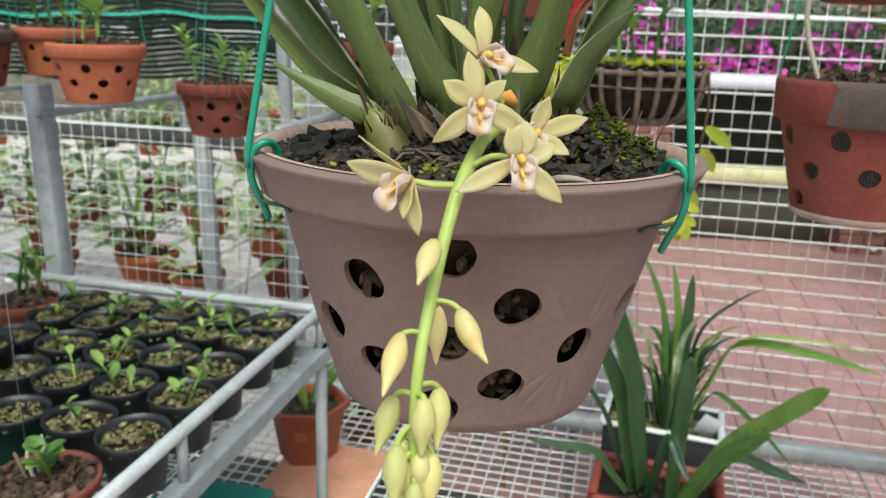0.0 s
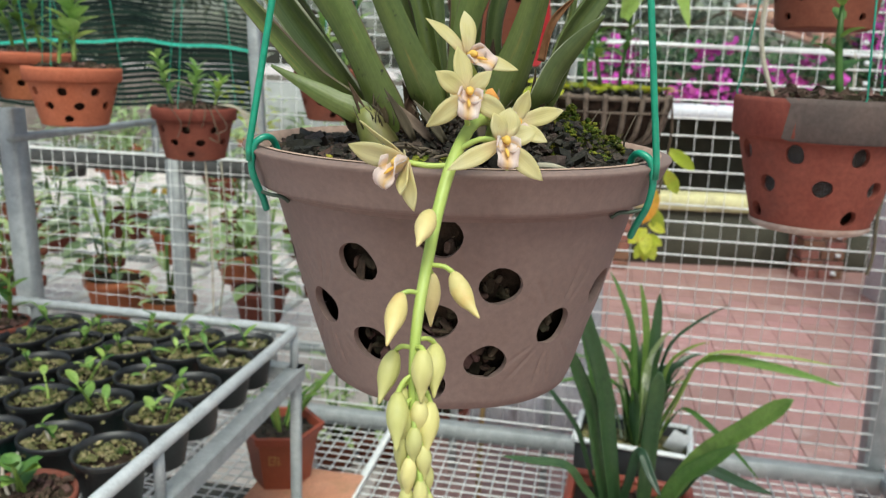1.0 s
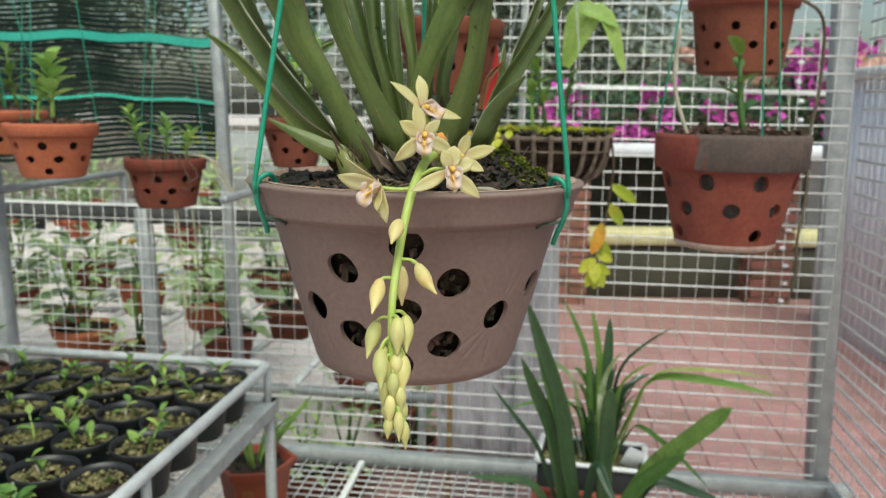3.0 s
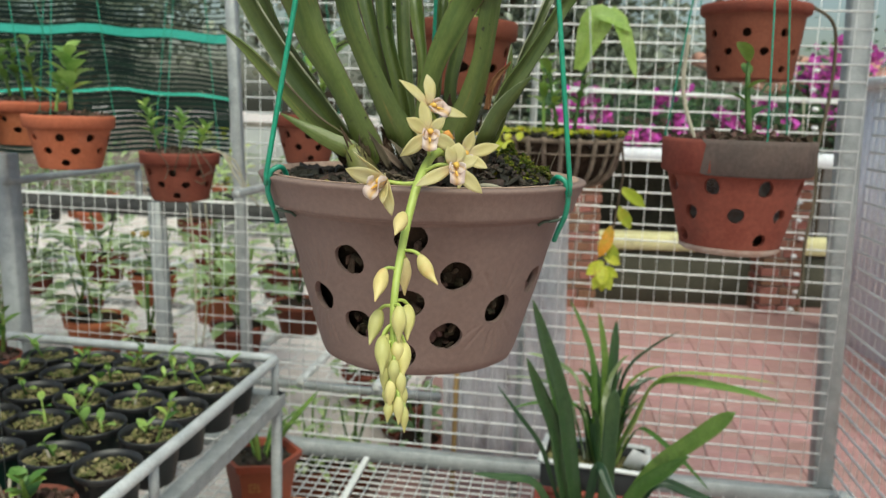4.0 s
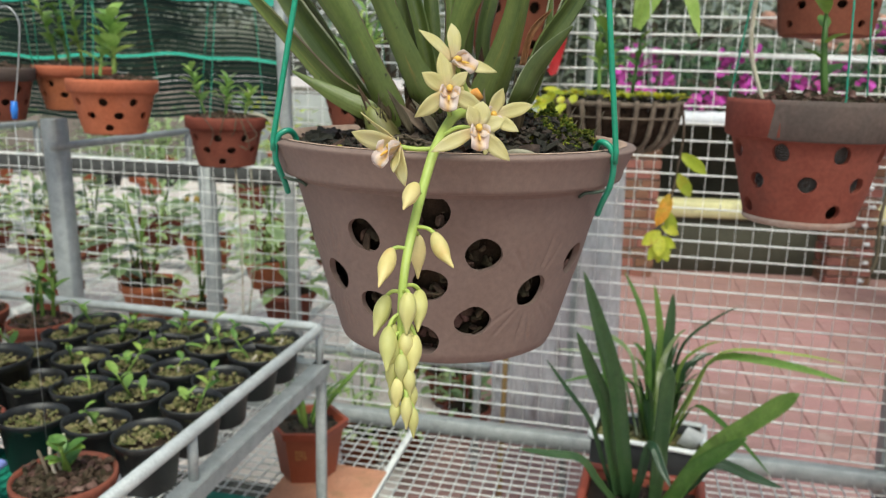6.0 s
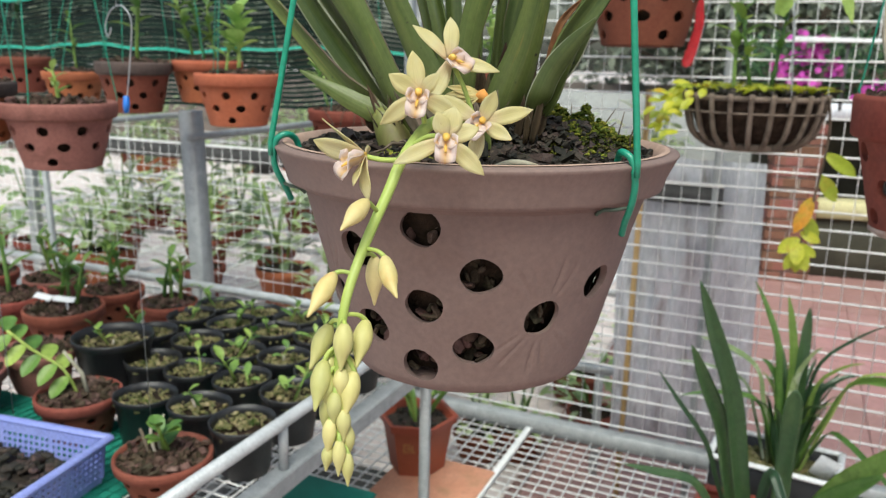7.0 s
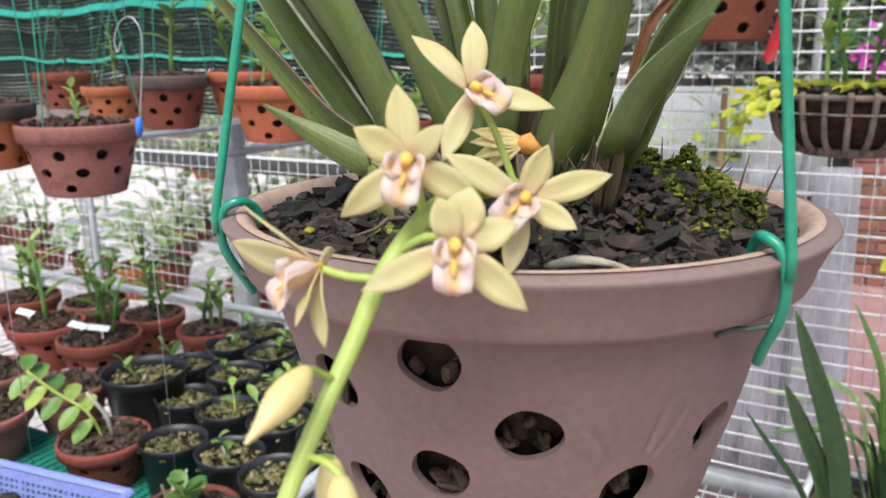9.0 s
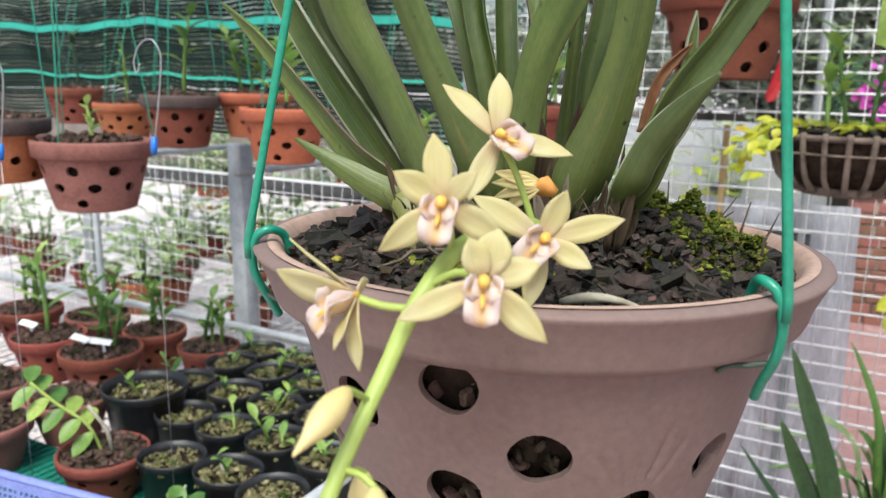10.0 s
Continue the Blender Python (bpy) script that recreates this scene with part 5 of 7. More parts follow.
def flower(centre, petals, lip_way, face, size=1.0, lip=1.0):
    """A star flower. petals: (right, up, towards the path, length, width); lip_way: where the lip hangs; face: where it looks."""
    c = Vector(centre)
    face = (RIGHT * face[0] + UPW * face[1] + TOWARD * face[2]).normalized()
    lw = (RIGHT * lip_way[0] + UPW * lip_way[1] + TOWARD * lip_way[2]).normalized()
    side = lw.cross(face).normalized()
    f = new("flower")
    f.parent = spike
    count = 0
    for dx, dz, dt, ln, wd in petals:
        way = (RIGHT * dx + UPW * dz + TOWARD * dt).normalized()
        count += 1
        along(part("petal", Geo().blade(c + way * 0.0015, way, face, ln * size * 1.02, wd * size * 0.90, 0.30 + 0.35 * math.sin(count * 2.3 + ln * 900), 0.24, 12, "petal", 0.5 * math.sin(count * 1.7 + wd * 2000), 0.03), M_PETAL, f, thick=0.0005), 12)
    along(part("lip", Geo().blade(c + face * 0.003, (face * 0.75 + lw * 0.8), face * 0.4 - lw, 0.0122 * size * lip, 0.0092 * size * lip, 1.0, 0.5, 10, "round", 0.0, 0.13), M_LIP, f, "pale pink frilled lip", thick=0.0005), 10)
    for sgn in (-1, 1):
        along(part("lip_lobe", Geo().blade(c + face * 0.002 + side * 0.0024 * sgn, face + lw * 0.25 + side * 0.3 * sgn, -side * sgn - lw * 0.4, 0.0082 * size * lip, 0.0066 * size * lip, 0.2, 0.4, 6, "round", 0.0, 0.08), M_LIP, f, thick=0.0005), 6)
    part("column", Geo().tube([c, c + face * 0.004 - lw * 0.0012, c + face * 0.007 - lw * 0.0012, c + face * 0.0088], [0.0011, 0.0014, 0.0019, 0.0012], 8), M_COLUMN, f, "orange yellow column")
    part("callus", Geo().tube([c + face * 0.0045 + lw * 0.002, c + face * 0.0075 + lw * 0.0045, c + face * 0.0086 + lw * 0.0062], [0.0005, 0.0008, 0.0004], 7), M_COLUMN, f)
    return f


def stalklet(a, b, name="flower_stalk", r=0.0013, sag=0.003):
    a, b = Vector(a), Vector(b)
    part(name, Geo().tube(curve([a, (a + b) / 2 + Vector((0, 0, sag)), b], 4), r, 7), M_STEM, spike)


flower((-0.004, 0.306, 1.4475), [(-0.77, 0.63, 0.05, 0.0235, 0.0046), (-1.0, 0.12, 0.05, 0.0235, 0.0112), (-0.02, -1, 0.15, 0.0200, 0.0090), (-0.30, -0.92, 0.45, 0.0160, 0.0080), (0.05, 0.3, -1, 0.012, 0.006)], (-0.50, -0.62, 0.1), (-0.93, -0.22, 0.40), 1.06, 1.2)
stalklet(STEM[19], (-0.006, 0.307, 1.4465), sag=-0.001)
flower((0.0205, 0.313, 1.4760), [(-0.20, 0.97, 0.15, 0.0185, 0.0092), (-0.85, 0.52, 0.20, 0.0150, 0.0092), (-0.80, -0.60, 0.15, 0.0205, 0.0092), (0.80, -0.45, 0.25, 0.0175, 0.0095), (0.55, 0.55, 0.50, 0.0125, 0.0075)], (-0.15, -1, 0.1), (-0.15, -0.10, 1), 1.06)
stalklet(STEM[14], (0.0195, 0.316, 1.475))
flower((0.0365, 0.303, 1.457), [(0.26, 0.96, 0.35, 0.0130, 0.0115), (-0.88, -0.46, 0.2, 0.0240, 0.0082), (0.93, 0.28, 0.35, 0.0140, 0.0090), (0.72, -0.69, 0.15, 0.0215, 0.0092), (-0.35, 0.85, 0.45, 0.0110, 0.0090)], (-0.05, -1, 0.15), (-0.05, -0.15, 1), 1.06)
stalklet(STEM[17], (0.0365, 0.306, 1.457))
flower((0.043, 0.347, 1.4615), [(-0.86, 0.50, 0.1, 0.0225, 0.0090), (0.40, 0.91, 0.2, 0.0145, 0.0085), (0.96, 0.26, 0.15, 0.0235, 0.0085), (0.86, -0.51, 0.3, 0.0150, 0.0078), (-0.20, -0.98, 0.1, 0.0195, 0.0080)], (-0.6, -0.6, 0.3), (-0.10, -0.05, 1), 1.12)
stalklet(STEM[10], (0.043, 0.350, 1.461))
flower((0.0190, 0.372, 1.4925), [(0.97, -0.22, 0.1, 0.0225, 0.0080), (-0.38, -0.92, 0.1, 0.0205, 0.0085), (-0.70, 0.72, 0.1, 0.0230, 0.0078), (0.08, 1, 0.1, 0.0200, 0.0085)], (0.7, -0.5, 0.4), (0.25, -0.05, 1), 1.15)
stalklet(STEM[7], (0.0190, 0.374, 1.492))
wilt = new("wilted_flower")
wilt.parent = spike
tagged(wilt, "withered orange flower curling up")
for k in range(4):
    part("petal", Geo().blade((0.030, 0.396, 1.4735), (-1 + 0.15 * k, -0.35, 0.3 - 0.25 * k), (0.1, -1, 0.3), 0.019, 0.006, 0.5, 0.6, 6, "lance"), M_BUDWARM, wilt, thick=0.0005)
part("withered_tip", Geo().tube([(0.028, 0.398, 1.472), (0.032, 0.397, 1.473), (0.036, 0.398, 1.470)], [0.003, 0.0042, 0.002], 8), M_WILT, wilt)


def bud(at_stem, neck, tip, r=0.0044, material=None, bow=0.0):
    """A plump pointed bud hanging on its own curved stalk."""
    s, n, t = Vector(at_stem), Vector(neck), Vector(tip)
    ax = (t - n).normalized()
    side = ax.cross(Vector((0, -1, 0))).normalized() * bow
    mid = n.lerp(t, 0.5) + side
    body = curve([n, n.lerp(mid, 0.5) + side * 0.3, mid, mid.lerp(t, 0.5) + side * 0.2, t], 4)
    prof = (0.36, 0.55, 0.72, 0.85, 0.94, 0.99, 1.0, 0.98, 0.93, 0.85, 0.74, 0.61, 0.48, 0.36, 0.26, 0.17, 0.07)
    b = part("bud", Geo().tube(body, [r * x for x in prof], 12), material or M_BUD, spike)
    out = (n - s)
    part("bud_stalk", Geo().tube(curve([s, s.lerp(n, 0.5) + Vector((out.x * 0.12, out.y * 0.12, 0.0012)), n, n + ax * 0.0015], 4), [0.0010] * 5 + [0.0011] * 4 + [0.0013] * 4, 8), M_STEM, spike)
    return b


bud(STEM[26], (0.0085, 0.2745, 1.4305), (0.0052, 0.2515, 1.4215), 0.0042, M_BUDWARM)
bud(STEM[30], (0.0190, 0.2690, 1.4070), (0.0300, 0.2540, 1.3935), 0.0042, M_BUDWARM, 0.001)
bud(STEM[31], (0.0092, 0.2825, 1.4030), (0.0100, 0.2800, 1.3800), 0.0043, M_BUDWARM)
bud(STEM[33], (-0.0010, 0.2590, 1.4000), (-0.0040, 0.2370, 1.3865), 0.0042, M_BUDWARM)
bud(STEM[39], (-0.0030, 0.2580, 1.3765), (-0.0075, 0.2460, 1.3590), 0.0044)
bud(STEM[38], (0.0130, 0.2615, 1.3790), (0.0138, 0.2475, 1.3620), 0.0045)
bud(STEM[39], (0.0090, 0.2465, 1.3820), (0.0092, 0.2410, 1.3625), 0.0044)
bud(STEM[42], (0.0000, 0.2450, 1.3645), (0.0010, 0.2320, 1.3465), 0.0045)
bud(STEM[43], (0.0125, 0.2480, 1.3600), (0.0120, 0.2380, 1.3420), 0.0043)
for k in range(19):
    i = min(len(STEM) - 1, 43 + int(k * 0.62))
    a = 0.6 + k * 2.4
    s = STEM[i]
    n = s + Vector((math.cos(a) * 0.0042, math.sin(a) * 0.0040, -0.0025))
    t = s + Vector((math.cos(a) * 0.0052, math.sin(a) * 0.0048 - 0.002, -0.0205 + 0.002 * (k % 3) + 0.00015 * k))
    bud(s, n, t, 0.0038 - 0.00005 * k)

# ---- the other hanging pots ----
def rail_over(x, y):
    """The nearest overhead rail's point above a place."""
    v = x * SY + y * CY
    best = min((0.45, 1.02, 1.53, 1.95), key=lambda q: abs(q - v))
    u = x * CY - y * SY
    return W(u, best, 2.32)


HANG = "hanging perforated pots"


def hung(x, y, rim_z, foot_z, radius, material, label, seed, **kw):
    return clay_pot((x, y, foot_z), radius, rim_z - foot_z, material, label, random.Random(seed), apex=rail_over(x, y), group=HANG, **kw)


p = hung(0.446, 0.95, 1.464, 1.307, 0.1045, M_TERRA, "terracotta hanging pot with round holes and a grey stained rim", 31, foot=0.65, band=0.30, bloom=True, turn=0.12, lined=True, big=0.84)
r_ = random.Random(7)
stain = Geo()
for k in range(18):
    a0, a1 = radians(-137 + 6.9 * k), radians(-137 + 6.9 * (k + 1))
    ring = [(0.1008, 0.1095), (0.1034, 0.1125), (0.1052, 0.151), (0.1041, 0.1575), (0.097, 0.1580)]
    rag = [0.10 * math.sin(z * 150) + 0.05 * math.sin(z * 420) if k == 0 else 0.0 for r, z in ring]
    stain.add([(r * math.cos(q), r * math.sin(q), z) for q in (a0, a1) for r, z in ring] if k else [(r * math.cos(q), r * math.sin(q), z) for side in (0, 1) for (r, z), d in zip(ring, rag) for q in ((a1 if side else a0 + d),)], [(i, i + 5, i + 6, i + 1) for i in range(4)])
part("stain", stain, M_BANDGREY, p, "dark grey stain on the rim")
sprig(p, (0.015, -0.01, 0.145), 0.12, 5, 0.05, 0.026, M_LEAFMID, r_, 0.15, 0.005)
part("bare_stem", Geo().tube(curve([(-0.05, 0.02, 0.14), (-0.075, 0.03, 0.22), (-0.078, 0.02, 0.30)]), 0.003, 7), M_ROOT, p)
p = hung(0.656, 1.50, 1.722, 1.572, 0.110, M_TERRA, "terracotta hanging pot with small dark holes", 32, foot=0.76, band=0.13, big=0.66, turn=0.3)
r_ = random.Random(8)
for k in range(3):
    sprig(p, (0.03 * k - 0.03, 0.01, 0.14), 0.10, 6, 0.07, 0.03, M_LEAFPALE, r_, 0.5)
part("dangling_root", Geo().tube(curve([(0.10, -0.05, 0.15), (0.150, -0.06, 0.11), (0.166, -0.05, -0.02), (0.150, -0.05, -0.14), (0.158, -0.05, -0.24), (0.146, -0.05, -0.34), (0.150, -0.05, -0.42), (0.143, -0.05, -0.46)]), 0.0035, 7), M_HUSK, p, "long brown dangling root")
p = hung(-0.85, 1.66, 1.449, 1.326, 0.100, M_ORANGE, "bright orange clay hanging pot with a leafy young plant", 33, foot=0.67, turn=0.2)
sprig(p, (0.005, 0, 0.115), 0.15, 13, 0.072, 0.046, M_LEAFPALE, random.Random(3), 0.05, 0.005)
sprig(p, (-0.03, 0.01, 0.115), 0.09, 6, 0.060, 0.036, M_LEAFPALE, random.Random(4), 0.4, 0.004)
p = hung(-1.05, 1.85, 1.475, 1.366, 0.095, M_ORANGE, "orange clay hanging pot with a bushy green plant", 34, foot=0.7, turn=0.6)
for k in range(3):
    sprig(p, (0.03 * k - 0.03, 0.0, 0.10), 0.15, 9, 0.06, 0.028, M_LEAFMID, random.Random(40 + k), 0.25)
p = hung(-0.709, 2.0, 1.352, 1.219, 0.108, M_TERRA, "old terracotta hanging pot with pale roots trailing over it", 35, foot=0.70, turn=0.1)
for k in range(3):
    sprig(p, (0.05 * k - 0.05, 0.0, 0.125), 0.13 - 0.025 * k, 13, 0.052, 0.022, M_LEAFPALE, random.Random(50 + k), 0.3, 0.003)
rr = random.Random(9)
for k in range(5):
    x0 = rr.uniform(-0.06, 0.09)
    part("root", Geo().tube(curve([(x0, -0.04, 0.135), (x0 + rr.uniform(0, 0.04), -0.11, 0.14), (x0 + rr.uniform(0.0, 0.06), -0.118, rr.uniform(0.05, 0.12)), (x0 + rr.uniform(0.0, 0.07), -0.112, rr.uniform(0.06, 0.10))]), 0.0014, 6), M_HUSK, p)
for k in range(3):
    part("root", Geo().tube(curve([(0.06, 0, 0.14), (0.12, -0.04, 0.135), (0.16, -0.05, 0.11 - 0.02 * k), (0.18 + 0.02 * k, -0.04, 0.05 - 0.03 * k)]), 0.0028, 6), M_ROOT, p)
for sx, hz in ((0.035, 0.0), (0.075, 0.0)):
    part("root", Geo().tube(curve([(sx, -0.05, 0.0), (sx + 0.01, -0.05, -0.2), (sx * 0.4 + 0.03, -0.05, -0.42)]), 0.0025, 6), M_ROOT, p, "long pale hanging root")
p = hung(-0.98, 1.22, 1.398, 1.273, 0.1045, M_MAUVE, "dull mauve brown clay hanging pot with dark round holes", 36, foot=0.66, turn=0.35, wire=M_GREENWIRE)
sprig(p, (0.0, 0, 0.115), 0.07, 6, 0.035, 0.015, M_LEAFPALE, random.Random(5), 0.1, 0.004)
p = hung(-1.14, 1.15, 1.434, 1.321, 0.098, M_ORANGE, "orange clay hanging pot with a broad grey rim", 37, foot=0.78, rim_material=M_BANDGREY, turn=0.1)
p = hung(-1.164, 1.70, 1.469, 1.344, 0.093, M_TERRA, "reddish clay hanging pot with a grey weathered rim", 38, foot=0.68, rim_material=M_BANDGREY, turn=0.5)
sprig(p, (0.01, 0, 0.11), 0.20, 8, 0.07, 0.03, M_LEAFMID, random.Random(15), 0.1, 0.005)
p = hung(-1.60, 2.0, 1.432, 1.325, 0.09, M_ORANGE, "orange clay hanging pot half hidden behind another", 39, foot=0.7, turn=0.5)
sprig(p, (0.01, 0, 0.1), 0.16, 7, 0.06, 0.02, M_LEAFMID, random.Random(16), 0.1, 0.004)
p = hung(-1.86, 2.08, 1.47, 1.36, 0.09, M_TERRA, "dull red clay hanging pot among the far row", 41, foot=0.7, turn=0.2)
sprig(p, (0.01, 0, 0.1), 0.18, 7, 0.06, 0.02, M_LEAFDARK, random.Random(17), 0.1, 0.004)
p = hung(-2.12, 1.9, 1.46, 1.35, 0.095, M_TERRA, "clay hanging pot with a dark leafy plant", 42, foot=0.7, turn=0.9)
for k in range(3):
    sprig(p, (0.02 * k, 0, 0.1), 0.2, 9, 0.08, 0.025, M_LEAFDARK, random.Random(18 + k), 0.3, 0.004)
p = hung(0.064, 2.15, 1.738, 1.535, 0.158, M_TERRA, "terracotta hanging pot with a red ribbon tied on it", 43, foot=0.67, turn=0.4)
part("ribbon", Geo().blade((-0.07, -0.166, 0.20), (0.05, -0.02, 1), (0, -1, 0), 0.14, 0.045, 0.1, 0.1, 6, "round"), M_RED, p, "bright red ribbon", thick=0.001)
part("ribbon", ribbon([Matrix.Rotation(-0.4, 3, "Z") @ q for q in curve([(0.135, 0.095, 0.15), (0.142, 0.115, 0.06), (0.132, 0.118, 0.01), (0.125, 0.115, -0.02), (0.115, 0.108, -0.05)], 5)], 0.030, (0.2, -1, 0.1), 0.15, 0.15, 0.8, 0.5), M_RED, p, "bright red ribbon", thick=0.001)
for k in range(4):
    sprig(p, (0.03 * k - 0.04, 0, 0.15), 0.16, 6, 0.12, 0.03, M_LEAFPALE, random.Random(60 + k), 0.4, 0.005)
p = hung(-0.372, 2.10, 1.463, 1.324, 0.098, M_TERRA, "terracotta hanging pot behind the big orchid leaves", 44, foot=0.62, turn=0.2)
for k in range(4):
    sprig(p, (0.025 * k - 0.03, 0, 0.12), 0.20, 6, 0.13, 0.026, M_LEAFPALE, random.Random(70 + k), 0.3, 0.005)

# slatted clay basket with ferny cover
BKC = (0.338, 1.95, 1.308)
basket = thing("slatted_basket", Matrix.Translation(BKC), "dark slatted clay orchid basket with yellow green cover", "plant basket", HANG)
for k in range(22):
    a = 2 * math.pi * k / 22
    c, s = math.cos(a), math.sin(a)
    part("slat", Geo().tube(curve([(0.095 * c, 0.095 * s, 0.0), (0.135 * c, 0.135 * s, 0.030), (0.152 * c, 0.152 * s, 0.085), (0.158 * c, 0.158 * s, 0.124)], 3), 0.0062, 6), M_BROWNCLAY, basket)
part("rim", Geo().lathe([(0.145, 0.108), (0.154, 0.108), (0.157, 0.114), (0.154, 0.120), (0.147, 0.120)], 48, cap=False), M_BROWNCLAY, basket)
part("hoop", Geo().lathe([(0.146, 0.080), (0.157, 0.080), (0.157, 0.084), (0.146, 0.084)], 48, cap=False), M_BROWNCLAY, basket)
part("foot", Geo().lathe([(0.001, -0.004), (0.09, -0.006), (0.102, 0.0), (0.10, 0.012), (0.001, 0.012)], 40, cap=False), M_BROWNCLAY, basket)
part("filling", Geo().lathe([(0.088, 0.01), (0.125, 0.04), (0.138, 0.08), (0.143, 0.112), (0.002, 0.118)], 36), M_SOIL, basket)
br_ = random.Random(77)
part("bark", chips(Geo(), br_, 120, 0.145, 0.121, 0.018), M_BARK, basket, kind="stuff")
for k in range(110):
    a, r = br_.uniform(0, 6.3), 0.15 * math.sqrt(br_.random())
    part("leaf", Geo().blade((r * math.cos(a), r * math.sin(a), 0.124 + 0.012 * br_.random()), (math.cos(a * 3), math.sin(a * 3), 0.45), (0, 0, 1), br_.uniform(0.03, 0.055), 0.02, 0.7, 0.2, 4), M_LEAFYELLOW, basket)
for k in range(46):
    a, q = 3.14 + br_.uniform(-0.75, 0.75), br_.uniform(0.15, 0.23)
    z = 0.130 - (q - 0.15) * br_.uniform(0.3, 1.6) + br_.uniform(-0.01, 0.018)
    part("leaf", Geo().blade((q * math.cos(a), q * math.sin(a), z), (math.cos(a) + br_.uniform(-0.7, 0.7), math.sin(a) - 0.4, br_.uniform(-0.8, 0.5)), (0, -0.7, 1), br_.uniform(0.026, 0.045), 0.021, 0.6, 0.2, 4), M_LEAFYELLOW, basket)
for k in range(3):
    sprig(basket, (0.04 * k - 0.05, 0.0, 0.12), 0.20, 9, 0.075, 0.026, M_LEAFMID if k else M_LEAFPALE, random.Random(80 + k), 0.2, 0.005)
for k in range(2):
    part("leaf", ribbon(curve([(0.03, 0, 0.3), (0.06 + 0.05 * k, -0.02, 0.44), (0.16 + 0.02 * k, -0.03, 0.40 - 0.12 * k)], 5), 0.05, (0.3, -1, 0.5), 0.2, 0.4, 0.5), M_LEAFPALE, basket)
hangers(basket, 0.158, 0.12, Matrix.Translation(BKC).inverted() @ rail_over(BKC[0], BKC[1]), M_STEELHOOK, 3, 0.9)
part("trailing_stem", Geo().tube(curve([(0.148, -0.06, 0.12), (0.164, -0.03, 0.04), (0.160, -0.01, -0.06), (0.150, 0.0, -0.16), (0.133, 0.0, -0.25)]), 0.003, 7), M_HUSK, basket)
for k, (x, z, w, ln) in enumerate(((0.166, -0.010, (1, -0.2, -0.62), 0.090), (0.162, -0.060, (0.55, -0.2, -0.8), 0.075), (0.153, -0.130, (-0.45, -0.3, -0.8), 0.080), (0.148, -0.16, (0.3, -0.2, -1), 0.070), (0.135, -0.215, (-0.7, -0.2, -0.5), 0.060), (0.132, -0.235, (0.35, -0.4, -0.8), 0.065),
                                   (0.135, -0.225, (-0.1, -0.5, -0.6), 0.060), (0.150, -0.115, (-0.3, -0.2, -1), 0.070), (0.136, -0.20, (0.8, -0.3, -0.3), 0.050), (0.132, -0.245, (-0.5, -0.3, -0.9), 0.055), (0.134, -0.23, (0.9, -0.4, -0.5), 0.050), (0.133, -0.25, (0.0, -0.3, -1), 0.050))):
    part("leaf", Geo().blade((x, 0, z), w, (-0.2, -1, 0.4), ln, 0.034 if k < 8 else 0.026, 0.5, 0.25, 6), M_LEAFORANGE if k in (2, 7) else M_LEAFBACKLIT, basket, "orange dying leaf" if k in (2, 7) else "yellow green leaf with backlight put into its colour")

# bare wire hooks with blue tips
for x, y, z, k in ((-0.688, 1.034, 1.413, 0.66), (-0.96, 1.01, 1.392, 0.62)):
    h = thing("wire_hook", Matrix.Translation((x, y, z)), "bare bent wire hook with a blue plastic tip", "hook", "spare wire hooks")
    part("shank", Geo().tube(curve([Vector(q) * k for q in ((0, 0, 0.005), (0.014, 0.0, 0.08), (0.026, 0, 0.16), (0.026, 0, 0.20), (0.004, 0, 0.226), (-0.026, 0, 0.215), (-0.044, 0, 0.18), (-0.038, 0, 0.155), (-0.028, 0, 0.175))]), 0.0012, 7), M_STEELHOOK, h)
    part("tip", Geo().tube([(0, 0, 0.012), (-0.001, 0, -0.002), (-0.002, 0, -0.014)], [0.0042, 0.0055, 0.004], 8), M_BLUETIP, h, "blue plastic tip")
    part("thread", Geo().tube([(-0.002, 0, -0.014), (0.0, 0, -0.25), (0.004, 0, 0.775 - z + 0.02)], 0.0007, 5), M_STEELHOOK, h)
    part("line", Geo().tube([(-0.01 * k, 0, 0.224 * k), (-0.005, 0, 2.32 - z)], 0.0006, 5), M_STEELHOOK, h)

# ---- seedlings in black pots ----
DECK = AZ - 0.008


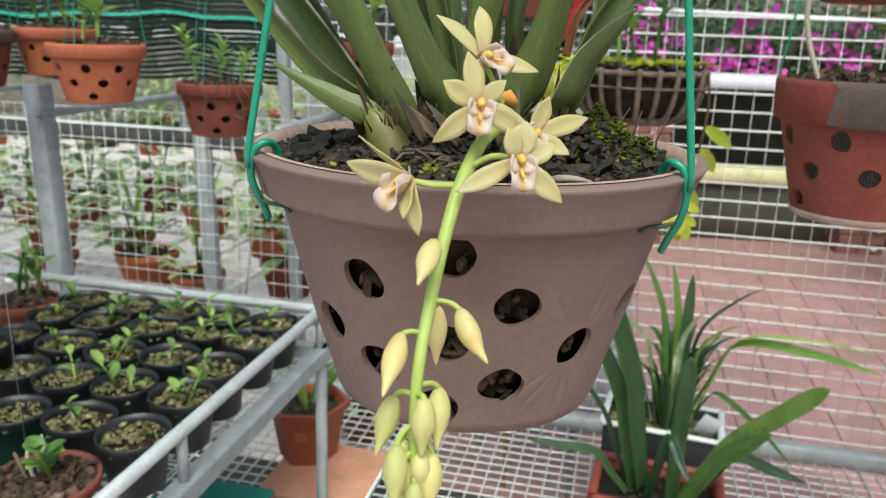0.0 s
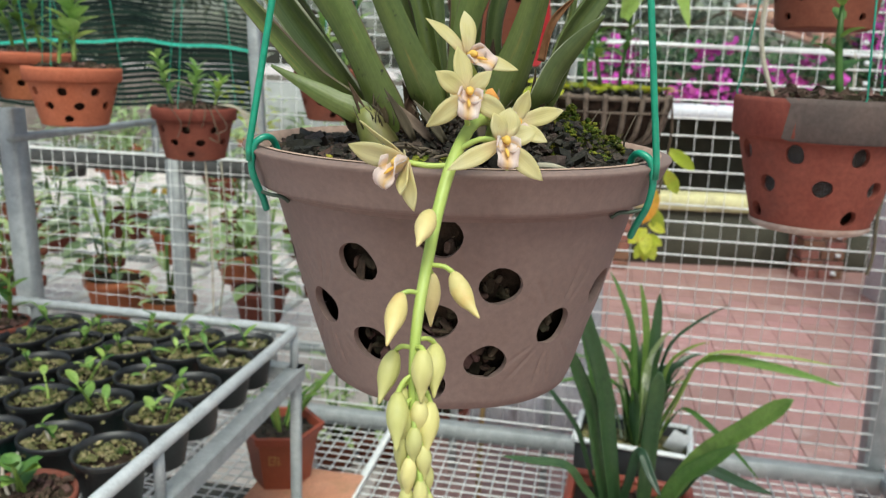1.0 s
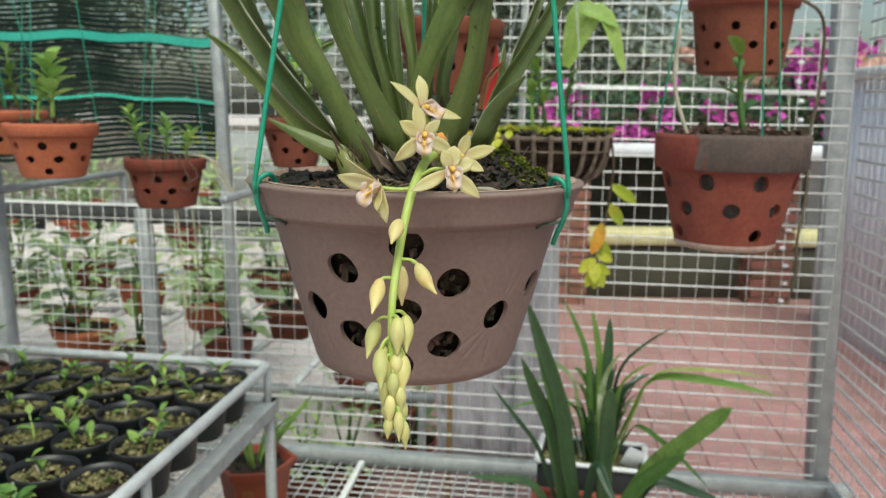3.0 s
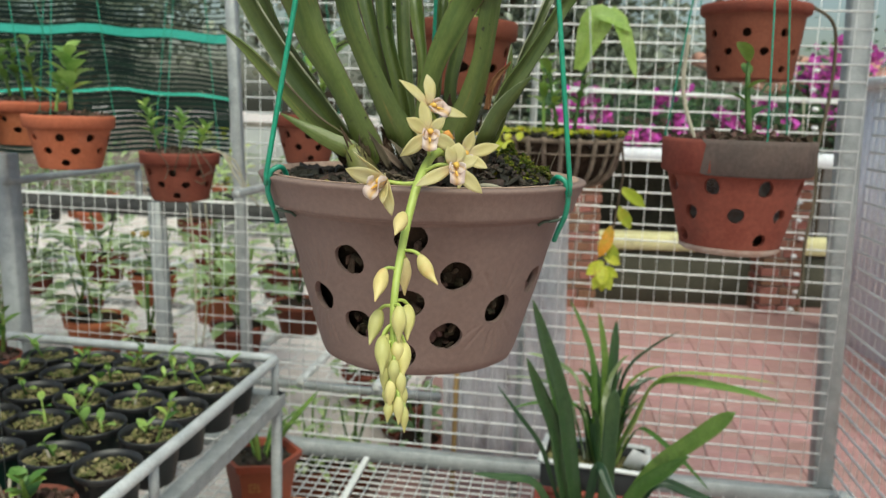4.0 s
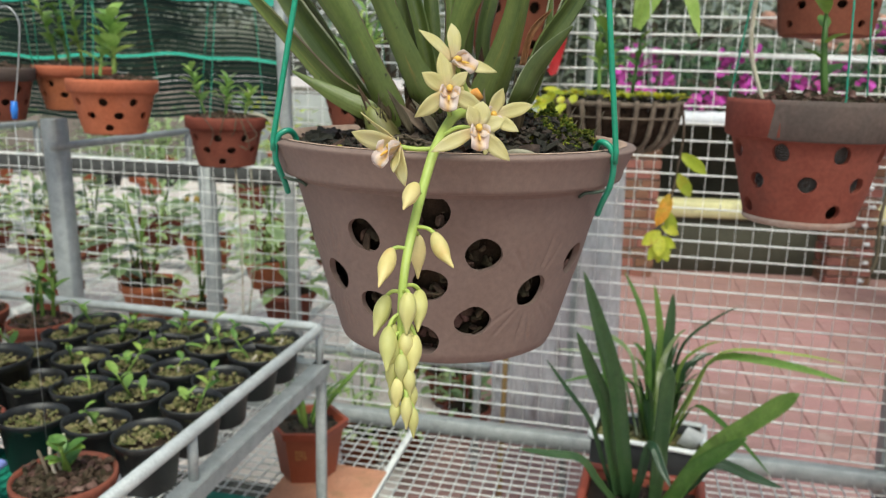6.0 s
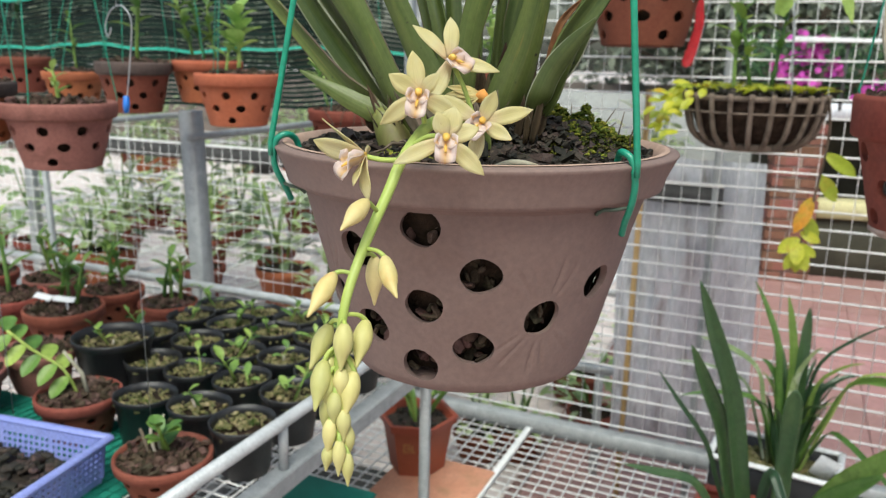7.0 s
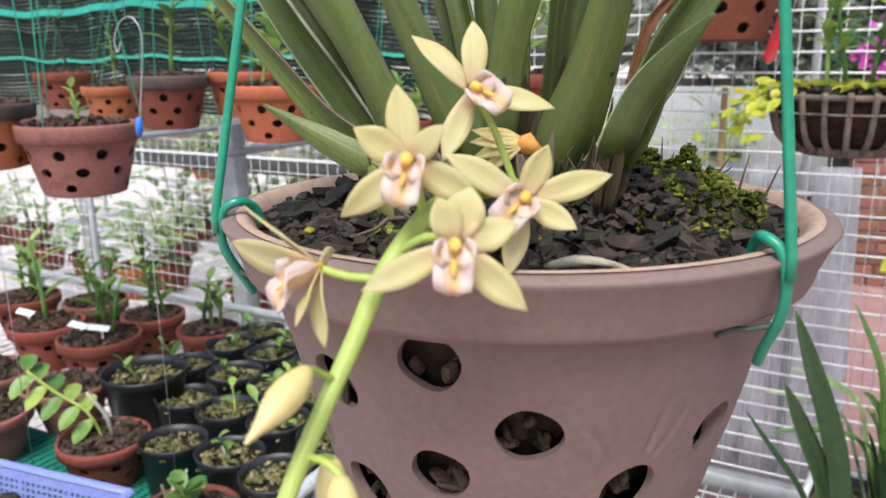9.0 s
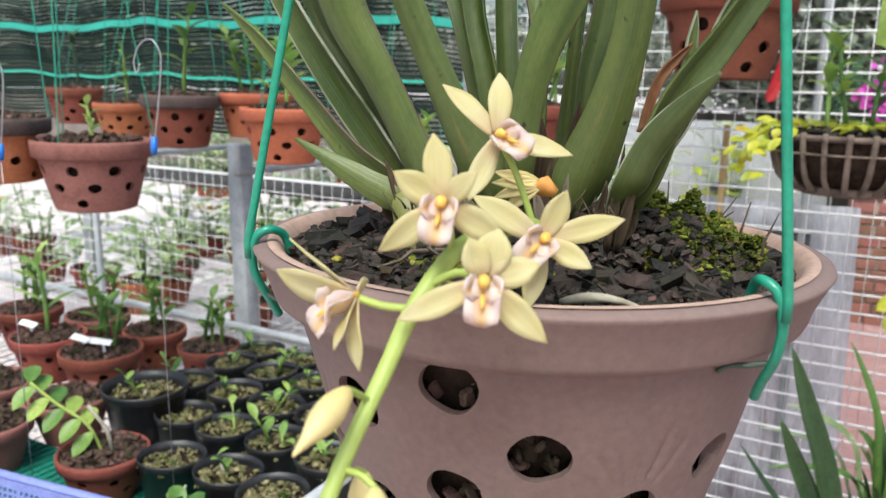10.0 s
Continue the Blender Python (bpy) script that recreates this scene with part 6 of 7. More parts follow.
def seedling_pot(seed, m, radius=0.0595, height=0.10, shoots=1):
    rng = random.Random(seed)
    t = thing("seedling_pot", m, "small black plastic pot with mossy fibre and a green seedling", "plant pot", "seedling pots")
    r, h = radius, height
    part("pot", Geo().lathe([(0.001, 0.0), (r * 0.70, 0.0), (r * 0.74, 0.004), (r * 0.93, h * 0.86), (r * 0.97, h * 0.87), (r, h * 0.98), (r * 0.99, h), (r * 0.95, h), (r * 0.92, h * 0.88), (r * 0.70, 0.008)], 30, cap=False), M_BLACK, t)
    part("soil", soil_top(r * 0.92, h * 0.80, rng, 0.006), M_SOIL, t)
    top = Geo()
    for _ in range(46):
        a, q = rng.uniform(0, 6.3), r * 0.86 * math.sqrt(rng.random())
        c = Vector((q * math.cos(a), q * math.sin(a), h * 0.80 + 0.008 * (1 - (q / r) ** 2)))
        for _ in range(5):
            p0 = c + Vector((rng.gauss(0, 1), rng.gauss(0, 1), rng.gauss(0.4, 0.5))) * 0.0042
            if rng.random() < 0.5:
                d = Vector((rng.uniform(-1, 1), rng.uniform(-1, 1), rng.uniform(-0.2, 0.4))) * rng.uniform(0.005, 0.012)
                top.tube([p0, p0 + d * 0.6 + Vector((0, 0, 0.002)), p0 + d], [0.0016, 0.0013, 0.0006], 4)
            else:
                top.blob(p0, (rng.uniform(0.002, 0.0052), rng.uniform(0.002, 0.0052), rng.uniform(0.0015, 0.0035)), rng, 5, 0.55)
    part("fibre", top, M_FIBRE, t, "clumps of pale mossy fibre", kind="stuff", smooth=False)
    for k in range(shoots):
        x, y = rng.uniform(-0.018, 0.018), rng.uniform(-0.018, 0.018)
        sprig(t, (x, y, h * 0.86), rng.uniform(0.020, 0.062), rng.randint(3, 5), rng.uniform(0.028, 0.046), rng.uniform(0.015, 0.022), M_LEAFPALE if k else M_SHOOT, rng, 0.6, 0.0024)
        if rng.random() < 0.6:
            part("dead_cane", Geo().tube([(x + 0.01, y, h * 0.86), (x + 0.016, y + rng.uniform(-0.01, 0.01), h * 0.86 + rng.uniform(0.015, 0.035))], [0.003, 0.0022], 6), M_ROOT, t)
    return t


COLS, ROWS = (-0.698, -0.818, -0.934, -1.050, -1.176, -1.305), (1.520, 1.418, 1.280, 1.140, 1.012)
first = [seedling_pot(100 + k, Matrix.Translation(W(u, 1.520 - (0.035 if k == 5 else 0), DECK)), shoots=(1, 1, 2, 1, 1, 0)[k]) for k, u in enumerate(COLS)]
pr = random.Random(2)
for row, v in enumerate(ROWS):
    for col, u in enumerate(COLS):
        if row == 0 or (row >= 3 and col >= 4) or (row == 4 and col >= 3) or (row == 2 and col >= 5) or (row == 1 and col == 5):
            continue
        copy_thing(pr.choice(first), Matrix.Translation(W(u + pr.uniform(-0.006, 0.006), v + pr.uniform(-0.008, 0.008) + 0.012 * (col % 2), DECK)) @ Euler((pr.uniform(-0.05, 0.05), pr.uniform(-0.05, 0.05), pr.uniform(0, 6.3))).to_matrix().to_4x4())
big = seedling_pot(140, Matrix.Translation(W(-1.155, 1.15, DECK)), 0.085, 0.135, 1)
tagged(big, "large black plastic nursery pot with one upright shoot", "plant pot", "seedling pots")


def small_clay(u, v, radius, height, label, seed, material=M_TERRA, plant=None, **kw):
    p = clay_pot(tuple(W(u, v, DECK)), radius, height, material, label, random.Random(seed), group="clay pots on the seedling table", seg=40, **kw)
    if plant:
        plant(p, random.Random(seed + 1), height)
    return p


def herb(p, rng, h):
    for k in range(2):
        sprig(p, (0.01 * k, 0.01, h - 0.01), 0.075, 5, 0.048, 0.034, M_SHOOT, rng, 0.6, 0.0035)
    for k in range(3):
        part("dead_cane", Geo().tube(curve([(-0.02 + 0.01 * k, 0.0, h - 0.01), (-0.03 + 0.012 * k, 0.0, h + 0.03), (-0.036 + 0.02 * k, 0.004, h + 0.045 + 0.012 * k)], 3), [0.003] * 6 + [0.002], 6), M_ROOT if k else M_HUSK, p, "pale dry cane")


def arching(p, rng, h):
    line = curve([(0, 0, h - 0.01), (-0.02, -0.01, h + 0.05), (-0.07, -0.02, h + 0.09), (-0.11, -0.03, h + 0.13)], 4)
    part("stem", Geo().tube(line, 0.003, 7), M_STEM, p)
    for i in range(3, len(line), 1):
        s = -1 if i % 2 else 1
        part("leaf", Geo().blade(line[i], (-0.35, s * 0.8, 0.45 * s), (0.2, -0.3, 1), 0.052, 0.030, 0.5, 0.25, 6), M_SHOOT, p)
    part("dead_cane", Geo().tube([(0.02, 0, h - 0.01), (0.01, 0, h + 0.04), (-0.02, -0.005, h + 0.085)], [0.004, 0.004, 0.003], 7), M_ROOT, p, "pale dry cane")


def tall_herb(p, rng, h):
    sprig(p, (0, 0, h - 0.01), 0.20, 9, 0.10, 0.02, M_LEAFPALE, rng, 0.1, 0.006)


def upright(p, rng, h):
    for k in range(3):
        sprig(p, (0.025 * k - 0.02, 0.01, h - 0.01), 0.12, 6, 0.06, 0.026, M_LEAFMID, rng, 0.2, 0.005)


def tags(p, h, n=2):
    for k in range(n):
        part("label_stake", Geo().box((0.05, 0.018, 0.0015), Matrix.Translation((-0.03 + 0.06 * k, -0.03, h + 0.03)) @ Euler((0.5, 0.1, 0.3 * k)).to_matrix().to_4x4(), 0.0004), M_TAG, p, "blank white label stake")
        part("stake_foot", Geo().box((0.008, 0.0015, 0.06), Matrix.Translation((-0.03 + 0.06 * k, -0.022, h)), 0.0004), M_TAG, p)


small_clay(-0.771, 0.885, 0.082, 0.072, "round terracotta pot with a young herb and dry canes", 201, M_TERRA, herb, holes=True, turn=0.4)
small_clay(-1.062, 0.972, 0.080, 0.090, "terracotta pot with an arching leafy stem and moss", 202, M_TERRA, arching, turn=0.2)
small_clay(-1.318, 1.095, 0.080, 0.095, "dull red pot filled with brown bark", 203, M_MAUVE, None, holes=False)
small_clay(-1.335, 0.925, 0.085, 0.10, "brown clay pot filled with dark bark", 204, M_MAUVE, None, holes=False)
p = small_clay(-1.46, 1.285, 0.095, 0.115, "dull orange clay pot with white label stakes", 205, M_RUST, upright)
tags(p, 0.115, 2)
p = small_clay(-1.66, 1.29, 0.090, 0.115, "dull orange clay pot with a tall light green plant", 206, M_RUST, tall_herb)
tags(p, 0.115, 1)
small_clay(-1.50, 1.48, 0.080, 0.105, "dull orange clay pot near the table's back rim", 207, M_RUST, upright)
small_clay(-1.72, 1.48, 0.085, 0.11, "mauve clay pot near the table's back rim", 208, M_MAUVE, upright)
small_clay(-1.93, 1.42, 0.090, 0.11, "terracotta pot with a green shoot", 209, M_TERRA, upright)
small_clay(-1.52, 1.05, 0.090, 0.10, "mauve clay pot with mossy bark", 210, M_MAUVE, None)
small_clay(-1.88, 1.20, 0.090, 0.11, "terracotta pot with several shoots", 211, M_TERRA, upright)
small_clay(-1.30, 1.47, 0.075, 0.10, "terracotta pot with an upright leafy shoot", 212, M_TERRA, upright)
small_clay(-1.72, 1.06, 0.090, 0.10, "old clay pot with dry bark", 213, M_MAUVE, None)

# teal mat under the pots
mat_ob = tagged(part("teal_mat", Geo().box((0.80, 0.52, 0.0014), Matrix.Translation(W(-1.22, 0.78, DECK + 0.0015)) @ TURNED), M_TEALMAT, smooth=False), "teal green plastic mat under the pots", "mat")
part("weave", wire_panel(Geo(), W(-1.62, 0.52, DECK + 0.0035), UX, VX, 40, 26, 0.02, 0.02, 0.0012, 4), M_TEALMAT, mat_ob, kind="stuff")
tagged(part("teal_cloth", Geo().box((0.26, 0.30, 0.012), Matrix.Translation(W(-0.80, 1.30, BZ + 0.17)) @ TURNED, 0.004), M_TEALMAT), "dark teal plastic box lid below the table", "box")
tagged(part("crate", Geo().box((0.25, 0.29, 0.165), Matrix.Translation(W(-0.80, 1.30, BZ + 0.078)) @ TURNED, 0.006), M_TEALMAT), "dark teal plastic crate under the table", "crate")

# lilac plastic basket with bark
bw, bd, bh = 0.40, 0.30, 0.078
BM = Matrix.Translation(W(-1.054, 0.684, DECK + 0.006)) @ TURNED @ Matrix.Rotation(radians(7.5), 4, "Z")
bask = thing("plastic_basket", BM, "lilac blue perforated plastic basket holding bark and seedlings", "basket")


def basket_side(length, height, y, rot):
    """A slanting side wall with rows of square holes."""
    gg = Geo()
    rows, cols = 5, int(length / 0.0115)
    m = rot @ Matrix.Translation((0, y, 0)) @ Matrix.Rotation(radians(8), 4, "X")
    gg.box((length, 0.003, height * 0.14), m @ Matrix.Translation((0, 0, height * 0.07)))
    gg.box((length, 0.003, height * 0.16), m @ Matrix.Translation((0, 0, height * 0.92)))
    for i in range(rows + 1):
        gg.box((length, 0.0028, 0.0045), m @ Matrix.Translation((0, 0, height * (0.14 + 0.70 * i / rows))))
    for i in range(cols + 1):
        solid = i % 9 == 0 or i in (0, cols)
        gg.box((0.010 if solid else 0.0048, 0.0027, height * 0.72), m @ Matrix.Translation((-length / 2 + length * i / cols, 0, height * 0.50)))
    return gg


for ln, y, ang_ in ((bw * 0.97, -bd / 2 + 0.01, 0), (bw * 0.97, -bd / 2 + 0.01, 180), (bd * 0.97, -bw / 2 + 0.01, 90), (bd * 0.97, -bw / 2 + 0.01, 270)):
    part("side", basket_side(ln, bh, y, Matrix.Rotation(radians(ang_), 4, "Z")), M_LILAC, bask, smooth=False)
part("base", Geo().box((bw - 0.03, bd - 0.03, 0.004), Matrix.Translation((0, 0, 0.003))), M_LILAC, bask)
rim = Geo()
for sx, sy, lx, ly in ((0, 1, bw + 0.022, 0.016), (0, -1, bw + 0.022, 0.016), (1, 0, 0.016, bd + 0.022), (-1, 0, 0.016, bd + 0.022)):
    rim.box((lx, ly, 0.011), Matrix.Translation((sx * (bw / 2 + 0.007), sy * (bd / 2 + 0.007), bh + 0.002)), 0.004)
part("rim", rim, M_LILAC, bask)
cr = random.Random(6)
cg = Geo().box((bw - 0.05, bd - 0.05, 0.03), Matrix.Translation((0, 0, 0.02)))
for _ in range(420):
    s = cr.uniform(0.006, 0.016)
    cg.box((s * 1.4, s, s * 0.6), Matrix.Translation((cr.uniform(-0.5, 0.5) * (bw - 0.05), cr.uniform(-0.5, 0.5) * (bd - 0.05), 0.036 + cr.uniform(0, 0.012))) @ Euler((cr.uniform(-0.6, 0.6), cr.uniform(-0.6, 0.6), cr.uniform(0, 6))).to_matrix().to_4x4(), s * 0.1)
part("bark", cg, M_BARK, bask, "dark brown bark filling", kind="stuff")
for k, (x, y, wx, wy, ln) in enumerate(((-0.06, 0.06, -0.4, 0.4, 0.10), (-0.03, 0.02, 0.9, -0.3, 0.12), (-0.05, 0.03, 0.8, -0.8, 0.13), (-0.06, 0.02, -0.6, -0.4, 0.12))):
    part("leaf", Geo().blade((x, y, 0.045), (wx, wy, 0.55), (-wx * 0.4, -wy * 0.4, 1), ln, 0.042, 0.6, 0.25, 8), M_LEAFMID, bask, "broad green leaf")
part("root", Geo().tube(curve([(-0.05, 0.0, 0.05), (0.02, -0.03, 0.06), (0.09, -0.06, 0.052)]), 0.003, 6), M_ROOT, bask)

# ---- hexagonal pot on its board ----
HX = W(-0.762, 1.862, 0)
board = tagged(part("board", Geo().box((0.28, 0.28, 0.016), Matrix.Translation((HX.x + 0.07, HX.y - 0.085, BZ + 0.014)) @ TURNED, 0.003), M_BOARD), "orange brown board lying on the wire bench", "board")
hexp = thing("hexagonal_pot", Matrix.Translation((HX.x, HX.y, BZ + 0.022)) @ Matrix.Rotation(radians(8), 4, "Z"), "brick red hexagonal plastic pot with a gold printed mark", "plant pot")
HH = 0.165
part("body", Geo().lathe([(0.001, 0.0), (0.080, 0.0), (0.104, HH - 0.02), (0.098, HH - 0.02), (0.074, 0.006)], 6, cap=False), M_REDPLASTIC, hexp, smooth=False)
part("rim", Geo().lathe([(0.100, HH - 0.022), (0.114, HH - 0.022), (0.120, HH), (0.106, HH), (0.098, HH - 0.022)], 6, cap=False), M_REDPLASTIC, hexp, smooth=False)
part("soil", chips(soil_top(0.095, HH - 0.022, random.Random(3)), random.Random(4), 60, 0.085, HH - 0.018, 0.011), M_BARK, hexp, kind="stuff")
mark = Geo()
for dx, dz, w, h in ((-0.012, 0, 0.003, 0.028), (-0.004, 0.012, 0.014, 0.003), (-0.004, -0.012, 0.014, 0.003), (0.004, 0.004, 0.003, 0.022), (0.012, 0.0, 0.003, 0.026), (0.0, 0.0, 0.012, 0.003), (0.014, -0.010, 0.010, 0.003)):
    mark.box((w, 0.0015, h), Matrix.Translation((dx, 0, dz)))
mk = part("printed_mark", mark, M_GOLD, hexp, "worn gold printed mark", smooth=False)
mk.matrix_local = Matrix.Translation((-0.012, -0.0836, 0.092)) @ Matrix.Rotation(radians(8.2), 4, "X")
hr = random.Random(12)
for k in range(12):
    a = hr.uniform(0, 6.3)
    part("leaf", ribbon(curve([(0.02 * math.cos(a), 0.02 * math.sin(a), HH - 0.02), (0.05 * math.cos(a), 0.05 * math.sin(a), HH + 0.06), ((0.09 + 0.05 * hr.random()) * math.cos(a), (0.09 + 0.05 * hr.random()) * math.sin(a), HH + hr.uniform(0.06, 0.15))], 4), 0.017, (-math.cos(a), -math.sin(a), 0.8), 0.4, 0.5, 1.0), M_LEAFMID if k % 3 else M_LEAFPALE, hexp)
part("leaf", ribbon(curve([(0.03, 0.03, HH - 0.02), (0.075, 0.05, HH + 0.05), (0.165, 0.08, HH + 0.155)], 5), 0.022, (-0.6, -0.6, 0.8), 0.35, 0.35, 1.0), M_LEAFMID, hexp)

# ---- white planter with grassy plant, red planter with strap leaves ----
WP_ = (0.470, 1.862, BZ + 0.012)
white = thing("white_planter", Matrix.Translation(WP_) @ Matrix.Rotation(radians(-14), 4, "Z"), "dark trough with a white rim and a grassy variegated plant", "planter")
wh, wl, ww = 0.245, 0.28, 0.17
wall = Geo()
for sx, sy, lx, ly in ((0, 1, wl, 0.006), (0, -1, wl, 0.006), (1, 0, 0.006, ww), (-1, 0, 0.006, ww)):
    wall.box((lx, ly, wh), Matrix.Translation((sx * (wl / 2 - 0.003), sy * (ww / 2 - 0.003), wh / 2)), 0.0015)
part("side", wall, M_BLACK, white, "dark plastic trough wall")
lipg = Geo()
for sx, sy, lx, ly in ((0, 1, wl + 0.02, 0.016), (0, -1, wl + 0.02, 0.016), (1, 0, 0.016, ww + 0.02), (-1, 0, 0.016, ww + 0.02)):
    lipg.box((lx, ly, 0.012), Matrix.Translation((sx * (wl / 2 + 0.002), sy * (ww / 2 + 0.002), wh)), 0.004)
part("rim", lipg, M_WHITEPOT, white)
sg = Geo().box((wl - 0.014, ww - 0.014, 0.02), Matrix.Translation((0, 0, wh - 0.04)))
for _ in range(160):
    s = cr.uniform(0.008, 0.02)
    sg.blob((cr.uniform(-0.5, 0.5) * (wl - 0.03), cr.uniform(-0.5, 0.5) * (ww - 0.03), wh - 0.028), (s * 0.6, s * 0.5, s * 0.4), cr, 6, 0.3)
part("gravel", sg, M_FIBRE, white, "pale gravel and fibre", kind="stuff")
gr = random.Random(14)
GRASS = [((-0.02, 0.0), (-0.19, -0.10), 0.30, 0.020), ((0.02, 0.0), (-0.02, 0.02), 0.40, 0.017), ((0.03, 0.0), (0.03, 0.02), 0.38, 0.022), ((0.05, 0.0), (0.41, -0.26), 0.30, 0.026), ((0.06, -0.01), (0.40, -0.24), 0.335, 0.015),
         ((0.04, 0.0), (0.16, -0.02), 0.28, 0.014), ((0.05, 0.0), (0.15, 0.06), 0.22, 0.014), ((0.0, 0.0), (-0.10, 0.04), 0.42, 0.015), ((0.01, 0.0), (0.07, -0.02), 0.30, 0.020), ((0.0, -0.02), (-0.22, -0.12), 0.15, 0.018),
         ((0.02, 0.0), (0.20, 0.05), 0.36, 0.010), ((0.06, 0.0), (0.28, -0.26), 0.06, 0.013), ((-0.03, 0.0), (-0.26, -0.02), 0.20, 0.010), ((0.0, 0.01), (-0.06, 0.0), 0.24, 0.018), ((0.02, 0.02), (0.11, 0.04), 0.19, 0.017)]
for k, ((bx, by), (tx, ty), h, w) in enumerate(GRASS):
    b0, t0 = Vector((bx, by, wh - 0.02)), Vector((tx, ty, wh + h))
    m0 = b0.lerp(t0, 0.5) + Vector((-(tx - bx) * 0.22, -(ty - by) * 0.22, 0.06 + 0.10 * math.hypot(tx, ty)))
    part("leaf", ribbon(curve([b0, b0.lerp(m0, 0.5) + Vector((0, 0, 0.02)), m0, m0.lerp(t0, 0.55) + Vector((0, 0, 0.012)), t0], 4), w * 1.3, Vector((-(tx - bx), -(ty - by) - 0.2, 0.5)), 0.4, 0.45, 1.0, gr.uniform(-0.3, 0.3)), M_LEAFPALE if k in (3, 4) else (M_VARIEG, M_LEAFMID, M_LEAFDARK, M_LEAFMID)[k % 4], white)
for k in range(40):
    a = gr.uniform(0, 6.3)
    ln = gr.uniform(0.10, 0.30)
    part("leaf", ribbon(curve([(0.03 * math.cos(a) + 0.02, 0.03 * math.sin(a), wh - 0.02), (0.05 * math.cos(a) + 0.02, 0.05 * math.sin(a), wh + ln * 0.5), (0.02 + ln * 0.42 * math.cos(a), ln * 0.42 * math.sin(a), wh + ln * gr.uniform(0.6, 1.0))], 4), 0.017, (-math.cos(a), -math.sin(a), 0.8), 0.4, 0.5, 1.0), (M_LEAFMID, M_LEAFDARK, M_LEAFDARK)[k % 3], white)
part("label_stake", Geo().box((0.05, 0.002, 0.06), Matrix.Translation((wl / 2 - 0.03, -0.03, wh + 0.01)) @ Euler((0.2, 0.4, 0.2)).to_matrix().to_4x4(), 0.0005), M_TAG, white, "blank white label")

RPC = (0.405, 1.565, BZ + 0.012)
red = thing("red_planter", Matrix.Translation(RPC) @ Matrix.Rotation(radians(-12), 4, "Z"), "red plastic planter with dark green strap leaves", "planter")
rh, rl, rw = 0.225, 0.26, 0.18
wall = Geo()
for sx, sy, lx, ly in ((0, 1, rl, 0.007), (0, -1, rl, 0.007), (1, 0, 0.007, rw), (-1, 0, 0.007, rw)):
    wall.box((lx, ly, rh), Matrix.Translation((sx * (rl / 2 - 0.003), sy * (rw / 2 - 0.003), rh / 2)), 0.002)
part("side", wall, M_REDPLASTIC, red)
lipg = Geo()
for sx, sy, lx, ly in ((0, 1, rl + 0.026, 0.02), (0, -1, rl + 0.026, 0.02), (1, 0, 0.02, rw + 0.026), (-1, 0, 0.02, rw + 0.026)):
    lipg.box((lx, ly, 0.018), Matrix.Translation((sx * (rl / 2 + 0.003), sy * (rw / 2 + 0.003), rh)), 0.005)
part("rim", lipg, M_REDPLASTIC, red)
part("soil", chips(Geo().box((rl - 0.016, rw - 0.016, 0.02), Matrix.Translation((0, 0, rh - 0.035))), cr, 90, 0.085, rh - 0.022, 0.014), M_BARK, red, kind="stuff")
STRAPS = [((-0.03, 0.0), (-0.155, -0.12), 0.545, 0.040, 0.0), ((-0.05, 0.0), (-0.165, -0.08), 0.40, 0.036, 0.0), ((0.03, -0.02), (0.035, -0.05), 0.335, 0.036, 0.0), ((0.05, -0.02), (0.285, -0.11), 0.335, 0.042, -0.015),
          ((0.05, -0.03), (0.20, -0.10), 0.22, 0.038, -0.01), ((-0.06, -0.02), (-0.27, -0.13), 0.13, 0.020, 0.02), ((0.06, 0.0), (0.30, 0.02), 0.06, 0.026, 0.06), ((-0.02, -0.03), (0.06, -0.12), 0.09, 0.022, 0.10), ((-0.06, 0.0), (-0.24, 0.0), 0.30, 0.012, 0.0),
          ((-0.05, 0.02), (-0.15, 0.05), 0.44, 0.026, 0.0)]
for k, ((bx, by), (tx, ty), h, w, arch) in enumerate(STRAPS):
    b0, t0 = Vector((bx, by, rh - 0.02)), Vector((tx, ty, rh + h))
    m0 = b0.lerp(t0, 0.5) + Vector((-(tx - bx) * 0.12, -(ty - by) * 0.12, 0.02 + arch))
    part("leaf", ribbon(curve([b0, b0.lerp(m0, 0.5), m0, m0.lerp(t0, 0.55), t0], 5), w, Vector((-(tx - bx) * 0.8, -(ty - by) - 0.6, 0.5)), 0.3, 0.16 if k in (2, 3) else 0.38, 0.75), M_LEAFDARK if k not in (3, 4, 9) else M_LEAFMID, red, thick=0.0012)

# ---- plants and benches behind the fence ----
far_bench = tagged(new("far_bench"), "low wire mesh bench with pots behind the fence", "bench", "benches behind the fence")
for u in (-4.6, -4.2, -3.8, -3.4, -3.0, -2.7, -2.4, -2.1, -1.8, -1.5, -1.2, -0.9, -0.6):
    part("cross_bar", square_tube(W(u, 2.6, 0.44), W(u, 4.6, 0.44), 0.030, 0.024), M_WIRE, far_bench)
for v in (2.62, 3.6, 4.58):
    part("long_bar", square_tube(W(-4.8, v, 0.42), W(-0.35, v, 0.42), 0.028, 0.028), M_GALV, far_bench)
    for u in (-4.7, -3.1, -1.7, -0.4):
        part("leg", square_tube(W(u, v, 0), W(u, v, 0.41), 0.03, 0.03), M_GALV, far_bench)
part("deck", wire_panel(Geo(), W(-4.8, 2.6, 0.455), UX, VX, 44, 20, 0.1, 0.1, 0.0022, 4), M_WIRE, far_bench, kind="stuff")


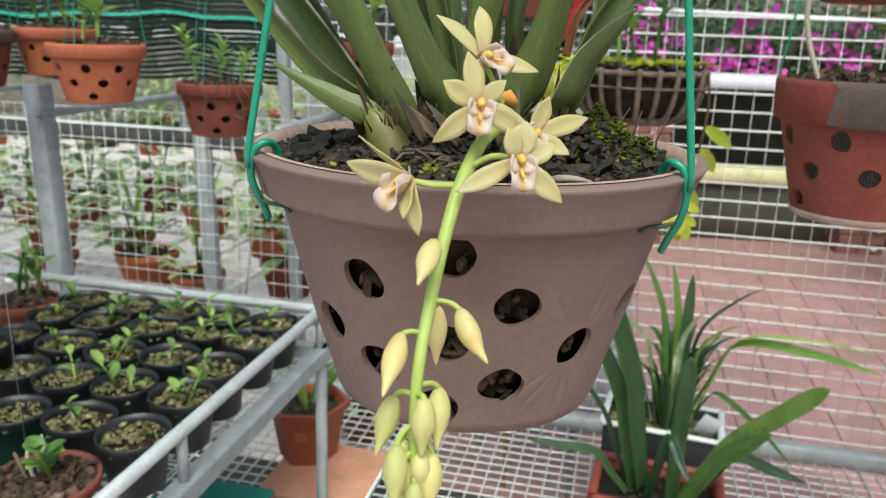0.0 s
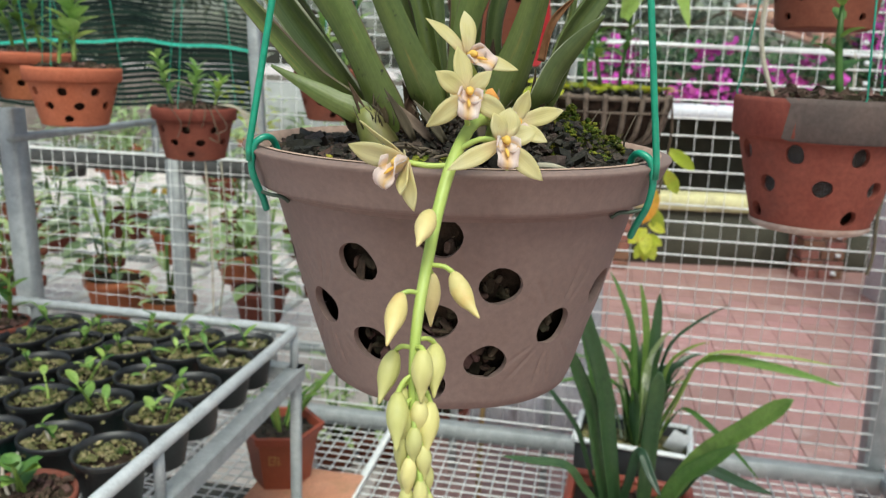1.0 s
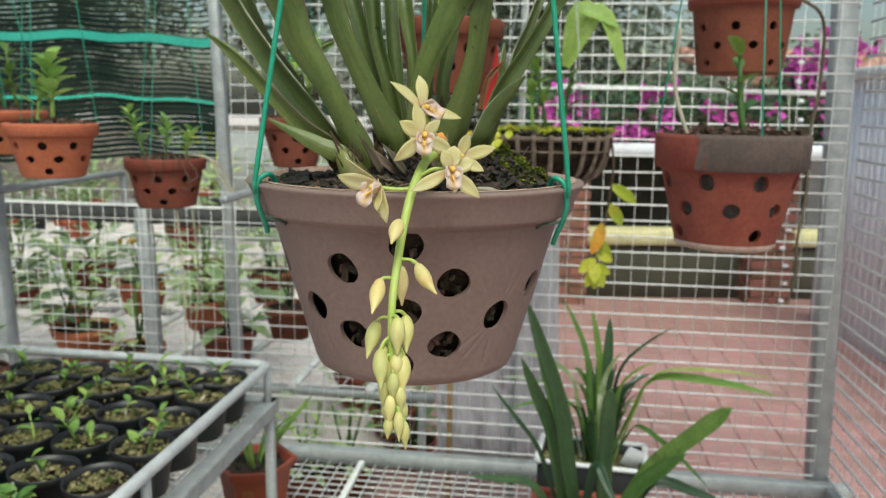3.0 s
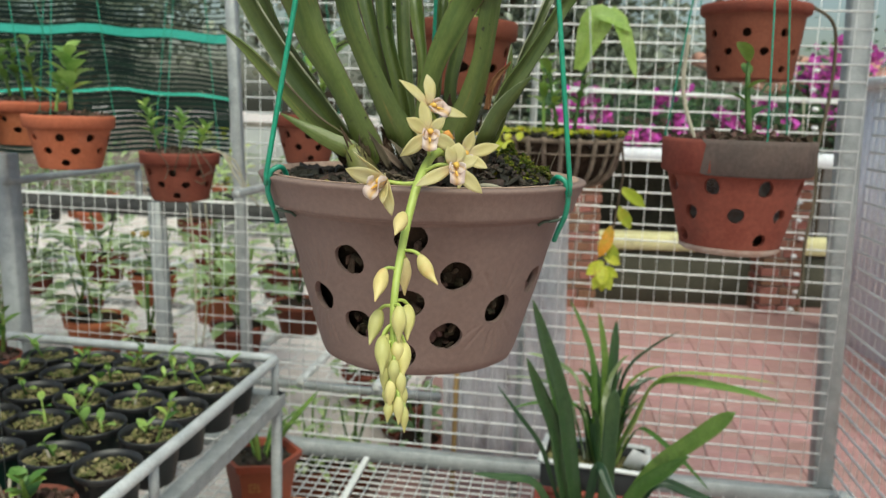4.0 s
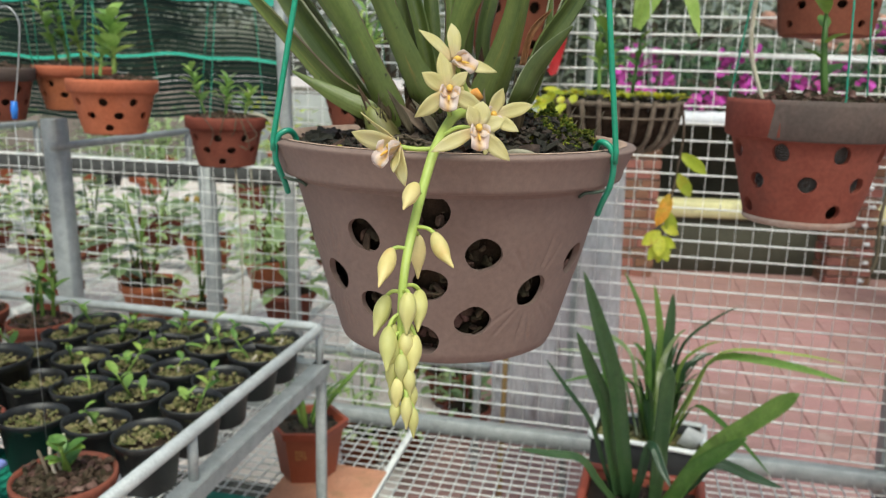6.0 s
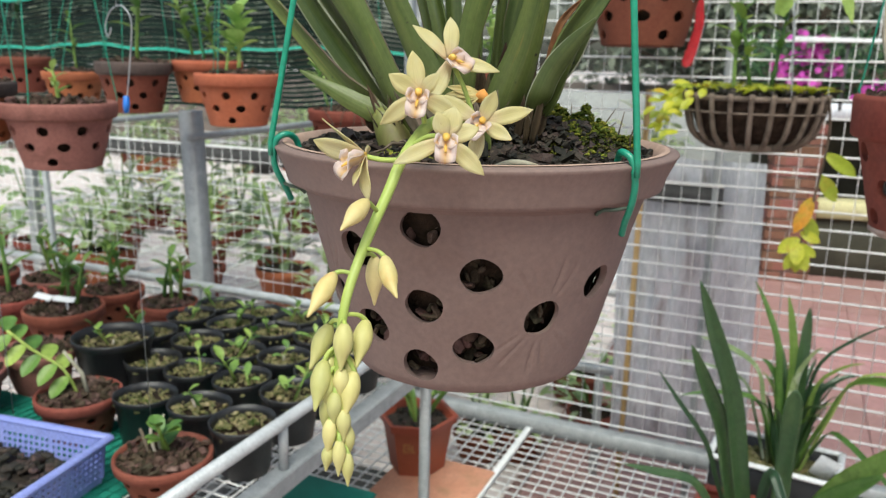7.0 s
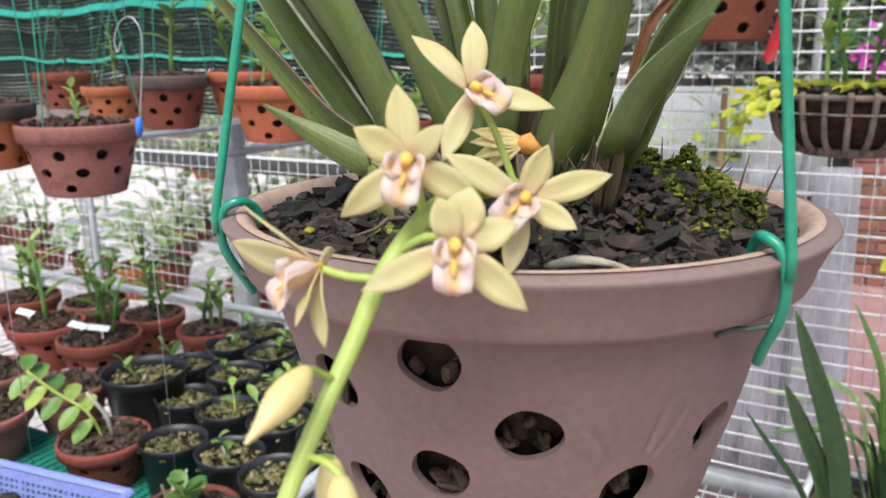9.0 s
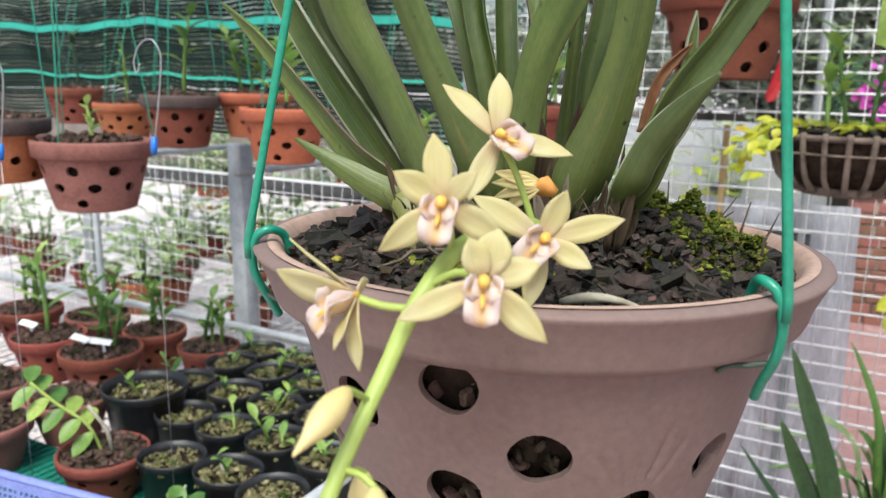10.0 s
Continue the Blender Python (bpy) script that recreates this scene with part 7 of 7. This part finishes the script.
# Foliage behind the fence, paled so that bright haze sits in the colour.
M_HAZELEAF = mat("hazed_garden_leaf", (0.36, 0.50, 0.19), (0.50, 0.63, 0.32), (0.66, 0.72, 0.55), s1=18, s2=150, rough=0.45, bump=0.1, vary=0.2, spots=0.3, glow_through=0.4)


def far_pot(x, y, z, radius, material, leaf_mat, seed, kind="bush"):
    rng = random.Random(seed)
    label = {"bush": "terracotta pot with a bushy green plant behind the fence", "broad": "terracotta pot with pale broad leaves behind the fence", "flower": "orange pot with orange flowers behind the fence", "yellow": "pot with bright yellow green leaves behind the fence"}[kind]
    t = thing("flower_pot", Matrix.Translation((x, y, z)), label, "plant pot", "potted plants behind the fence")
    h, r = radius * 1.25, radius
    part("pot", Geo().lathe([(0.001, 0), (r * 0.68, 0), (r * 0.9, h * 0.78), (r * 0.98, h * 0.8), (r, h), (r * 0.9, h), (r * 0.86, h * 0.8), (r * 0.6, 0.01)], 24, cap=False), material, t)
    part("soil", soil_top(r * 0.9, h * 0.92, rng, 0.006, 14, 3), M_SOIL, t)
    g = Geo()
    n = {"bush": 50, "broad": 44, "flower": 50, "yellow": 110}[kind]
    tall = r * {"bush": 3.0, "broad": 3.4, "flower": 1.8, "yellow": 2.4}[kind]
    for _ in range(n):
        a, q, zz = rng.uniform(0, 6.3), r * 1.9 * math.sqrt(rng.random()), h + tall * rng.random() ** 1.3
        q *= 0.5 + 0.6 * (zz - h) / tall
        ln = r * rng.uniform(0.45, 0.95) * (1.4 if kind == "broad" else 1)
        g.blade((q * math.cos(a), q * math.sin(a), zz), (math.cos(a), math.sin(a), rng.uniform(-0.2, 1.0)), (-0.3 * math.cos(a), -0.3 * math.sin(a), 1), ln, ln * (0.5 if kind == "broad" else 0.38), 0.7, 0.3, 4)
    part("foliage", g, leaf_mat, t, kind="stuff")
    st = Geo()
    for _ in range(4):
        a = rng.uniform(0, 6.3)
        st.tube([(0, 0, h * 0.9), (r * 0.4 * math.cos(a), r * 0.4 * math.sin(a), h + tall * 0.45), (r * 0.7 * math.cos(a), r * 0.7 * math.sin(a), h + tall * 0.85)], [0.006, 0.005, 0.003], 5)
    part("stem", st, M_LEAFMID, t)
    if kind == "flower":
        f = Geo()
        for _ in range(7):
            a, q = rng.uniform(0, 6.3), r * rng.random()
            f.blob((q * math.cos(a), q * math.sin(a), h + tall * 0.9), (0.02, 0.02, 0.014), rng, 7, 0.4)
        part("blossom", f, M_COLUMN, t, "orange blossom")
    return t


fr = random.Random(99)
for x, y, r, m_, lm, k in ((-1.37, 2.90, 0.125, M_ORANGE, M_VARIEG, "broad"), (-1.45, 3.75, 0.13, M_ORANGE, M_HAZELEAF, "flower"), (-0.80, 2.92, 0.115, M_TERRA, M_HAZELEAF, "broad"), (-1.25, 4.2, 0.13, M_TERRA, M_HAZELEAF, "bush"), (-0.62, 3.3, 0.12, M_TERRA, M_HAZELEAF, "bush"),
                           (-2.0, 3.3, 0.12, M_TERRA, M_HAZELEAF, "bush"), (-2.35, 2.9, 0.12, M_ORANGE, M_HAZELEAF, "yellow"), (-1.75, 2.85, 0.11, M_TERRA, M_VARIEG, "bush"), (-1.05, 3.45, 0.11, M_ORANGE, M_HAZELEAF, "yellow"), (-2.15, 3.9, 0.12, M_TERRA, M_VARIEG, "broad"), (-1.6, 3.25, 0.10, M_TERRA, M_HAZELEAF, "bush"), (-1.1, 2.75, 0.10, M_ORANGE, M_HAZELEAF, "bush"), (-2.7, 3.6, 0.13, M_TERRA, M_VARIEG, "broad"), (-1.9, 4.2, 0.13, M_TERRA, M_HAZELEAF, "bush"), (-0.85, 4.0, 0.13, M_TERRA, M_HAZELEAF, "bush"), (-2.6, 4.3, 0.13, M_ORANGE, M_HAZELEAF, "bush")):
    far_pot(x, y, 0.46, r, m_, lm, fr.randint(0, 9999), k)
back_bench = tagged(new("far_bench"), "long low wire bench crowded with potted plants further back", "bench", "benches behind the fence")
for v in (5.3, 6.6, 7.9):
    part("long_bar", square_tube(W(-6.6, v, 0.42), W(-0.6, v, 0.42), 0.028, 0.028), M_GALV, back_bench)
    for u in (-6.5, -4.5, -2.5, -0.7):
        part("leg", square_tube(W(u, v, 0), W(u, v, 0.41), 0.03, 0.03), M_GALV, back_bench)
part("deck", wire_panel(Geo(), W(-6.6, 5.1, 0.438), UX, VX, 30, 15, 0.2, 0.2, 0.0026, 4), M_WIRE, back_bench, kind="stuff")
for k in range(8):
    far_pot(-2.3 - 0.42 * (k % 6) + fr.uniform(-0.1, 0.1), 3.0 + 0.8 * (k // 6) + fr.uniform(-0.15, 0.15) + 0.1 * (k % 6), 0.46, fr.uniform(0.10, 0.13), fr.choice((M_TERRA, M_RUST)), fr.choice((M_HAZELEAF, M_VARIEG)), fr.randint(0, 9999), fr.choice(("bush", "broad", "flower")))
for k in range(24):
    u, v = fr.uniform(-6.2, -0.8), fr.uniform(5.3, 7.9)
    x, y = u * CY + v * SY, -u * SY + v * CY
    far_pot(x, y, 0.44, fr.uniform(0.11, 0.16), fr.choice((M_TERRA, M_ORANGE, M_BLACK)), fr.choice((M_HAZELEAF, M_HAZELEAF, M_HAZELEAF, M_VARIEG, M_LEAFYELLOW)), fr.randint(0, 9999), fr.choice(("bush", "bush", "broad", "yellow")))
for x, y, r, lm in ((-0.30, 2.72, 0.10, M_HAZELEAF), (-0.05, 2.95, 0.10, M_HAZELEAF), (-0.15, 3.3, 0.12, M_HAZELEAF), (-0.45, 2.66, 0.10, M_HAZELEAF), (-0.35, 3.7, 0.13, M_HAZELEAF)):
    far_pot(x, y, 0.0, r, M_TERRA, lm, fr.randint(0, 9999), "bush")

# clear plastic sheet hanging on the fence
g = Geo()
vs, fs = [], []
for i in range(29):
    for j in range(9):
        u = -0.31 + 0.42 * i / 28
        vs.append(W(u - 0.03 * j / 8, FV + 0.06 + 0.010 * math.sin(i * 0.9 + 0.4 * j) + 0.010 * math.sin(j * 1.3), 0.30 + 0.92 * j / 8))
for i in range(28):
    for j in range(8):
        fs.append((i * 9 + j, i * 9 + 9 + j, i * 9 + 10 + j, i * 9 + j + 1))
tagged(part("plastic_sheet", g.add(vs, fs), M_SHEET, thick=0.001), "cloudy crumpled plastic sheet hanging on the fence", "sheet")

POLE = (0.088, 2.375)
pole = thing("bamboo_pole", Matrix.Identity(4), "thin upright bamboo pole standing behind the fence", "pole")
part("cane", Geo().tube([(POLE[0], POLE[1], 0.0), (POLE[0] + 0.002, POLE[1], 0.7), (POLE[0], POLE[1], 1.42)], 0.009, 9), M_BAMBOO, pole)
for z in (0.25, 0.56, 0.88, 1.18):
    part("node", Geo().lathe([(0.0085, -0.006), (0.0108, 0.0), (0.0085, 0.006)], 12, Matrix.Translation((POLE[0] + 0.001, POLE[1], z)), cap=False), M_BAMBOO, pole)

# ---- hedge with magenta flowers on the ledge, and trees beyond ----
hedge = tagged(new("hedge"), "green hedge with many bright magenta flowers on the ledge", "hedge")
hg, hf = Geo(), Geo()
hr = random.Random(23)
for _ in range(3600):
    x, y, z = hr.uniform(0.75, 3.5), hr.uniform(6.0, 6.9), 1.24 + 0.52 * hr.random() * (0.8 + 0.2 * math.sin(hr.uniform(0, 6)))
    hg.blade((x, y, z), (hr.uniform(-1, 1), hr.uniform(-1, 0.4), hr.uniform(-0.4, 1)), (0, -0.5, 1), hr.uniform(0.05, 0.1), 0.04, 0.5, 0.2, 2)
for _ in range(46):
    x, z = hr.uniform(0.8, 3.5), 1.28 + 0.40 * hr.random() + (0.25 if hr.random() < 0.12 else 0)
    for _ in range(9):
        hf.blade((x + hr.gauss(0, 0.03), 6.0 + hr.gauss(0, 0.03), z + hr.gauss(0, 0.025)), (hr.uniform(-1, 1), -0.6, hr.uniform(-1, 1)), (hr.uniform(-0.3, 0.3), -1, 0.3), 0.05, 0.045, 0.4, 0.2, 3, "round")
part("leaf_mass", hg, M_HEDGE, hedge, kind="stuff")
part("blossom_mass", hf, M_PINK, hedge, "bright magenta bracts", kind="stuff")
part("hedge_wood", Geo().box((2.6, 0.5, 0.25), Matrix.Translation((2.15, 6.55, 1.36))), M_TRUNK, hedge)
climber = tagged(new("climber"), "tall magenta flowering shrub beside the white house", "shrub")
hf, hg = Geo(), Geo()
for _ in range(60):
    x, y, z = hr.gauss(3.3, 0.16), hr.gauss(6.6, 0.2), hr.gauss(1.85, 0.16)
    for _ in range(7):
        hf.blade((x + hr.gauss(0, 0.03), y + hr.gauss(0, 0.03), z + hr.gauss(0, 0.03)), (hr.uniform(-1, 1), -0.6, hr.uniform(-1, 1)), (0, -1, 0.3), 0.06, 0.05, 0.4, 0.2, 3, "round")
for _ in range(500):
    hg.blade((hr.gauss(3.3, 0.2), hr.gauss(6.7, 0.2), hr.gauss(1.75, 0.2)), (hr.uniform(-1, 1), hr.uniform(-1, 1), hr.uniform(-0.4, 1)), (0, -0.5, 1), 0.08, 0.04, 0.5, 0.2, 2)
part("bract_mass", hf, M_PINK, climber, kind="stuff")
part("leaf_mass", hg, M_HEDGE, climber, kind="stuff")
part("stem", Geo().tube([(3.3, 6.7, 0.0), (3.28, 6.68, 1.0), (3.32, 6.66, 1.8)], [0.03, 0.025, 0.012], 7), M_TRUNK, climber)


def tree(x, y, height, spread, seed):
    rng = random.Random(seed)
    t = tagged(new("tree"), "broad leafy tree standing beyond the garden", "tree", "trees beyond the garden")
    t.matrix_world = Matrix.Translation((x, y, 0))
    tr = Geo().tube([(0, 0, -0.1), (0.05, 0, height * 0.25), (0.0, 0.1, height * 0.5), (0.1, 0, height * 0.8)], [spread * 0.07, spread * 0.055, spread * 0.04, spread * 0.015], 9)
    cl = []
    for k in range(14):
        a, z0 = rng.uniform(0, 6.3), height * rng.uniform(0.22, 0.7)
        tip = Vector((math.cos(a) * spread * rng.uniform(0.4, 0.9), math.sin(a) * spread * rng.uniform(0.4, 0.9), z0 + height * rng.uniform(0.05, 0.3)))
        tr.tube([(0.03, 0.03, z0), tip * 0.5 + Vector((0, 0, z0 * 0.5 + 0.1)), tip], [spread * 0.025, spread * 0.016, spread * 0.006], 6)
        cl += [tip, tip * 0.7 + Vector((0, 0, z0 * 0.3))]
    part("trunk", tr, M_TRUNK, t)
    lv = Geo()
    for c in cl:
        for _ in range(125):
            p = c + Vector((rng.gauss(0, 1), rng.gauss(0, 1), rng.gauss(0, 0.8))) * spread * 0.2
            lv.blade(p, (rng.uniform(-1, 1), rng.uniform(-1, 1), rng.uniform(-0.6, 0.6)), (0, 0, 1), spread * 0.09, spread * 0.05, 0.6, 0.2, 2)
    part("crown", lv, M_TREEHAZE, t, kind="stuff")
    return t


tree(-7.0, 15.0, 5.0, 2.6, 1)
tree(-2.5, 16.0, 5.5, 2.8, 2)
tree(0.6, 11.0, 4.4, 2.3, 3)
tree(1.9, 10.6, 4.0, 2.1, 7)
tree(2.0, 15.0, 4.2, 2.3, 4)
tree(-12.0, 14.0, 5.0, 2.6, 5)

wall_far = tagged(new("wall_far"), "stained pinkish boundary wall beyond the plant benches", "wall", kind="structure")
part("wall_panel", Geo().box((16, 0.15, 1.25), Matrix.Translation((-7.6, 10.0, 0.625)), 0.01), M_FARWALL, wall_far)

# floor tiles
TILE = Geo().box((0.192, 0.192, 0.010), None, 0.003).mesh("floor_tile", M_REDFLOOR, False)
rest = Geo()
for i in range(25):
    for j in range(46):
        u, v = -0.50 + 0.195 * i, -2.4 + 0.195 * j
        if 2.4 < v < 5.3 and 0.3 < u < 3.6:
            t = part("floor_tile", TILE, M_REDFLOOR, floor)
            t.location = (u, v, 0.0)
        else:
            rest.box((0.192, 0.192, 0.010), Matrix.Translation((u, v, 0.0)))
part("floor_tiles", rest, M_REDFLOOR, floor, kind="stuff", smooth=False)
